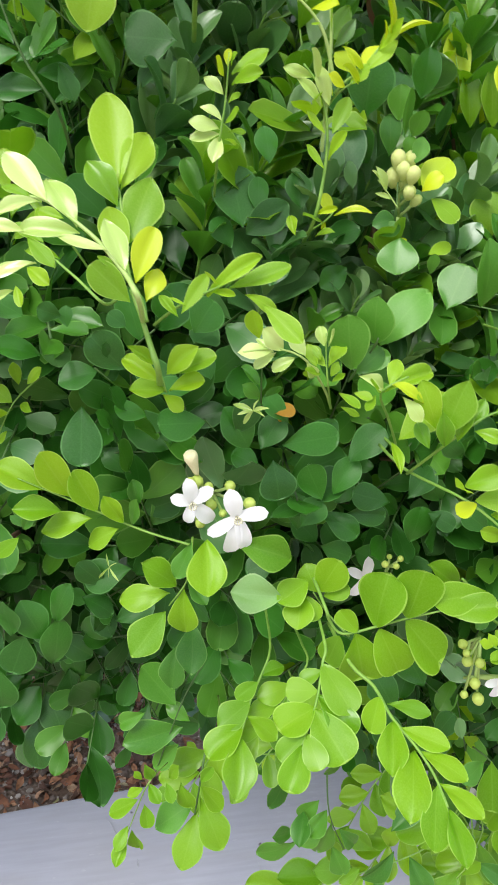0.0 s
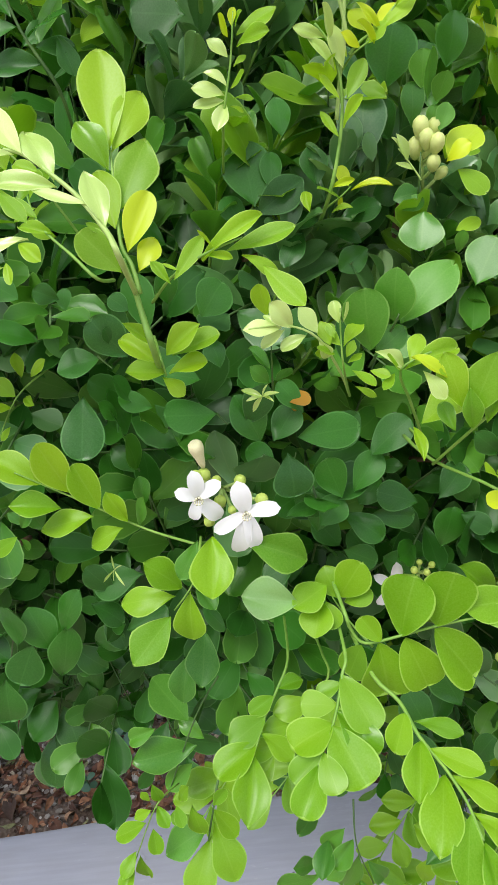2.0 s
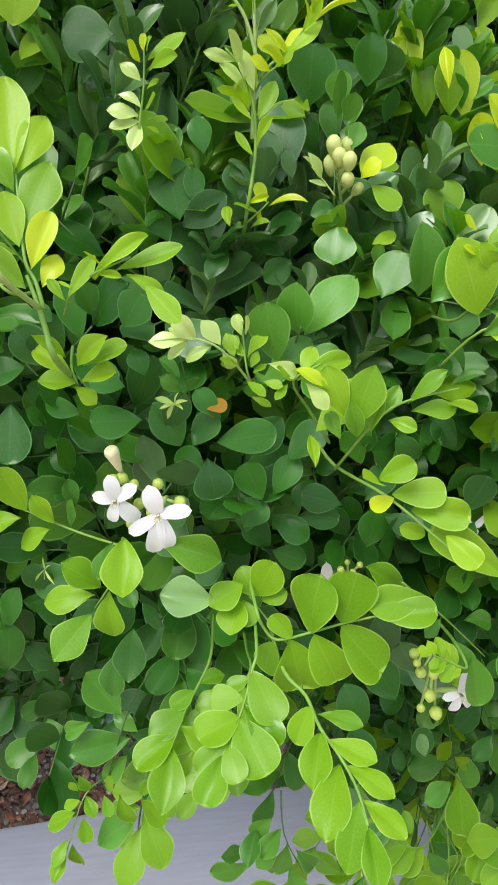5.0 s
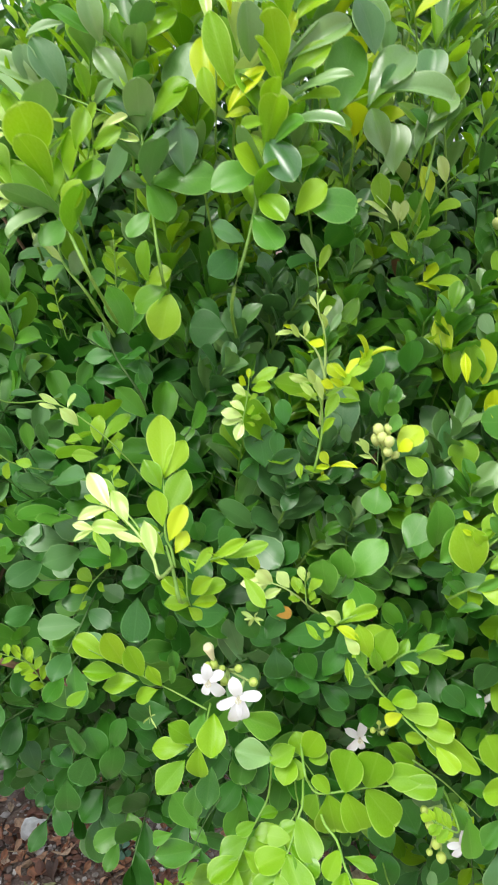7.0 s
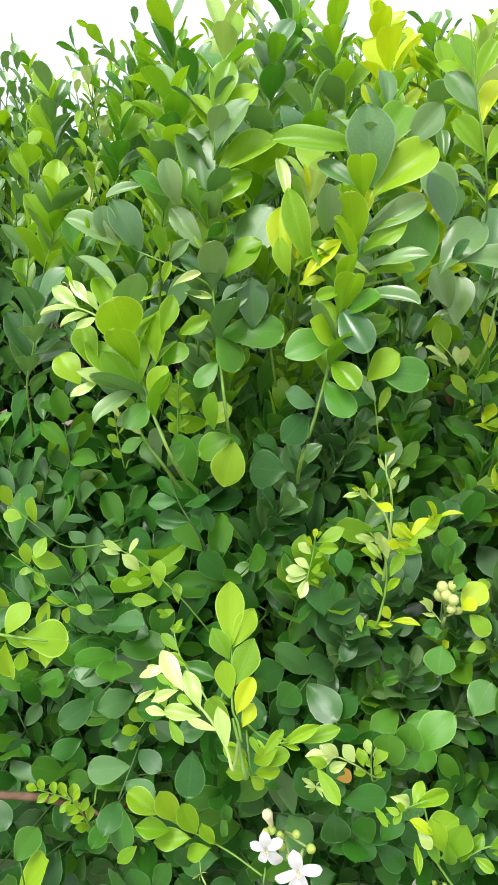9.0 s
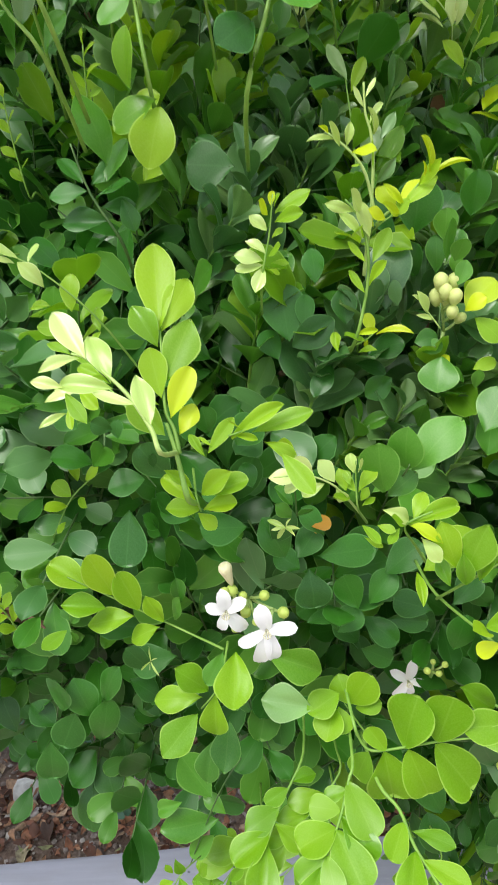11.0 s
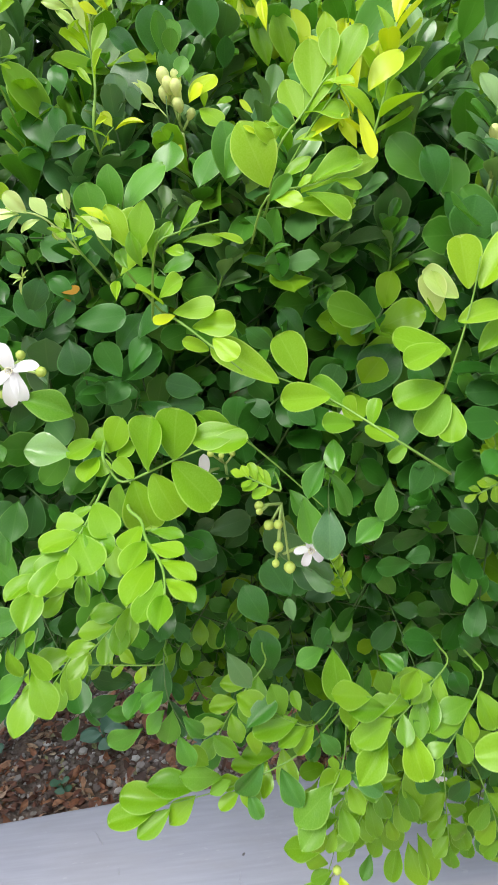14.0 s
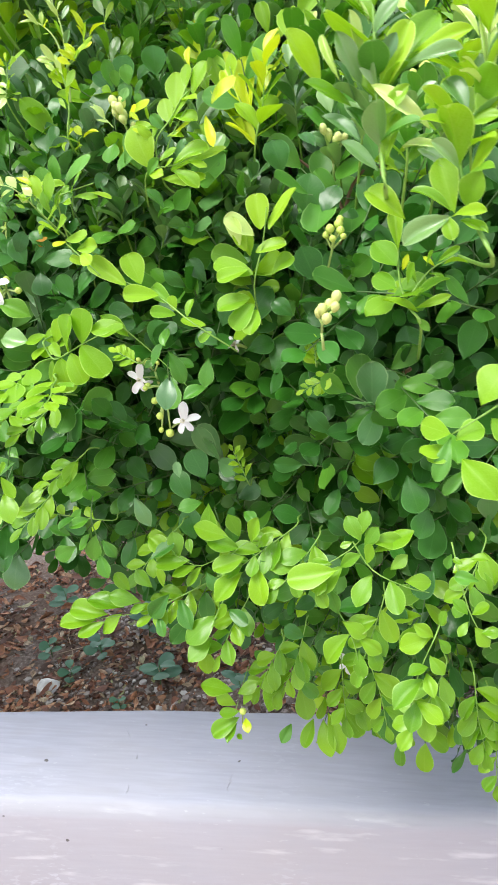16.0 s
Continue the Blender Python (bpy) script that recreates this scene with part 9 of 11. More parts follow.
leaf(s, (0.3095, 0.7011, 1.0508), (0.3083, 0.7103, 1.0708), 0.75, "sheen", "spoon", (0.05, -0.55, 0.74))
leaf(s, (0.3304, 0.6991, 1.0379), (0.3360, 0.6982, 1.0526), 0.90, "fresh", "spoon", (-0.20, -0.62, 0.57))
leaf(s, (0.3110, 0.6979, 1.0477), (0.3008, 0.6915, 1.0580), 0.90, "fresh", "spoon", (-0.23, -0.86, 0.85))
leaf(s, (0.3323, 0.6960, 1.0308), (0.3205, 0.6950, 1.0374), 0.90, "bright", "spoon", (-0.04, -0.59, 0.86))
leaf(s, (0.3362, 0.6942, 1.0239), (0.3401, 0.6847, 1.0343), 0.90, "bright", "spoon", (0.06, -0.99, 0.79))
leaf(s, (0.3215, 0.7039, 1.0650), (0.3145, 0.7105, 1.0760), 0.75, "bright", "spoon", (0.29, -1.03, 0.65))
leaf(s, (0.3194, 0.7051, 1.0710), (0.3162, 0.6967, 1.0794), 0.50, "yellow", "spoon", (-0.06, -0.92, 0.47))
s = stalk("green", 0.0007, (0.3252, 0.6679, 1.0061), (0.3238, 0.6385, 1.0125), (0.3117, 0.6080, 1.0428), (0.3037, 0.6077, 1.0752), (0.2974, 0.6073, 1.1061))
leaf(s, (0.3126, 0.6083, 1.0407), (0.3270, 0.6144, 1.0604), 0.94, "bright", "spoon")
leaf(s, (0.3112, 0.6080, 1.0435), (0.2956, 0.6090, 1.0620), 0.94, "fresh", "spoon")
leaf(s, (0.3082, 0.6082, 1.0601), (0.3184, 0.6177, 1.0822), 0.93, "yellow", "spoon")
leaf(s, (0.3058, 0.6081, 1.0653), (0.2903, 0.6158, 1.0848), 0.94, "sheen", "spoon")
leaf(s, (0.3037, 0.6076, 1.0786), (0.3111, 0.6076, 1.0981), 0.94, "bright", "spoon")
leaf(s, (0.3022, 0.6079, 1.0813), (0.2922, 0.6163, 1.1029), 0.94, "fresh", "spoon")
leaf(s, (0.3155, 0.6082, 1.0233), (0.3291, 0.6044, 1.0327), 0.83, "yellow", "spoon")
leaf(s, (0.3141, 0.6080, 1.0263), (0.2997, 0.6034, 1.0376), 0.88, "sheen", "spoon")
s = stalk("green", 0.0007, (0.2063, 0.6773, 0.9581), (0.2067, 0.6471, 0.9637), (0.2108, 0.6069, 0.9886), (0.2100, 0.6067, 1.0186))
leaf(s, (0.2075, 0.6072, 0.9834), (0.2037, 0.6156, 1.0169), 0.89, "yellow", "spoon")
leaf(s, (0.2139, 0.6071, 0.9894), (0.2105, 0.6100, 1.0097), 0.88, "yellow", "spoon")
leaf(s, (0.2117, 0.6068, 0.9859), (0.2326, 0.6019, 0.9990), 0.91, "bright", "spoon")
leaf(s, (0.2179, 0.6070, 0.9828), (0.2284, 0.6041, 0.9907), 1.08, "bright", "spoon")
leaf(s, (0.2091, 0.6070, 0.9799), (0.2033, 0.6075, 1.0005), 0.83, "bright", "spoon")
leaf(s, (0.2108, 0.6071, 0.9955), (0.2155, 0.6131, 1.0160), 1.00, "yellow", "spoon")
leaf(s, (0.2149, 0.6069, 0.9763), (0.2283, 0.6006, 0.9794), 0.78, "yellow", "spoon")
s = stalk("dark", 0.0009, (0.3417, 0.7094, 0.9262), (0.3391, 0.6690, 0.9722), (0.3433, 0.6689, 0.9969))
leaf(s, (0.3105, 0.6684, 1.0145), (0.2963, 0.6720, 1.0452), 1.18, "sheen", "spoon")
leaf(s, (0.3128, 0.6682, 1.0141), (0.3117, 0.6647, 1.0320), 1.06, "grey", "spoon")
leaf(s, (0.3145, 0.6688, 0.9582), (0.3040, 0.6680, 0.9851), 1.00, "sheen", "spoon")
leaf(s, (0.3197, 0.6692, 0.9473), (0.3214, 0.6775, 0.9776), 1.11, "sheen", "spoon")
leaf(s, (0.3392, 0.6692, 0.9764), (0.3566, 0.6741, 0.9944), 1.16, "sheen", "spoon")
leaf(s, (0.3371, 0.6693, 0.9909), (0.3424, 0.6802, 1.0202), 1.13, "grey", "spoon")
leaf(s, (0.3303, 0.6693, 0.9547), (0.3363, 0.6787, 0.9756), 1.07, "sheen", "spoon")
leaf(s, (0.3335, 0.6693, 0.9621), (0.3482, 0.6780, 0.9861), 1.12, "sheen", "spoon")
s = stalk("pale", 0.0005, (0.3309, 0.7196, 0.8902), (0.3286, 0.6893, 0.9166), (0.3108, 0.6889, 0.9361))
leaf(s, (0.3178, 0.6892, 0.9252), (0.3142, 0.6904, 0.9480), 0.98, "bright", "spoon")
leaf(s, (0.3216, 0.6891, 0.9209), (0.3054, 0.6867, 0.9308), 0.81, "pale", "spoon")
leaf(s, (0.3240, 0.6892, 0.9168), (0.3084, 0.6891, 0.9232), 0.84, "pale", "spoon")
leaf(s, (0.3284, 0.6893, 0.9171), (0.3253, 0.6885, 0.9305), 0.80, "pale", "spoon")
leaf(s, (0.3306, 0.6892, 0.9172), (0.3321, 0.6875, 0.9309), 0.86, "pale", "spoon")
leaf(s, (0.2980, 0.6890, 0.9281), (0.3033, 0.6935, 0.9326), 0.69, "pale", "spoon")
s = stalk("green", 0.0006, (0.3374, 0.7198, 0.8682), (0.3398, 0.6896, 0.9048), (0.3558, 0.6896, 0.9372), (0.3731, 0.6897, 0.9529))
leaf(s, (0.3403, 0.6895, 0.9051), (0.3554, 0.6867, 0.9128), 1.03, "bright", "spoon")
leaf(s, (0.3428, 0.6898, 0.9137), (0.3387, 0.6963, 0.9327), 0.87, "bright", "spoon")
leaf(s, (0.3505, 0.6894, 0.9215), (0.3678, 0.6844, 0.9293), 1.06, "bright", "spoon")
leaf(s, (0.3487, 0.6896, 0.9299), (0.3437, 0.6932, 0.9523), 0.89, "yellow", "spoon")
leaf(s, (0.3590, 0.6894, 0.9417), (0.3526, 0.6850, 0.9579), 0.82, "pale", "spoon")
leaf(s, (0.3416, 0.6898, 0.8886), (0.3400, 0.6929, 0.8930), 1.03, "yellow", "spoon")
leaf(s, (0.3494, 0.6902, 0.8764), (0.3583, 0.6980, 0.8891), 1.01, "yellow", "oval")
leaf(s, (0.3437, 0.6900, 0.8756), (0.3622, 0.6939, 0.8717), 0.79, "yellow", "round")
leaf(s, (0.3519, 0.6898, 0.8761), (0.3738, 0.6841, 0.8782), 0.92, "bright", "round")
leaf(s, (0.3363, 0.6896, 0.8970), (0.3249, 0.6896, 0.9104), 0.83, "bright", "spoon")
s = stalk("green", 0.0009, (0.1566, 0.5632, 0.8715), (0.1566, 0.5132, 0.9015), (0.1448, 0.5223, 0.9251), (0.1388, 0.5287, 0.9417), (0.1327, 0.5347, 0.9571), (0.1285, 0.5417, 0.9751))
leaf(s, (0.1282, 0.5345, 0.9628), (0.1180, 0.5425, 0.9820), 0.80, "bright", "oval", (0.15, -0.74, 0.38))
leaf(s, (0.1295, 0.5325, 0.9540), (0.1228, 0.5373, 0.9704), 0.80, "pale", "oval", (0.14, -0.94, 0.73))
leaf(s, (0.1195, 0.5252, 0.9399), (0.1095, 0.5371, 0.9613), 0.80, "bright", "oval", (0.10, -1.00, 0.37))
leaf(s, (0.1342, 0.5231, 0.9337), (0.1148, 0.5312, 0.9524), 0.80, "bright", "oval", (0.23, -0.76, 0.49))
leaf(s, (0.1405, 0.5223, 0.9338), (0.1380, 0.5351, 0.9550), 0.75, "bright", "oval", (0.14, -1.02, 0.39))
leaf(s, (0.1457, 0.5197, 0.9289), (0.1531, 0.5182, 0.9434), 1.15, "bright", "round", (-0.17, -0.98, 0.88))
leaf(s, (0.1404, 0.5218, 0.9312), (0.1251, 0.5191, 0.9492), 0.80, "fresh", "oval", (-0.22, -0.68, 0.51))
leaf(s, (0.1122, 0.5245, 0.9333), (0.1012, 0.5288, 0.9466), 1.15, "bright", "round", (0.07, -0.84, 0.53))
leaf(s, (0.1342, 0.5250, 0.9335), (0.1126, 0.5181, 0.9412), 0.50, "pale", "oval", (0.09, -0.57, 0.56))
leaf(s, (0.1226, 0.5229, 0.9362), (0.1094, 0.5165, 0.9304), 0.70, "pale", "oval", (0.06, -0.71, 0.74))
leaf(s, (0.1474, 0.5279, 0.9439), (0.1459, 0.5396, 0.9654), 0.80, "bright", "oval", (-0.28, -0.93, 0.32))
leaf(s, (0.1502, 0.5308, 0.9568), (0.1550, 0.5340, 0.9743), 0.80, "bright", "oval", (0.16, -1.05, 0.58))
leaf(s, (0.1583, 0.5308, 0.9569), (0.1718, 0.5280, 0.9651), 0.80, "fresh", "oval", (-0.04, -0.77, 0.36))
leaf(s, (0.1499, 0.5284, 0.9426), (0.1607, 0.5340, 0.9513), 1.08, "fresh", "round", (-0.08, -0.82, 0.83))
leaf(s, (0.1360, 0.5395, 0.9713), (0.1340, 0.5428, 0.9783), 0.60, "yellow", "oval", (-0.13, -0.95, 0.47))
leaf(s, (0.1367, 0.5387, 0.9700), (0.1401, 0.5379, 0.9771), 0.60, "yellow", "oval", (-0.28, -0.50, 0.52))
leaf(s, (0.1382, 0.5342, 0.9662), (0.1353, 0.5294, 0.9724), 0.60, "yellow", "oval", (0.10, -0.77, 0.87))
leaf(s, (0.1211, 0.5262, 0.9364), (0.1309, 0.5244, 0.9497), 0.80, "sheen", "oval", (-0.13, -0.65, 0.74))
leaf(s, (0.1437, 0.5201, 0.9213), (0.1297, 0.5195, 0.9158), 0.80, "sheen", "oval", (-0.29, -0.91, 0.35))
leaf(s, (0.1382, 0.5231, 0.9316), (0.1231, 0.5068, 0.9216), 0.70, "sheen", "oval", (-0.08, -0.86, 0.58))
leaf(s, (0.1451, 0.5216, 0.9265), (0.1366, 0.5101, 0.9174), 1.08, "mid", "round", (0.13, -0.95, 0.44))
clothe(s, 14, 0.024, "bright")
s = stalk("pale", 0.0007, (0.1329, 0.5287, 0.9568), (0.1232, 0.5311, 0.9628), (0.1134, 0.5328, 0.9673), (0.1029, 0.5338, 0.9698))
leaf(s, (0.1094, 0.5304, 0.9686), (0.0983, 0.5181, 0.9673), 0.50, "pale", "oval", (0.09, -0.79, 0.89))
leaf(s, (0.1112, 0.5331, 0.9681), (0.0961, 0.5408, 0.9776), 0.60, "pale", "oval", (0.17, -0.80, 0.33))
leaf(s, (0.1156, 0.5299, 0.9658), (0.1075, 0.5158, 0.9622), 0.50, "pale", "oval", (0.01, -0.84, 0.36))
leaf(s, (0.1197, 0.5314, 0.9643), (0.1134, 0.5188, 0.9605), 0.55, "pale", "oval", (-0.01, -0.49, 0.33))
leaf(s, (0.1170, 0.5326, 0.9694), (0.1047, 0.5412, 0.9807), 0.50, "pale", "oval", (-0.06, -1.01, 0.45))
leaf(s, (0.1082, 0.5352, 0.9780), (0.1047, 0.5383, 0.9868), 0.45, "bright", "oval", (-0.27, -1.03, 0.88))
leaf(s, (0.1206, 0.5316, 0.9661), (0.1160, 0.5315, 0.9761), 0.60, "pale", "oval", (-0.06, -0.73, 0.35))
leaf(s, (0.1263, 0.5296, 0.9623), (0.1204, 0.5362, 0.9712), 0.60, "pale", "oval", (0.03, -0.50, 0.66))
s = stalk("green", 0.0009, (0.1505, 0.5799, 0.8610), (0.1505, 0.5299, 0.8910), (0.1375, 0.5361, 0.9070), (0.1347, 0.5421, 0.9224))
leaf(s, (0.1513, 0.5293, 0.8918), (0.1582, 0.5289, 0.9035), 1.08, "mid", "round", (-0.09, -0.60, 0.44))
leaf(s, (0.1394, 0.5339, 0.9051), (0.1278, 0.5323, 0.8995), 1.08, "mid", "round", (0.29, -0.55, 0.81))
leaf(s, (0.1263, 0.5364, 0.9146), (0.1247, 0.5365, 0.9202), 0.70, "pale", "oval", (-0.21, -0.55, 0.59))
leaf(s, (0.1286, 0.5382, 0.9129), (0.1308, 0.5423, 0.9180), 0.70, "pale", "oval", (-0.24, -0.62, 0.84))
leaf(s, (0.1378, 0.5350, 0.9063), (0.1312, 0.5294, 0.9157), 0.60, "pale", "oval", (-0.11, -0.64, 0.82))
leaf(s, (0.1442, 0.5307, 0.9000), (0.1488, 0.5262, 0.9123), 0.96, "grey", "round", (-0.07, -1.04, 0.61))
leaf(s, (0.1356, 0.5391, 0.9214), (0.1398, 0.5446, 0.9307), 0.80, "fresh", "oval", (-0.07, -0.86, 0.32))
leaf(s, (0.1361, 0.5387, 0.9172), (0.1276, 0.5396, 0.9241), 0.80, "fresh", "oval", (-0.01, -0.63, 0.54))
s = stalk("dark", 0.0005, (0.1341, 0.7047, 0.8528), (0.1362, 0.6744, 0.8905))
leaf(s, (0.1393, 0.6750, 0.8445), (0.1517, 0.6780, 0.8657), 1.22, "mid", "round")
leaf(s, (0.1528, 0.6747, 0.8746), (0.1702, 0.6749, 0.8889), 1.11, "bright", "round")
leaf(s, (0.1603, 0.6753, 0.8446), (0.1721, 0.6815, 0.8577), 1.34, "bright", "round")
leaf(s, (0.1722, 0.6754, 0.8537), (0.1611, 0.6816, 0.8699), 1.02, "mid", "round")
leaf(s, (0.1309, 0.6750, 0.8438), (0.1443, 0.6814, 0.8533), 1.03, "dark", "round")
leaf(s, (0.1570, 0.6747, 0.8697), (0.1780, 0.6726, 0.8637), 0.61, "mid", "round")
leaf(s, (0.1804, 0.6754, 0.8365), (0.1705, 0.6715, 0.8593), 0.58, "mid", "round")
leaf(s, (0.2054, 0.6758, 0.8458), (0.1910, 0.6793, 0.8662), 1.03, "dark", "round")
leaf(s, (0.1940, 0.6758, 0.8322), (0.2113, 0.6786, 0.8502), 1.02, "dark", "round")
leaf(s, (0.2218, 0.6761, 0.8331), (0.1968, 0.6791, 0.8573), 0.82, "grey", "round")
spray((0.1352, 0.6668, 0.8624), (0.1382, 0.6564, 0.9093), 9, 0.0120, "bright", "oval")
spray((0.0922, 0.6863, 0.8379), (0.0889, 0.6759, 0.8880), 8, 0.0103, "bright", "oval")
spray((0.2059, 0.7278, 0.8666), (0.2093, 0.7174, 0.9217), 9, 0.0150, "bright", "oval")
spray((0.2276, 0.7280, 0.8855), (0.2306, 0.7178, 0.9222), 9, 0.0132, "mid", "oval")
shoot((-0.0198, 0.8039, 0.9239), (0.0107, 0.7631, 1.0848), 11, 0.0322, "bright", "oval")
shoot((-0.0460, 0.9529, 1.0017), (-0.0302, 0.9222, 1.1295), 11, 0.0260, "bright", "oval")
shoot((0.0127, 1.0031, 1.1014), (-0.0781, 1.0010, 1.1860), 13, 0.0254, "mid", "oval")
shoot((0.0652, 0.9840, 1.0775), (-0.0121, 0.9820, 1.1867), 13, 0.0271, "mid", "oval")
shoot((0.0947, 0.9544, 1.0904), (0.0144, 0.9523, 1.1939), 13, 0.0260, "bright", "oval")
shoot((0.0780, 0.8847, 1.0179), (0.0611, 0.8636, 1.1235), 11, 0.0253, "mid", "oval")
shoot((0.2405, 0.8567, 1.0748), (0.2271, 0.8359, 1.1515), 11, 0.0261, "pale", "oval")
shoot((0.2224, 0.8068, 1.0303), (0.2158, 0.7862, 1.0900), 9, 0.0269, "sheen", "oval")
shoot((0.3051, 0.9077, 1.0815), (0.2820, 0.8867, 1.1554), 11, 0.0259, "bright", "oval")
shoot((0.3440, 0.9582, 1.0931), (0.3223, 0.9372, 1.1764), 11, 0.0280, "yellow", "oval")
shoot((0.3674, 0.8295, 0.9738), (0.3373, 0.8082, 1.0822), 11, 0.0210, "bright", "oval")
shoot((0.3510, 0.7086, 1.0476), (0.3179, 0.6877, 1.1033), 9, 0.0343, "pale", "round")
shoot((0.3682, 0.7291, 1.0164), (0.3487, 0.7082, 1.0949), 9, 0.0313, "sheen", "oval")
shoot((0.1886, 0.9059, 1.0851), (0.1830, 0.8852, 1.1592), 11, 0.0258, "bright", "oval")
shoot((0.1662, 0.8061, 1.0163), (0.1655, 0.7856, 1.0776), 9, 0.0249, "yellow", "oval")
shoot((0.0063, 0.8837, 1.0015), (0.0287, 0.8634, 1.0874), 9, 0.0257, "mid", "oval")
shoot((0.0918, 0.7854, 0.9472), (0.1032, 0.7651, 1.0139), 9, 0.0215, "bright", "oval")
shoot((0.1713, 0.7568, 0.9334), (0.1729, 0.7364, 0.9859), 9, 0.0228, "grey", "oval")
shoot((0.2311, 0.7261, 0.8397), (0.2341, 0.7156, 0.8881), 7, 0.0179, "grey", "round")
shoot((0.2973, 0.7586, 0.9449), (0.2890, 0.7482, 0.9795), 7, 0.0204, "grey", "round")
s = stalk("green", 0.0006, (0.1652, 0.6061, 0.7497), (0.1441, 0.5905, 0.7891), (0.1159, 0.5899, 0.8145), (0.0981, 0.5896, 0.8199))
leaf(s, (0.1222, 0.5900, 0.8032), (0.1128, 0.5873, 0.8150), 0.87, "pale", "oval")
leaf(s, (0.1235, 0.5903, 0.7947), (0.1132, 0.5943, 0.7940), 0.89, "bright", "round")
leaf(s, (0.1330, 0.5905, 0.7915), (0.1329, 0.5946, 0.8081), 1.03, "bright", "round")
leaf(s, (0.1321, 0.5904, 0.7828), (0.1169, 0.5890, 0.7846), 0.90, "bright", "oval")
leaf(s, (0.1454, 0.5909, 0.7814), (0.1430, 0.5979, 0.7915), 0.89, "bright", "oval")
leaf(s, (0.1394, 0.5904, 0.7727), (0.1330, 0.5851, 0.7787), 0.81, "bright", "oval")
leaf(s, (0.1503, 0.5906, 0.7645), (0.1421, 0.5844, 0.7676), 0.83, "bright", "round")
leaf(s, (0.1432, 0.5907, 0.7766), (0.1332, 0.5922, 0.7719), 0.84, "bright", "round")
leaf(s, (0.1119, 0.5897, 0.8166), (0.1013, 0.5860, 0.8244), 0.59, "pale", "oval")
leaf(s, (0.1160, 0.5901, 0.8148), (0.1195, 0.5963, 0.8222), 0.73, "pale", "round")
leaf(s, (0.1101, 0.5897, 0.8145), (0.1003, 0.5870, 0.8186), 0.75, "pale", "round")
s = stalk("green", 0.0005, (0.1074, 0.6067, 0.8163), (0.0804, 0.5862, 0.8199), (0.0643, 0.5758, 0.8386), (0.0452, 0.5754, 0.8563))
leaf(s, (0.0642, 0.5757, 0.8392), (0.0641, 0.5721, 0.8558), 0.93, "bright", "round")
leaf(s, (0.0571, 0.5759, 0.8421), (0.0446, 0.5811, 0.8428), 0.85, "bright", "round")
leaf(s, (0.0704, 0.5757, 0.8311), (0.0672, 0.5664, 0.8224), 0.96, "bright", "round")
leaf(s, (0.0512, 0.5754, 0.8497), (0.0489, 0.5704, 0.8634), 0.94, "bright", "round")
s = stalk("green", 0.0005, (0.1010, 0.6070, 0.7657), (0.0811, 0.5765, 0.7853), (0.0614, 0.5760, 0.8082), (0.0483, 0.5758, 0.8193))
leaf(s, (0.0673, 0.5763, 0.7970), (0.0607, 0.5798, 0.8049), 0.90, "bright", "oval")
leaf(s, (0.0610, 0.5760, 0.8082), (0.0521, 0.5760, 0.8078), 0.90, "bright", "oval")
leaf(s, (0.0774, 0.5762, 0.7874), (0.0716, 0.5683, 0.7945), 0.85, "bright", "round")
leaf(s, (0.0809, 0.5766, 0.7848), (0.0766, 0.5781, 0.7736), 0.85, "bright", "round")
leaf(s, (0.0851, 0.5764, 0.7854), (0.0960, 0.5708, 0.7857), 0.83, "bright", "round")
leaf(s, (0.0582, 0.5759, 0.8124), (0.0574, 0.5735, 0.8262), 0.94, "bright", "round")
leaf(s, (0.0791, 0.5761, 0.8131), (0.0645, 0.5693, 0.8219), 0.98, "bright", "round")
s = stalk("green", 0.0006, (0.1005, 0.4262, 0.8610), (0.1232, 0.4065, 0.8719), (0.1313, 0.4066, 0.8710))
leaf(s, (0.1216, 0.4067, 0.8706), (0.1362, 0.4116, 0.8695), 1.51, "bright", "round")
leaf(s, (0.1173, 0.4066, 0.8731), (0.1226, 0.4126, 0.8816), 1.16, "bright", "round")
leaf(s, (0.1169, 0.4064, 0.8699), (0.1167, 0.4075, 0.8556), 0.85, "bright", "oval")
s = stalk("green", 0.0005, (0.1340, 0.6062, 0.7004), (0.1207, 0.5911, 0.6920), (0.1073, 0.5912, 0.6676))
leaf(s, (0.1204, 0.5912, 0.6923), (0.1119, 0.5931, 0.7002), 1.09, "bright", "round")
leaf(s, (0.1250, 0.5909, 0.7020), (0.1254, 0.5849, 0.7157), 0.64, "bright", "oval")
leaf(s, (0.1181, 0.5909, 0.6872), (0.1082, 0.5841, 0.6900), 1.04, "bright", "round")
leaf(s, (0.1157, 0.5912, 0.6773), (0.1100, 0.5922, 0.6703), 0.81, "bright", "oval")
leaf(s, (0.1248, 0.5908, 0.6922), (0.1302, 0.5809, 0.6921), 0.68, "bright", "oval")
leaf(s, (0.1292, 0.5911, 0.7019), (0.1362, 0.5914, 0.7098), 0.97, "bright", "round")
spray((0.0822, 0.5878, 0.6242), (0.0506, 0.5772, 0.6464), 9, 0.0118, "bright", "oval")
spray((0.0865, 0.5780, 0.6135), (0.0743, 0.5675, 0.6519), 7, 0.0116, "bright", "oval")
s = stalk("dark", 0.0006, (0.0646, 0.4876, 0.6201), (0.0900, 0.4574, 0.6904), (0.0900, 0.4572, 0.7200))
leaf(s, (0.0887, 0.4572, 0.7025), (0.1042, 0.4536, 0.7253), 0.96, "bright", "round")
leaf(s, (0.0875, 0.4571, 0.7205), (0.0988, 0.4572, 0.7388), 0.94, "mid", "round")
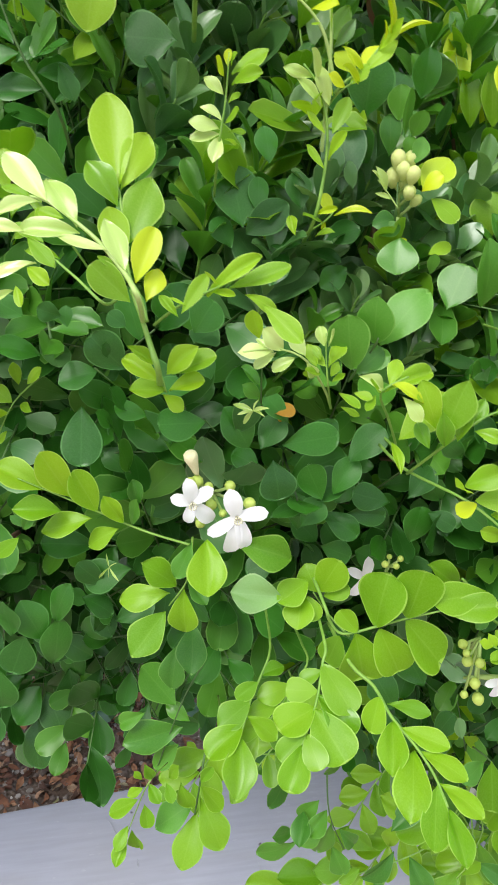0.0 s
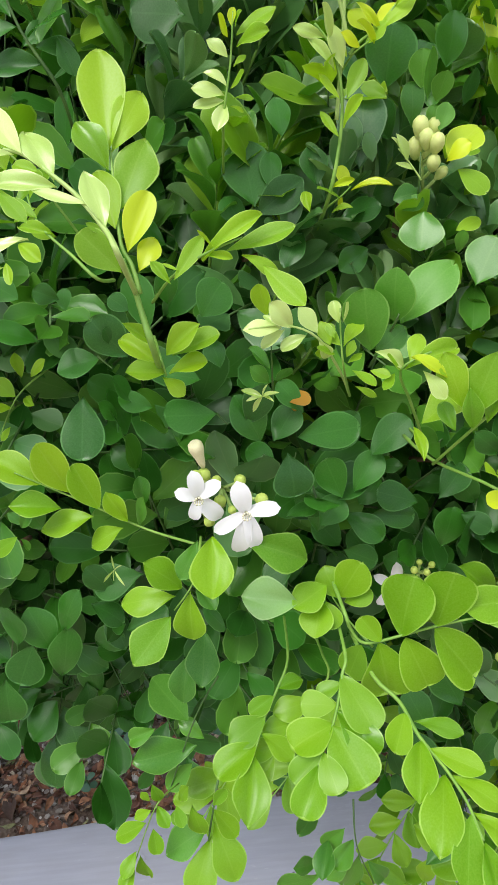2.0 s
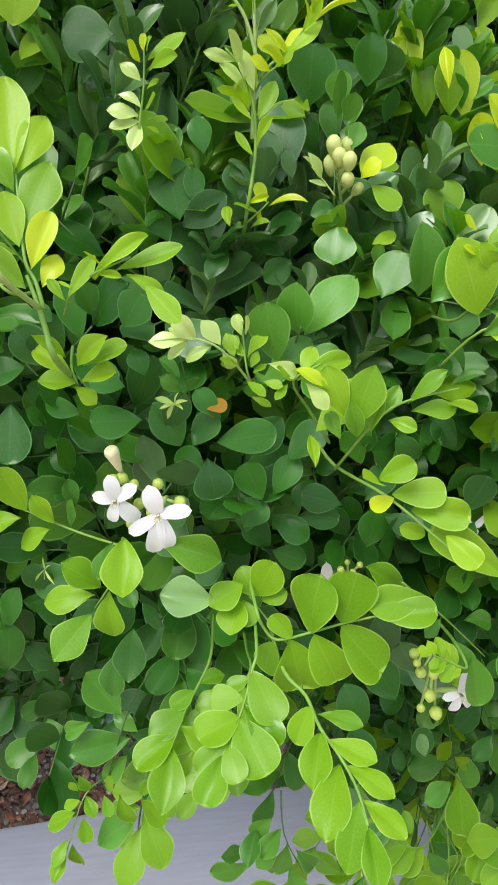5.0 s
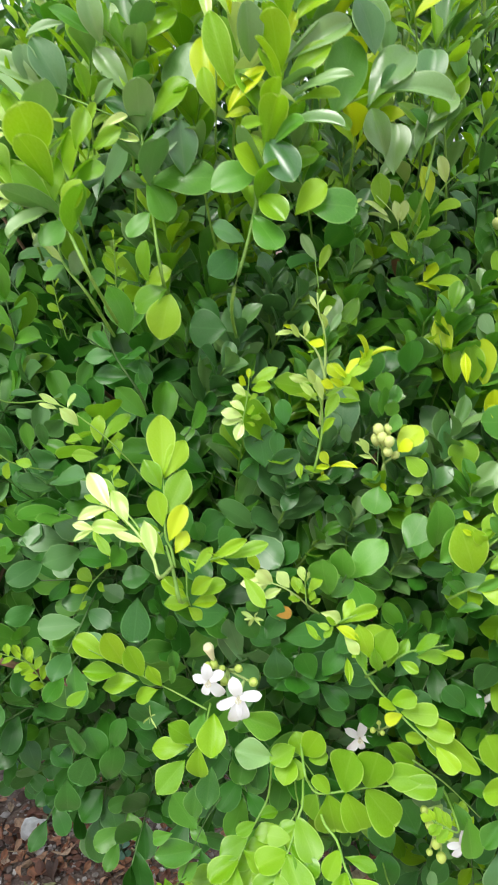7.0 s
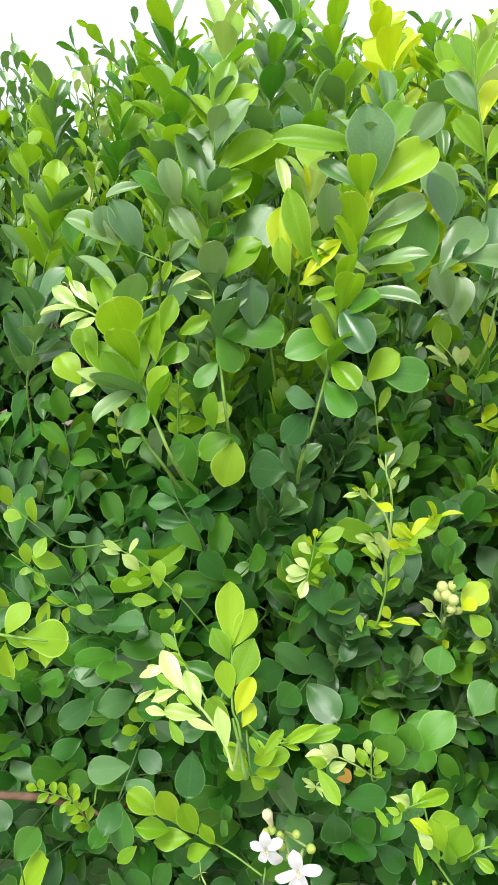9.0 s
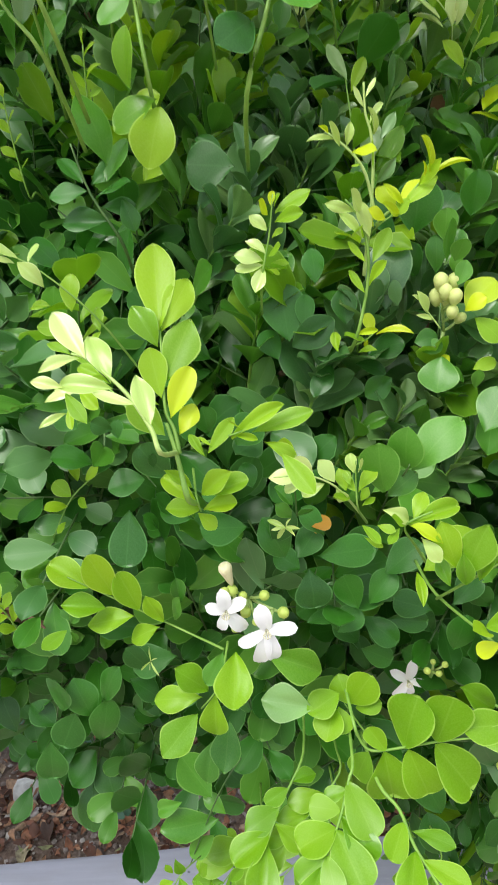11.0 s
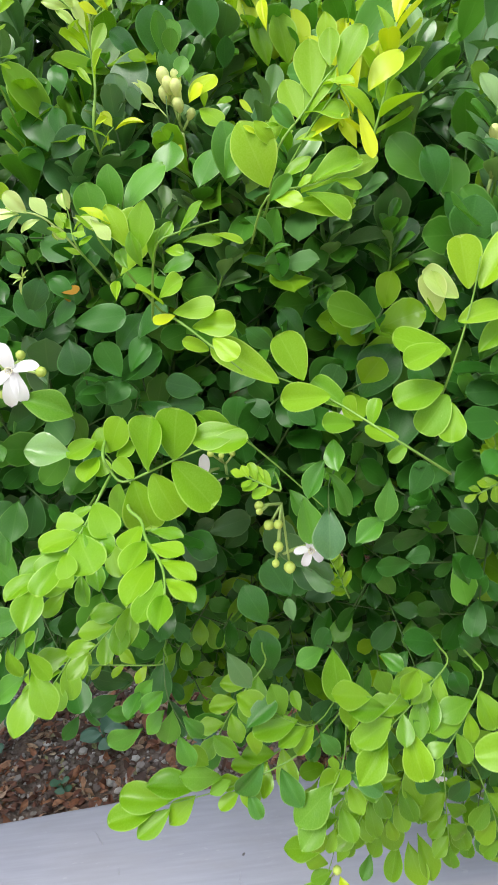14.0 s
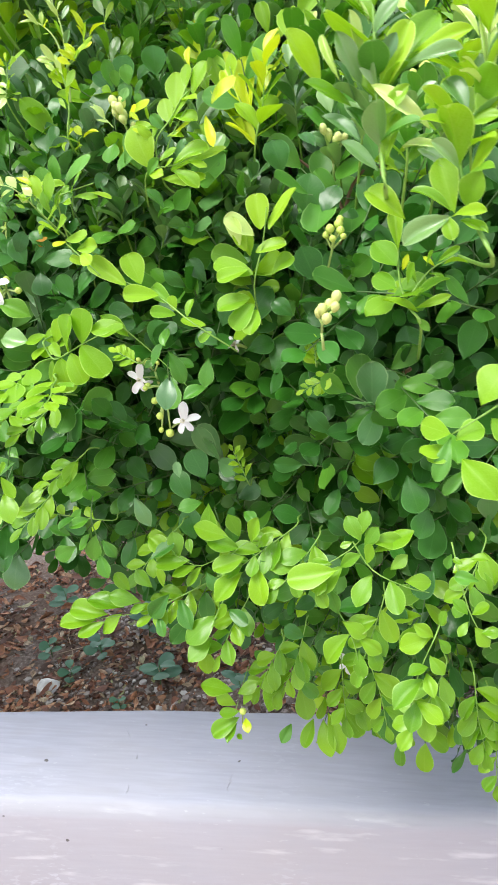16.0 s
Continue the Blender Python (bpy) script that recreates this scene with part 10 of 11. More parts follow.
leaf(s, (0.0895, 0.4577, 0.6829), (0.0948, 0.4649, 0.6882), 1.42, "bright", "round")
leaf(s, (0.0847, 0.4574, 0.6631), (0.0946, 0.4541, 0.6746), 0.87, "mid", "round")
leaf(s, (0.0784, 0.4571, 0.6904), (0.0846, 0.4537, 0.7130), 0.76, "mid", "round")
s = stalk("dark", 0.0005, (0.0834, 0.6250, 0.7560), (0.0799, 0.6047, 0.7881))
leaf(s, (0.0735, 0.6089, 0.7821), (0.0567, 0.6046, 0.7977), 1.07, "dark", "round")
leaf(s, (0.0982, 0.6158, 0.7703), (0.0733, 0.6194, 0.7675), 0.98, "dark", "round")
leaf(s, (0.0943, 0.6071, 0.7837), (0.0930, 0.6039, 0.7992), 0.97, "dark", "round")
leaf(s, (0.0815, 0.6339, 0.7141), (0.0620, 0.6432, 0.7322), 1.18, "dark", "round")
leaf(s, (0.0987, 0.6350, 0.7143), (0.0896, 0.6350, 0.7418), 0.99, "dark", "round")
leaf(s, (0.0767, 0.6166, 0.6915), (0.0648, 0.6253, 0.7095), 1.10, "dark", "round")
leaf(s, (0.1008, 0.6207, 0.6897), (0.0900, 0.6261, 0.7101), 1.08, "dark", "round")
leaf(s, (0.0701, 0.6148, 0.6564), (0.0522, 0.6027, 0.6523), 1.06, "dark", "round")
leaf(s, (0.1163, 0.6168, 0.6470), (0.0944, 0.6145, 0.6347), 1.06, "dark", "round")
leaf(s, (0.1483, 0.6308, 0.6287), (0.1372, 0.6361, 0.6590), 1.26, "dark", "round")
leaf(s, (0.1408, 0.6212, 0.6148), (0.1336, 0.6246, 0.6380), 1.04, "dark", "round")
leaf(s, (0.0964, 0.6187, 0.7425), (0.0934, 0.6210, 0.7601), 1.02, "dark", "round")
leaf(s, (0.0565, 0.6301, 0.7054), (0.0446, 0.6272, 0.7229), 1.03, "dark", "round")
leaf(s, (0.0648, 0.6250, 0.5512), (0.0715, 0.6351, 0.5757), 1.30, "dark", "round")
leaf(s, (0.0389, 0.6318, 0.5542), (0.0340, 0.6308, 0.5837), 0.96, "dark", "round")
leaf(s, (0.1253, 0.6349, 0.7341), (0.1175, 0.6406, 0.7464), 1.06, "dark", "round")
leaf(s, (0.1254, 0.6100, 0.8084), (0.1139, 0.6077, 0.8226), 1.21, "dark", "round")
leaf(s, (0.0445, 0.6111, 0.6886), (0.0342, 0.6062, 0.7075), 0.99, "dark", "round")
leaf(s, (0.0245, 0.6349, 0.6177), (0.0069, 0.6342, 0.6310), 1.15, "dark", "round")
leaf(s, (0.0769, 0.6336, 0.4947), (0.0674, 0.6319, 0.5266), 1.05, "dark", "round")
leaf(s, (0.0572, 0.6078, 0.5101), (0.0483, 0.6161, 0.5303), 1.18, "dark", "round")
leaf(s, (0.1073, 0.6320, 0.4986), (0.1141, 0.6424, 0.5189), 1.18, "dark", "round")
b = bud_cluster((0.4272, 0.7652, 0.8961))
bud(b, (0.4272, 0.7652, 0.8961), (0.4205, 0.7575, 0.9195), 0.0043, "cream")
bud(b, (0.4272, 0.7652, 0.8961), (0.4266, 0.7558, 0.9214), 0.0043, "cream")
bud(b, (0.4272, 0.7652, 0.8961), (0.4337, 0.7588, 0.9183), 0.0044, "cream")
bud(b, (0.4272, 0.7652, 0.8961), (0.4212, 0.7503, 0.9100), 0.0043, "cream")
bud(b, (0.4272, 0.7652, 0.8961), (0.4292, 0.7559, 0.9101), 0.0043, "cream")
bud(b, (0.4272, 0.7652, 0.8961), (0.4389, 0.7551, 0.9162), 0.0039, "cream")
bud(b, (0.4272, 0.7652, 0.8961), (0.4154, 0.7508, 0.9122), 0.0038, "cream")
s = stalk("pale", 0.0005, (0.5459, 0.6981, 0.8471), (0.5383, 0.6781, 0.8702), (0.5344, 0.6783, 0.9006))
leaf(s, (0.5383, 0.6781, 0.8664), (0.5325, 0.6842, 0.8949), 0.84, "pale", "oval")
leaf(s, (0.5372, 0.6782, 0.8778), (0.5434, 0.6795, 0.9025), 0.84, "pale", "oval")
leaf(s, (0.5386, 0.6780, 0.8547), (0.5443, 0.6838, 0.8868), 0.75, "yellow", "oval")
leaf(s, (0.5378, 0.6779, 0.8509), (0.5287, 0.6784, 0.8707), 0.75, "pale", "oval")
leaf(s, (0.5402, 0.6779, 0.8468), (0.5535, 0.6808, 0.8780), 0.84, "yellow", "oval")
leaf(s, (0.5361, 0.6782, 0.8855), (0.5374, 0.6814, 0.9163), 0.84, "pale", "oval")
s = stalk("pale", 0.0004, (0.4612, 0.7333, 0.8434), (0.4539, 0.7128, 0.8646), (0.4421, 0.7122, 0.8835))
leaf(s, (0.4508, 0.7127, 0.8668), (0.4429, 0.7157, 0.8846), 0.75, "pale", "oval")
leaf(s, (0.4539, 0.7128, 0.8625), (0.4545, 0.7222, 0.8816), 0.65, "pale", "oval")
leaf(s, (0.4572, 0.7131, 0.8519), (0.4643, 0.7220, 0.8705), 0.65, "pale", "oval")
leaf(s, (0.4571, 0.7131, 0.8477), (0.4506, 0.7195, 0.8623), 0.69, "bright", "oval")
leaf(s, (0.4593, 0.7132, 0.8434), (0.4867, 0.7198, 0.8538), 0.80, "bright", "oval")
leaf(s, (0.4579, 0.7131, 0.8456), (0.4808, 0.7136, 0.8673), 0.89, "mid", "oval")
s = stalk("green", 0.0005, (0.3618, 0.6706, 0.8124), (0.3576, 0.6505, 0.8281), (0.3534, 0.6502, 0.8468))
leaf(s, (0.3609, 0.6505, 0.8299), (0.3553, 0.6613, 0.8563), 0.79, "yellow", "oval")
leaf(s, (0.3665, 0.6507, 0.8127), (0.3612, 0.6504, 0.8374), 0.89, "fresh", "oval")
leaf(s, (0.3790, 0.6509, 0.8125), (0.3735, 0.6492, 0.8406), 0.95, "bright", "oval")
leaf(s, (0.3873, 0.6510, 0.8104), (0.3844, 0.6558, 0.8418), 0.89, "yellow", "oval")
s = stalk("green", 0.0005, (0.3559, 0.5244, 0.7447), (0.3710, 0.5179, 0.7664), (0.3893, 0.5185, 0.7876), (0.4006, 0.5189, 0.8014))
leaf(s, (0.3669, 0.5177, 0.7685), (0.3798, 0.5250, 0.7924), 1.01, "bright", "round")
leaf(s, (0.3849, 0.5183, 0.7840), (0.3944, 0.5190, 0.8057), 0.92, "bright", "round")
leaf(s, (0.3975, 0.5189, 0.7795), (0.4132, 0.5233, 0.7959), 0.89, "yellow", "round")
leaf(s, (0.3927, 0.5188, 0.7725), (0.3978, 0.5118, 0.7523), 0.51, "yellow", "round")
leaf(s, (0.3498, 0.5172, 0.7429), (0.3399, 0.5173, 0.7711), 1.05, "bright", "round")
leaf(s, (0.3647, 0.5178, 0.7397), (0.4018, 0.5273, 0.7512), 0.78, "bright", "round")
leaf(s, (0.3579, 0.5176, 0.7341), (0.3884, 0.5157, 0.7321), 0.72, "bright", "round")
leaf(s, (0.3701, 0.5179, 0.7619), (0.3858, 0.5186, 0.7727), 1.03, "yellow", "round")
leaf(s, (0.3570, 0.5174, 0.7467), (0.3696, 0.5180, 0.7539), 0.87, "bright", "round")
f = flower((0.3854, 0.5776, 0.6066), (0.3951, 0.5898, 0.5991))
petal(f, (0.3854, 0.5776, 0.6066), (0.3814, 0.5765, 0.6135), 0.80)
petal(f, (0.3854, 0.5776, 0.6066), (0.3788, 0.5765, 0.6041), 0.70)
petal(f, (0.3854, 0.5776, 0.6066), (0.3907, 0.5767, 0.6109), 0.90)
petal(f, (0.3854, 0.5776, 0.6066), (0.3932, 0.5767, 0.6152), 0.60)
petal(f, (0.3854, 0.5776, 0.6066), (0.3874, 0.5767, 0.6003), 0.70)
f = flower((0.4567, 0.6546, 0.2533), (0.4568, 0.6666, 0.2517))
petal(f, (0.4567, 0.6546, 0.2533), (0.4492, 0.6534, 0.2645), 1.00)
petal(f, (0.4567, 0.6546, 0.2533), (0.4632, 0.6535, 0.2645), 1.00)
petal(f, (0.4567, 0.6546, 0.2533), (0.4699, 0.6538, 0.2496), 1.00)
petal(f, (0.4567, 0.6546, 0.2533), (0.4574, 0.6537, 0.2393), 1.00)
petal(f, (0.4567, 0.6546, 0.2533), (0.4462, 0.6535, 0.2468), 0.90)
f = flower((0.4654, 0.6379, 0.2532), (0.4646, 0.6499, 0.2547))
petal(f, (0.4654, 0.6379, 0.2532), (0.4624, 0.6367, 0.2666), 1.00)
petal(f, (0.4654, 0.6379, 0.2532), (0.4687, 0.6371, 0.2454), 1.00)
petal(f, (0.4654, 0.6379, 0.2532), (0.4760, 0.6374, 0.2486), 0.80)
petal(f, (0.4654, 0.6379, 0.2532), (0.4593, 0.6367, 0.2512), 0.80)
petal(f, (0.4654, 0.6379, 0.2532), (0.4716, 0.6371, 0.2609), 0.80)
s = stalk("pale", 0.0002, (0.1634, 0.5373, 0.6223), (0.1640, 0.5373, 0.6278))
leaf(s, (0.1642, 0.5373, 0.6277), (0.1583, 0.5394, 0.6202), 0.26, "pale", "slim")
leaf(s, (0.1643, 0.5374, 0.6278), (0.1627, 0.5442, 0.6309), 0.30, "pale", "slim")
leaf(s, (0.1643, 0.5373, 0.6277), (0.1684, 0.5334, 0.6220), 0.35, "pale", "slim")
leaf(s, (0.1643, 0.5373, 0.6278), (0.1678, 0.5349, 0.6316), 0.23, "pale", "slim")
stalk("wood", 0.0032, (-0.0280, 0.5600, 0.6664), (0.0106, 0.5750, 0.6434), (0.0536, 0.5850, 0.6318), (0.0881, 0.6050, 0.5991), (0.1000, 0.6400, 0.5850))
stalk("wood", 0.0016, (0.3977, 0.7200, 0.7547), (0.3747, 0.6900, 0.8029), (0.3556, 0.6700, 0.8286))
stalk("wood", 0.0022, (0.4051, 0.7600, 0.7193), (0.3982, 0.7400, 0.7659), (0.3779, 0.7400, 0.8055))
stalk("wood", 0.0022, (0.4283, 0.7800, 0.7002), (0.4188, 0.7600, 0.7543), (0.4206, 0.7600, 0.7768))
stalk("wood", 0.0014, (0.3566, 0.7000, 0.7936), (0.3463, 0.7000, 0.8066), (0.3363, 0.7000, 0.8193))
stalk("wood", 0.0022, (0.2153, 0.6800, 0.8304), (0.2144, 0.6800, 0.8458), (0.2180, 0.6700, 0.8685))
stalk("wood", 0.0016, (0.0644, 0.5950, 0.6229), (0.0859, 0.5860, 0.6213), (0.1007, 0.5800, 0.6138))
stalk("wood", 0.0022, (0.3129, 0.6400, 0.7434), (0.3106, 0.6300, 0.7618), (0.3128, 0.6300, 0.7751))
stalk("wood", 0.0016, (0.5102, 0.3783, 0.7105), (0.5096, 0.3798, 0.7171), (0.5093, 0.3814, 0.7241))
stalk("wood", 0.0018, (0.4760, 0.5800, 0.6785), (0.4850, 0.5800, 0.7159), (0.4967, 0.5800, 0.7311))
stalk("wood", 0.0018, (0.4851, 0.6000, 0.6867), (0.4691, 0.6000, 0.7235), (0.4435, 0.6000, 0.7479))
s = stalk("wood", 0.0004, (0.4529, 0.7535, 0.7791), (0.4518, 0.7534, 0.7828))
leaf(s, (0.4614, 0.7538, 0.7859), (0.4427, 0.7544, 0.7932), 1.03, "brown", "oval")
s = stalk("wood", 0.0004, (0.3521, 0.7773, 0.8679), (0.3497, 0.7772, 0.8728))
leaf(s, (0.3473, 0.7771, 0.8686), (0.3479, 0.7742, 0.8916), 0.93, "brown", "round")
leaf(s, (0.3498, 0.7774, 0.8708), (0.3457, 0.7835, 0.8848), 0.60, "brown", "oval")
shoot((0.0284, 0.7243, 0.9714), (0.0462, 0.7091, 1.0298), 10, 0.0396, "bright", "oval")
shoot((0.0624, 0.7051, 0.9364), (0.0636, 0.6896, 0.9922), 10, 0.0339, "mid", "oval")
shoot((0.1232, 0.6856, 0.9932), (0.1346, 0.6703, 1.0514), 10, 0.0365, "bright", "oval")
shoot((0.1326, 0.7255, 1.0244), (0.1296, 0.7099, 1.0908), 10, 0.0395, "fresh", "oval")
shoot((0.1835, 0.7064, 1.0018), (0.1908, 0.6911, 1.0611), 10, 0.0375, "bright", "oval")
shoot((0.1990, 0.6672, 0.9284), (0.1923, 0.6517, 0.9841), 10, 0.0300, "bright", "oval")
# high shoots on the right: lighter tones stand for sky light on the crown
shoot((0.2165, 0.6871, 0.9763), (0.2212, 0.6717, 1.0393), 10, 0.0359, "pale", "oval")
shoot((0.2310, 0.7270, 1.0144), (0.2213, 0.7114, 1.0780), 10, 0.0416, "sheen", "oval")
shoot((0.2699, 0.7076, 1.0142), (0.2704, 0.6921, 1.0818), 10, 0.0415, "bright", "oval")
shoot((0.2882, 0.7477, 1.0432), (0.2742, 0.7320, 1.1094), 10, 0.0424, "yellow", "oval")
shoot((0.3155, 0.7483, 1.0164), (0.3137, 0.7328, 1.0820), 10, 0.0384, "bright", "oval")
shoot((0.3414, 0.7885, 1.0474), (0.3236, 0.7727, 1.1146), 10, 0.0371, "pale", "oval")
shoot((0.3562, 0.7290, 1.0162), (0.3514, 0.7134, 1.0792), 10, 0.0403, "sheen", "oval")
shoot((0.3622, 0.7095, 0.9587), (0.3445, 0.6938, 1.0149), 10, 0.0361, "bright", "oval")
shoot((0.2978, 0.7085, 0.9614), (0.2980, 0.6931, 1.0141), 10, 0.0341, "yellow", "oval")
shoot((0.2678, 0.7083, 0.9244), (0.2561, 0.6927, 0.9805), 10, 0.0314, "mid", "oval")
shoot((0.1529, 0.6662, 0.9649), (0.1622, 0.6510, 1.0173), 10, 0.0324, "bright", "oval")
shoot((0.1132, 0.6659, 0.9265), (0.1123, 0.6505, 0.9827), 10, 0.0307, "fresh", "oval")
shoot((0.0319, 0.6649, 0.9009), (0.0500, 0.6497, 0.9604), 10, 0.0346, "grey", "oval")
shoot((0.0007, 0.8632, 1.0546), (0.0020, 0.8477, 1.1201), 10, 0.0381, "bright", "oval")
shoot((0.0567, 0.8243, 1.0292), (0.0724, 0.8090, 1.0926), 10, 0.0366, "fresh", "oval")
shoot((0.1614, 0.8054, 1.0886), (0.1550, 0.7898, 1.1477), 10, 0.0412, "pale", "oval")
shoot((0.1868, 0.7660, 1.0672), (0.1939, 0.7506, 1.1272), 10, 0.0396, "sheen", "oval")
shoot((0.2529, 0.8268, 1.0883), (0.2406, 0.8111, 1.1531), 10, 0.0393, "bright", "oval")
shoot((0.2785, 0.8671, 1.1078), (0.2814, 0.8516, 1.1676), 10, 0.0387, "yellow", "oval")
shoot((0.3374, 0.8680, 1.1039), (0.3204, 0.8523, 1.1638), 10, 0.0390, "bright", "oval")
shoot((0.3546, 0.8084, 1.0864), (0.3519, 0.7929, 1.1449), 10, 0.0405, "pale", "oval")
shoot((0.1138, 0.8445, 1.1072), (0.1095, 0.8290, 1.1655), 10, 0.0411, "fresh", "oval")
shoot((0.0646, 0.8840, 1.0812), (0.0798, 0.8687, 1.1464), 10, 0.0384, "bright", "oval")
shoot((0.1409, 0.7854, 1.0489), (0.1361, 0.7698, 1.1133), 10, 0.0396, "mid", "oval")
shoot((0.1997, 0.8658, 1.1114), (0.2070, 0.8505, 1.1713), 10, 0.0385, "sheen", "oval")
shoot((0.2242, 0.9061, 1.1233), (0.2130, 0.8905, 1.1820), 10, 0.0391, "bright", "oval")
s = stalk("green", 0.0006, (0.4082, 0.6416, 0.7582), (0.4089, 0.6115, 0.7779), (0.3997, 0.6109, 0.8000), (0.3951, 0.6106, 0.8211))
leaf(s, (0.4087, 0.6116, 0.7775), (0.4071, 0.6146, 0.8265), 0.56, "yellow", "oval")
leaf(s, (0.4153, 0.6119, 0.7927), (0.4280, 0.6212, 0.8199), 0.80, "yellow", "oval")
leaf(s, (0.4201, 0.6119, 0.7835), (0.4355, 0.6131, 0.8009), 0.62, "yellow", "oval")
leaf(s, (0.4008, 0.6113, 0.7944), (0.3875, 0.6210, 0.8206), 0.72, "yellow", "oval")
leaf(s, (0.3961, 0.6110, 0.7865), (0.3784, 0.6116, 0.8087), 0.74, "yellow", "oval")
leaf(s, (0.4032, 0.6113, 0.7728), (0.3888, 0.6090, 0.7905), 0.81, "yellow", "oval")
leaf(s, (0.4106, 0.6118, 0.7605), (0.4028, 0.6146, 0.7801), 0.72, "yellow", "oval")
leaf(s, (0.3628, 0.6094, 0.8241), (0.3615, 0.6164, 0.8416), 0.57, "yellow", "oval")
leaf(s, (0.3960, 0.6108, 0.8095), (0.3959, 0.6128, 0.8308), 0.89, "bright", "oval")
shoot((0.2554, 0.6128, 0.6884), (0.2733, 0.5977, 0.7264), 8, 0.0241, "mid", "round")
shoot((0.2911, 0.6132, 0.7001), (0.2955, 0.5978, 0.7380), 8, 0.0269, "grey", "round")
shoot((0.3163, 0.6137, 0.6742), (0.3314, 0.5985, 0.7126), 8, 0.0295, "grey", "round")
shoot((0.3491, 0.6139, 0.6955), (0.3511, 0.5986, 0.7331), 8, 0.0232, "mid", "round")
shoot((0.3798, 0.6170, 0.6757), (0.3916, 0.6019, 0.7134), 8, 0.0258, "grey", "round")
shoot((0.2447, 0.6124, 0.7226), (0.2511, 0.5971, 0.7598), 8, 0.0309, "grey", "round")
shoot((0.3092, 0.6132, 0.7220), (0.3245, 0.5980, 0.7574), 8, 0.0236, "mid", "round")
shoot((0.3420, 0.6136, 0.7238), (0.3444, 0.5982, 0.7599), 8, 0.0264, "grey", "round")
shoot((0.3953, 0.6165, 0.7009), (0.4077, 0.6017, 0.7365), 8, 0.0287, "grey", "round")
shoot((0.4271, 0.6180, 0.6792), (0.4271, 0.6027, 0.7169), 8, 0.0226, "mid", "round")
shoot((0.4432, 0.6190, 0.6401), (0.4536, 0.6041, 0.6788), 8, 0.0255, "grey", "round")
shoot((0.4827, 0.6205, 0.6599), (0.4805, 0.6051, 0.6980), 8, 0.0283, "grey", "round")
shoot((0.1487, 0.7368, 0.8871), (0.1721, 0.7248, 0.9310), 9, 0.0312, "bright", "oval")
shoot((0.2400, 0.7020, 0.8354), (0.2428, 0.6896, 0.8804), 9, 0.0322, "grey", "oval")
shoot((0.3218, 0.6693, 0.7867), (0.3383, 0.6571, 0.8290), 9, 0.0327, "mid", "oval")
shoot((0.3956, 0.6391, 0.7436), (0.3933, 0.6267, 0.7867), 9, 0.0332, "grey", "oval")
shoot((0.2089, 0.7311, 0.8722), (0.2299, 0.7191, 0.9158), 9, 0.0300, "fresh", "oval")
shoot((0.2960, 0.6961, 0.8214), (0.2968, 0.6837, 0.8660), 9, 0.0311, "mid", "oval")
shoot((0.3728, 0.6660, 0.7751), (0.3866, 0.6539, 0.8172), 9, 0.0317, "mid", "oval")
shoot((0.2174, 0.6274, 0.7512), (0.2222, 0.6151, 0.7955), 9, 0.0357, "mid", "oval")
shoot((0.2689, 0.7229, 0.8579), (0.2879, 0.7107, 0.9009), 9, 0.0290, "fresh", "oval")
shoot((0.3499, 0.6901, 0.8077), (0.3489, 0.6777, 0.8520), 9, 0.0301, "mid", "oval")
shoot((0.1877, 0.6542, 0.7843), (0.2102, 0.6420, 0.8274), 9, 0.0341, "grey", "oval")
shoot((0.2707, 0.6215, 0.7393), (0.2736, 0.6091, 0.7831), 9, 0.0342, "grey", "oval")
shoot((0.3249, 0.7170, 0.8433), (0.3415, 0.7048, 0.8861), 9, 0.0281, "mid", "oval")
shoot((0.4008, 0.6870, 0.7959), (0.3976, 0.6746, 0.8396), 9, 0.0293, "mid", "oval")
shoot((0.2431, 0.6483, 0.7715), (0.2631, 0.6361, 0.8141), 9, 0.0327, "mid", "oval")
shoot((0.3218, 0.6155, 0.7279), (0.3230, 0.6031, 0.7712), 9, 0.0330, "grey", "oval")
shoot((0.3791, 0.7110, 0.8293), (0.3932, 0.6988, 0.8716), 9, 0.0273, "mid", "oval")
shoot((0.2144, 0.6751, 0.8057), (0.2185, 0.6627, 0.8506), 9, 0.0313, "grey", "oval")
shoot((0.2965, 0.6423, 0.7591), (0.3141, 0.6302, 0.8014), 9, 0.0315, "grey", "oval")
shoot((0.3710, 0.6120, 0.7181), (0.3698, 0.5997, 0.7609), 9, 0.0319, "mid", "oval")
shoot((0.1844, 0.7018, 0.8418), (0.2070, 0.6896, 0.8852), 9, 0.0292, "mid", "oval")
shoot((0.2699, 0.6691, 0.7923), (0.2720, 0.6567, 0.8368), 9, 0.0301, "mid", "oval")
shoot((0.3478, 0.6363, 0.7472), (0.3631, 0.6241, 0.7891), 9, 0.0305, "grey", "oval")
shoot((0.1513, 0.7306, 0.8787), (0.1561, 0.7183, 0.9247), 9, 0.0432, "bright", "oval")
shoot((0.2420, 0.6959, 0.8275), (0.2621, 0.6837, 0.8706), 9, 0.0281, "grey", "oval")
shoot((0.3234, 0.6632, 0.7794), (0.3237, 0.6508, 0.8234), 9, 0.0290, "grey", "oval")
shoot((0.2830, 0.7067, 0.8371), (0.3007, 0.6964, 0.8897), 9, 0.0294, "mid", "oval")
shoot((0.3012, 0.7268, 0.8541), (0.3030, 0.7163, 0.9091), 9, 0.0302, "mid", "oval")
shoot((0.3184, 0.7495, 0.8769), (0.3337, 0.7393, 0.9257), 9, 0.0293, "bright", "oval")
shoot((0.3625, 0.6679, 0.8159), (0.3623, 0.6575, 0.8625), 9, 0.0297, "mid", "oval")
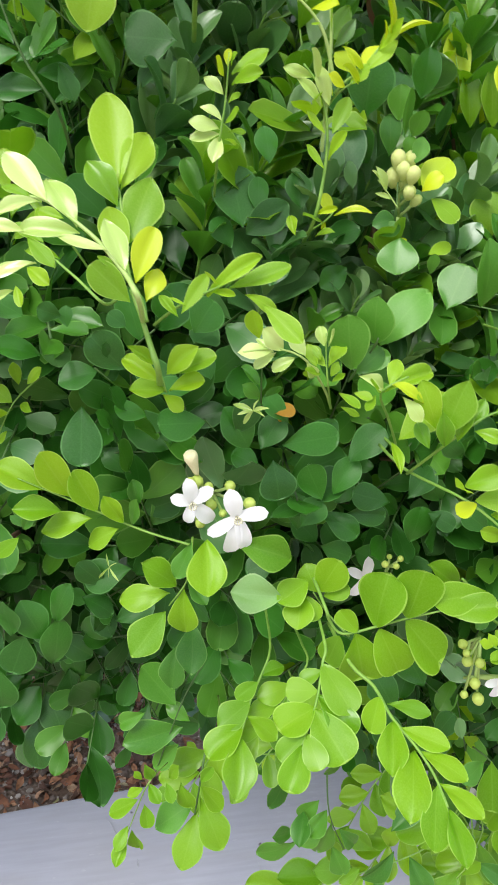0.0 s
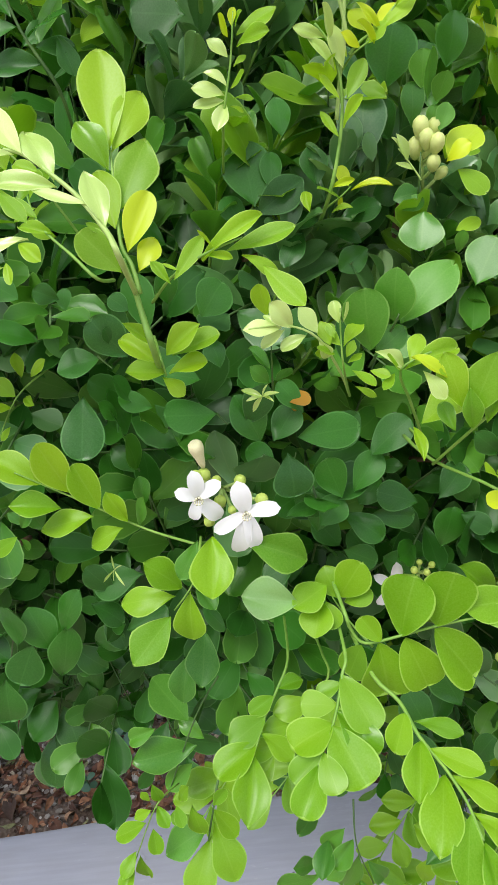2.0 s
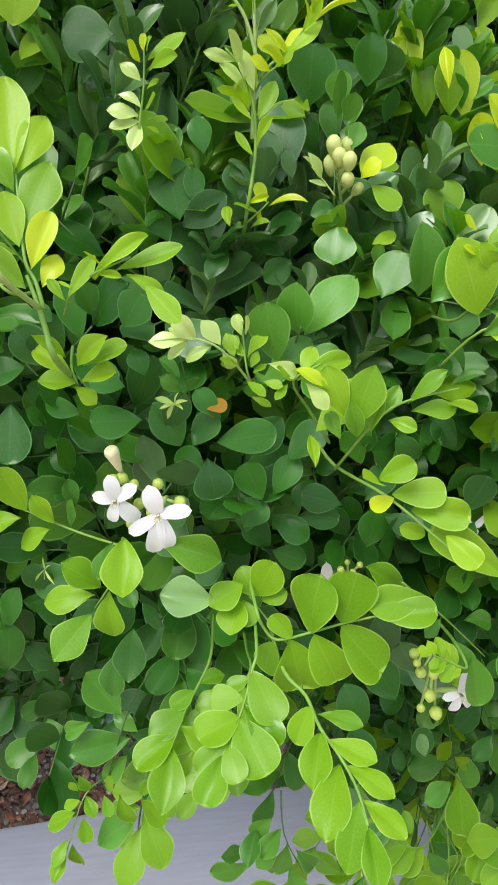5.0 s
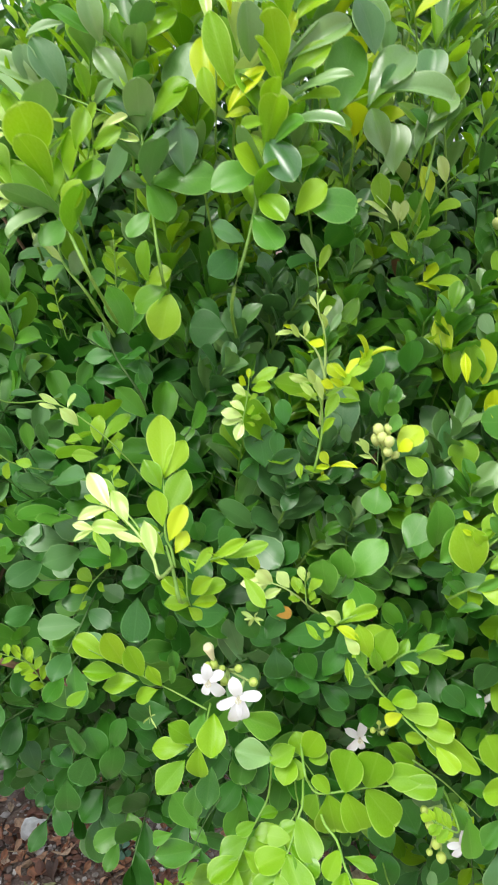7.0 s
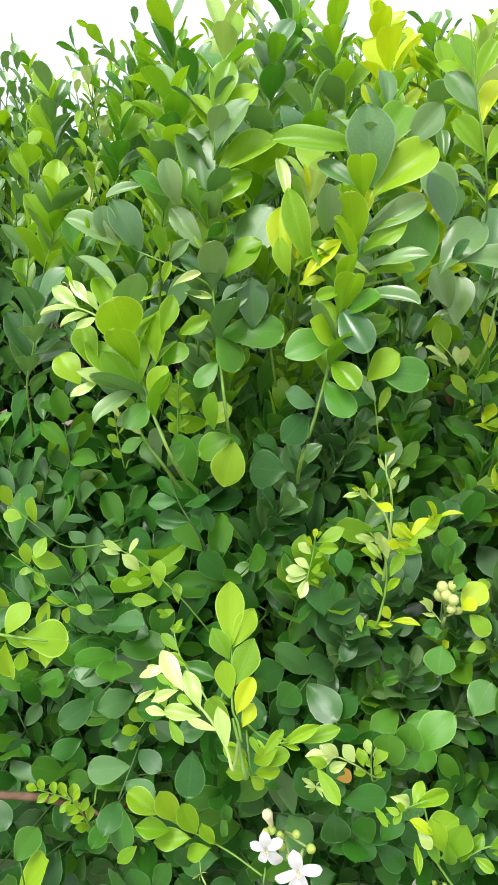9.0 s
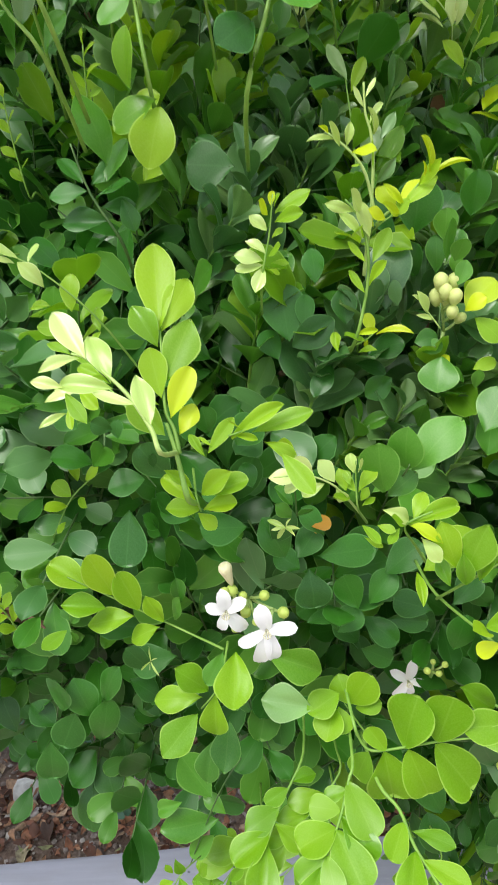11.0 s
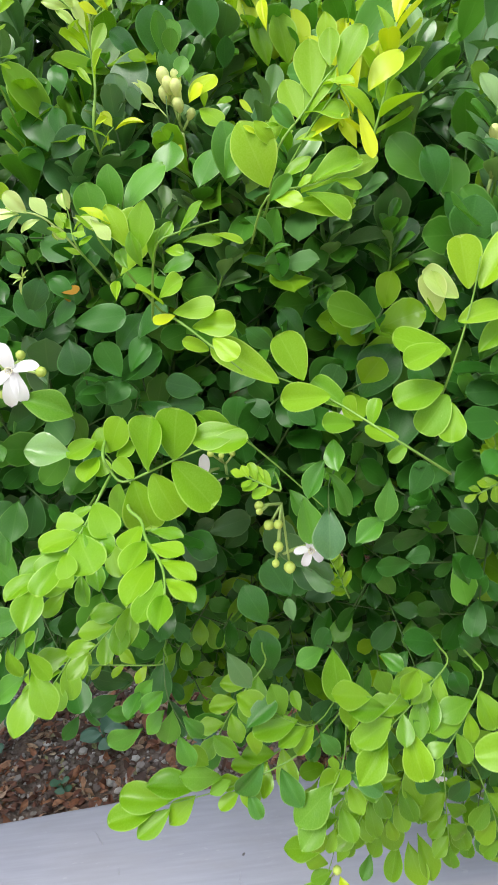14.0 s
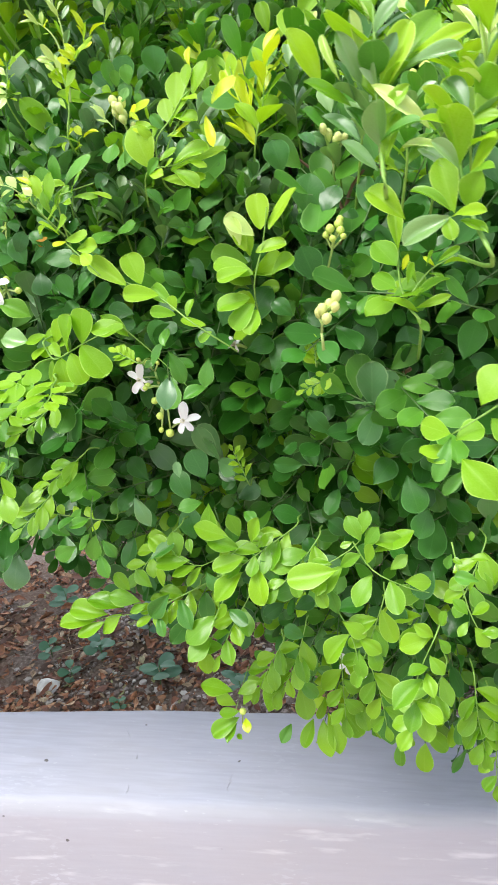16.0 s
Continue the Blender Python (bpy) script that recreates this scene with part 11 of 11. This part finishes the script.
shoot((0.4131, 0.5918, 0.7571), (0.4271, 0.5819, 0.8170), 9, 0.0301, "yellow", "oval")
shoot((0.4449, 0.6131, 0.7693), (0.4437, 0.6027, 0.8123), 9, 0.0262, "grey", "oval")
shoot((0.4607, 0.6734, 0.8257), (0.4714, 0.6635, 0.8684), 9, 0.0279, "mid", "oval")
shoot((0.4795, 0.6941, 0.8410), (0.4763, 0.6836, 0.8822), 9, 0.0288, "mid", "oval")
shoot((0.4098, 0.7544, 0.8677), (0.4219, 0.7452, 0.9064), 9, 0.0302, "mid", "oval")
shoot((0.1647, 0.7072, 0.8683), (0.1705, 0.6969, 0.9181), 9, 0.0313, "bright", "oval")
shoot((0.2020, 0.7674, 0.9097), (0.2207, 0.7574, 0.9501), 9, 0.0315, "bright", "oval")
shoot((0.3583, 0.7501, 0.8777), (0.3562, 0.7397, 0.9185), 9, 0.0306, "mid", "oval")
shoot((0.4965, 0.5355, 0.7423), (0.5037, 0.5261, 0.7819), 9, 0.0235, "grey", "oval")
shoot((0.5478, 0.6176, 0.8017), (0.5424, 0.6079, 0.8453), 9, 0.0265, "mid", "oval")
shoot((0.5475, 0.5169, 0.7345), (0.5521, 0.5074, 0.7720), 9, 0.0247, "bright", "oval")
shoot((0.5608, 0.4774, 0.7531), (0.5556, 0.4677, 0.7926), 9, 0.0257, "bright", "oval")
shoot((0.5243, 0.4760, 0.7198), (0.5296, 0.4666, 0.7581), 9, 0.0225, "mid", "oval")
shoot((0.4781, 0.5749, 0.7331), (0.4752, 0.5652, 0.7708), 9, 0.0242, "grey", "oval")
spray((0.4339, 0.5148, 0.4700), (0.3931, 0.4932, 0.4468), 9, 0.0257, "fresh", "oval")
spray((0.4521, 0.5056, 0.4642), (0.4220, 0.4846, 0.4322), 7, 0.0236, "fresh", "oval")
spray((0.5001, 0.4823, 0.4252), (0.4816, 0.4712, 0.3744), 7, 0.0239, "fresh", "oval")
spray((0.5430, 0.4730, 0.3753), (0.5171, 0.4518, 0.3368), 7, 0.0263, "fresh", "oval")
spray((0.5721, 0.4848, 0.4690), (0.5544, 0.4639, 0.4359), 7, 0.0228, "fresh", "oval")
spray((0.4252, 0.5755, 0.3403), (0.4008, 0.5649, 0.2815), 9, 0.0285, "fresh", "oval")
spray((0.4562, 0.5873, 0.3125), (0.4580, 0.5779, 0.2450), 7, 0.0292, "fresh", "oval")
spray((0.4043, 0.5732, 0.3285), (0.3815, 0.5633, 0.2864), 7, 0.0265, "fresh", "oval")
spray((0.4834, 0.5784, 0.3040), (0.4961, 0.5693, 0.2450), 7, 0.0295, "fresh", "oval")
spray((0.3265, 0.5510, 0.4556), (0.2933, 0.5309, 0.4221), 7, 0.0250, "fresh", "oval")
spray((0.3853, 0.5323, 0.3960), (0.3614, 0.5124, 0.3536), 7, 0.0258, "fresh", "oval")
spray((0.5677, 0.5133, 0.3385), (0.5750, 0.5029, 0.2778), 9, 0.0265, "fresh", "oval")
spray((0.5806, 0.5134, 0.3178), (0.5839, 0.5028, 0.2450), 9, 0.0263, "fresh", "oval")
spray((0.3387, 0.5416, 0.4013), (0.3022, 0.5213, 0.3844), 7, 0.0253, "fresh", "oval")
spray((0.2557, 0.5088, 0.5819), (0.2291, 0.4887, 0.5605), 7, 0.0230, "fresh", "oval")
spray((0.2579, 0.5294, 0.5299), (0.2289, 0.5092, 0.5077), 7, 0.0242, "fresh", "oval")
spray((0.2173, 0.5492, 0.4942), (0.1905, 0.5292, 0.4651), 7, 0.0261, "fresh", "oval")


# ---- on the soil: litter, grit, stones, weeds ----
def soil_height(x, y):
    return SOIL_Z + 0.022 * noise.noise((x * 5, y * 5, 1.3)) + 0.010 * noise.noise((x * 22, y * 22, 4.0))


def build_litter():
    rng = random.Random(8)
    v, f, u = [], [], []
    n = 0
    for i in range(11000):
        x, y = rng.uniform(-0.5, 0.75), KERB_BACK + SKEW * 0.2 + rng.random() ** 1.2 * 0.85
        thick = noise.noise((x * 6, y * 6, 9.0)) + rng.uniform(-0.25, 0.5)
        if thick < 0.0:
            continue
        shape = blade(5, 4, 0.58, 0.9, SHORT_POINT, rng.uniform(0.4, 0.6), rng.uniform(-0.7, 0.9), rng.uniform(-0.9, 1.2), rng.uniform(0, 3))
        d = Vector((math.cos(i * 2.4), math.sin(i * 2.4), rng.uniform(-0.25, 0.45)))
        m = np.array(leaf_pose(Vector((x, y, soil_height(x, y) + rng.uniform(0.001, 0.012))), d, Vector((0, 0, 1)) + unit(rng) * 0.6, rng.uniform(0.009, 0.024) * (1.8 if rng.random() < 0.12 else 1.0)))
        v.append(np.array(shape[0]) @ m[:3, :3].T + m[:3, 3])
        f.append(np.array(shape[1]) + n)
        u.append(np.array(shape[2]))
        n += len(shape[0])
    ob = new("leaf_litter", mesh_of("leaf_litter", np.concatenate(v), np.concatenate(f), [LITTER], np.concatenate(u)))
    tagged(ob, "dry curled brown leaves lying on the soil", "leaf litter", kind="stuff")


def rock_arrays(rng, radius, flat=0.7):
    bm = bmesh.new()
    bmesh.ops.create_icosphere(bm, subdivisions=1, radius=1.0)
    for w in bm.verts:
        w.co *= radius * rng.uniform(0.72, 1.15)
        w.co.z *= flat
    verts = [tuple(w.co) for w in bm.verts]
    faces = [tuple(q.index for q in p.verts) for p in bm.faces]
    bm.free()
    return verts, faces


def build_grit():
    rng = random.Random(4)
    kinds = [rock_arrays(rng, 1.0) for _ in range(8)]
    v, f, n = [], [], 0
    for i in range(8000):
        x, y = rng.uniform(-0.5, 0.75), KERB_BACK + SKEW * 0.2 + rng.random() ** 1.2 * 0.5
        if noise.noise((x * 5 + 3, y * 5, 2.0)) + rng.uniform(-0.3, 0.5) < 0:
            continue
        r = rng.uniform(0.0016, 0.0055) * (1.8 if rng.random() < 0.10 else 1)
        kv, kf = kinds[i % 8]
        v.append(np.array(kv) * r + np.array((x, y, soil_height(x, y) + r * 0.3)))
        f.append(np.array(kf) + n)
        n += len(kv)
    ob = new("grit", mesh_of("grit", np.concatenate(v), np.concatenate(f), [GRIT], smooth=False))
    tagged(ob, "grey and brown grit scattered on the soil", "grit", kind="stuff")


def stone(x, y, size, material, label):
    rng = random.Random(int(x * 1000) + 77)
    bm = bmesh.new()
    bmesh.ops.create_icosphere(bm, subdivisions=2, radius=1.0)
    for w in bm.verts:
        w.co *= size * (1.0 + 0.35 * noise.noise(w.co * 1.4 + Vector((x * 50, y * 50, 0))))
        w.co.z *= 0.75
    me = bpy.data.meshes.new("stone")
    bm.to_mesh(me)
    bm.free()
    me.materials.append(material)
    ob = new("stone", me)
    ob.matrix_basis = pose(x, y, soil_height(x, y) + size * 0.4, 0, 0, rng.uniform(0, 180))
    return tagged(ob, label, "stone", "stones on the soil")


def weed(x, y, height, leaf_len, count, lean=(0, 0)):
    """A low seedling: a thin stem with rounded blue-green leaves."""
    rng = random.Random(int(x * 900) + int(y * 700))
    ground = soil_height(x, y)
    ob = new("weed")
    ob.location = (x, y, ground)
    tagged(ob, "small blue-green seedling growing in the soil", "weed", "weeds beside the kerb")
    top = Vector((lean[0], lean[1], height))
    v, f = tube_arrays(curved((0, 0, -0.01), top, (0.003, 0, 0), 5), [0.0012, 0.0012, 0.0011, 0.001, 0.0009, 0.0008], 6)
    under(new("stem", mesh_of("stem", v, f, [STEM["dark"]])), ob, Matrix())
    for k in range(count):
        t = 0.35 + 0.65 * k / max(count - 1, 1)
        a = 2.4 * k + x * 9
        p = top * t
        d = Vector((math.cos(a), math.sin(a), 0.25))
        under(new("leaf", leaf_mesh("round", k % 4, "weed")), ob, leaf_pose(p, d, Vector((0, -0.3, 1)) + unit(rng) * 0.3, leaf_len * rng.uniform(1.0, 1.4), 1.1))
    return ob


LEAF["weed"] = leaf_material("leaf_weed", (0.06, 0.17, 0.10), (0.11, 0.25, 0.15), (0.15, 0.28, 0.17), 0.45, 0.15, (0.1, 0.3, 0.05))


def grit_material():
    m, n, l, bsdf = shader("grit_mixed")
    rnd = n.new("ShaderNodeNewGeometry").outputs["Random Per Island"]
    l.new(ramp(n, l, rnd, (0.0, (0.12, 0.085, 0.07)), (0.45, (0.28, 0.23, 0.21)), (0.8, (0.46, 0.42, 0.40)), (1.0, (0.68, 0.65, 0.62))), bsdf.inputs["Base Color"])
    bsdf.inputs["Roughness"].default_value = 0.9
    return m


GRIT = grit_material()
build_litter()
build_grit()
stone(-0.174, 1.090, 0.023, STONE, "whitish angular stone lying on the soil")
stone(0.066, 1.063, 0.008, STONE, "small pale pebble lying on the soil")
stone(0.119, 1.050, 0.007, PEBBLE, "small grey pebble lying on the soil")
stone(0.031, 1.107, 0.007, PEBBLE, "small grey pebble lying on the soil")
stone(-0.048, 1.013, 0.006, PEBBLE, "small grey pebble lying on the soil")
stone(0.171, 1.183, 0.007, PEBBLE, "small grey pebble lying on the soil")
weed(-0.101, 1.190, 0.045, 0.030, 6)
weed(0.042, 1.135, 0.050, 0.034, 6, (0.01, -0.01))
weed(-0.009, 1.049, 0.022, 0.016, 5)
weed(-0.279, 1.404, 0.05, 0.030, 6)
weed(0.218, 1.084, 0.045, 0.030, 5)
weed(-0.024, 1.275, 0.06, 0.032, 7)
weed(-0.142, 1.130, 0.03, 0.022, 5)
weed(-0.225, 1.206, 0.035, 0.022, 5)


def twig(points):
    """A dry twig fallen on the soil."""
    base = Vector((points[0][0], points[0][1], soil_height(*points[0]) + 0.006))
    pts = [Vector((x, y, soil_height(x, y) + 0.008)) - base for x, y in points]
    v, f = tube_arrays(pts, [0.0014 - 0.0007 * i / (len(pts) - 1) for i in range(len(pts))], 5)
    ob = new("twig", mesh_of("twig", v, f, [TWIG]))
    ob.location = base
    return tagged(ob, "thin pale dry twig lying on the litter", "twig", "twigs on the soil")


TWIG = plain("dry_twig", (0.34, 0.24, 0.16), (0.52, 0.40, 0.30), 0.85, 120, 0.4, 0.001)
twig([(-0.3126, 1.0623), (-0.2722, 1.0590), (-0.2215, 1.0510), (-0.1810, 1.0496)])
twig([(-0.2265, 1.3064), (-0.2054, 1.2573), (-0.1794, 1.2184), (-0.1636, 1.1890)])
twig([(-0.1244, 1.2508), (-0.1643, 1.2240), (-0.2146, 1.2119)])
twig([(0.0033, 0.9743), (0.0436, 0.9911), (0.0946, 0.9901)])


def crack(points):
    """A hairline crack across the kerb's top."""
    v, f = [], []
    rng = random.Random(len(points))
    fine = []
    for (x0, y0), (x1, y1) in zip(points, points[1:]):
        for k in range(5):
            fine.append((x0 + (x1 - x0) * k / 5 + rng.uniform(-0.0016, 0.0016), y0 + (y1 - y0) * k / 5))
    for i, (x, y) in enumerate(fine):
        w = 0.00016 * max(0.02, rng.uniform(-0.5, 1.2))
        z = 0.0022 * noise.noise((x * 4.3, (y - SKEW * x) * 9, 7)) + KERB_TOP + 0.0009
        v += [(x - w, y, z), (x + w, y, z), (x + w, y, z - 0.0015), (x - w, y, z - 0.0015)]
    for i in range(len(fine) - 1):
        a = 4 * i
        for k in range(4):
            f.append((a + k, a + (k + 1) % 4, a + 4 + (k + 1) % 4, a + 4 + k))
    ob = new("crack", mesh_of("crack", v, f, [CRACK], smooth=False))
    ob.parent = kerb
    return ob


crack([(0.2755, 0.7881), (0.2751, 0.7779), (0.2774, 0.7698), (0.2751, 0.7605), (0.2774, 0.7524)])
crack([(0.0900, 0.8677), (0.0975, 0.8556), (0.1054, 0.8433)])
crack([(0.1272, 0.8130), (0.1286, 0.8069), (0.1283, 0.8018)])
crack([(0.1358, 0.7531), (0.1374, 0.7471), (0.1369, 0.7420), (0.1389, 0.7359)])
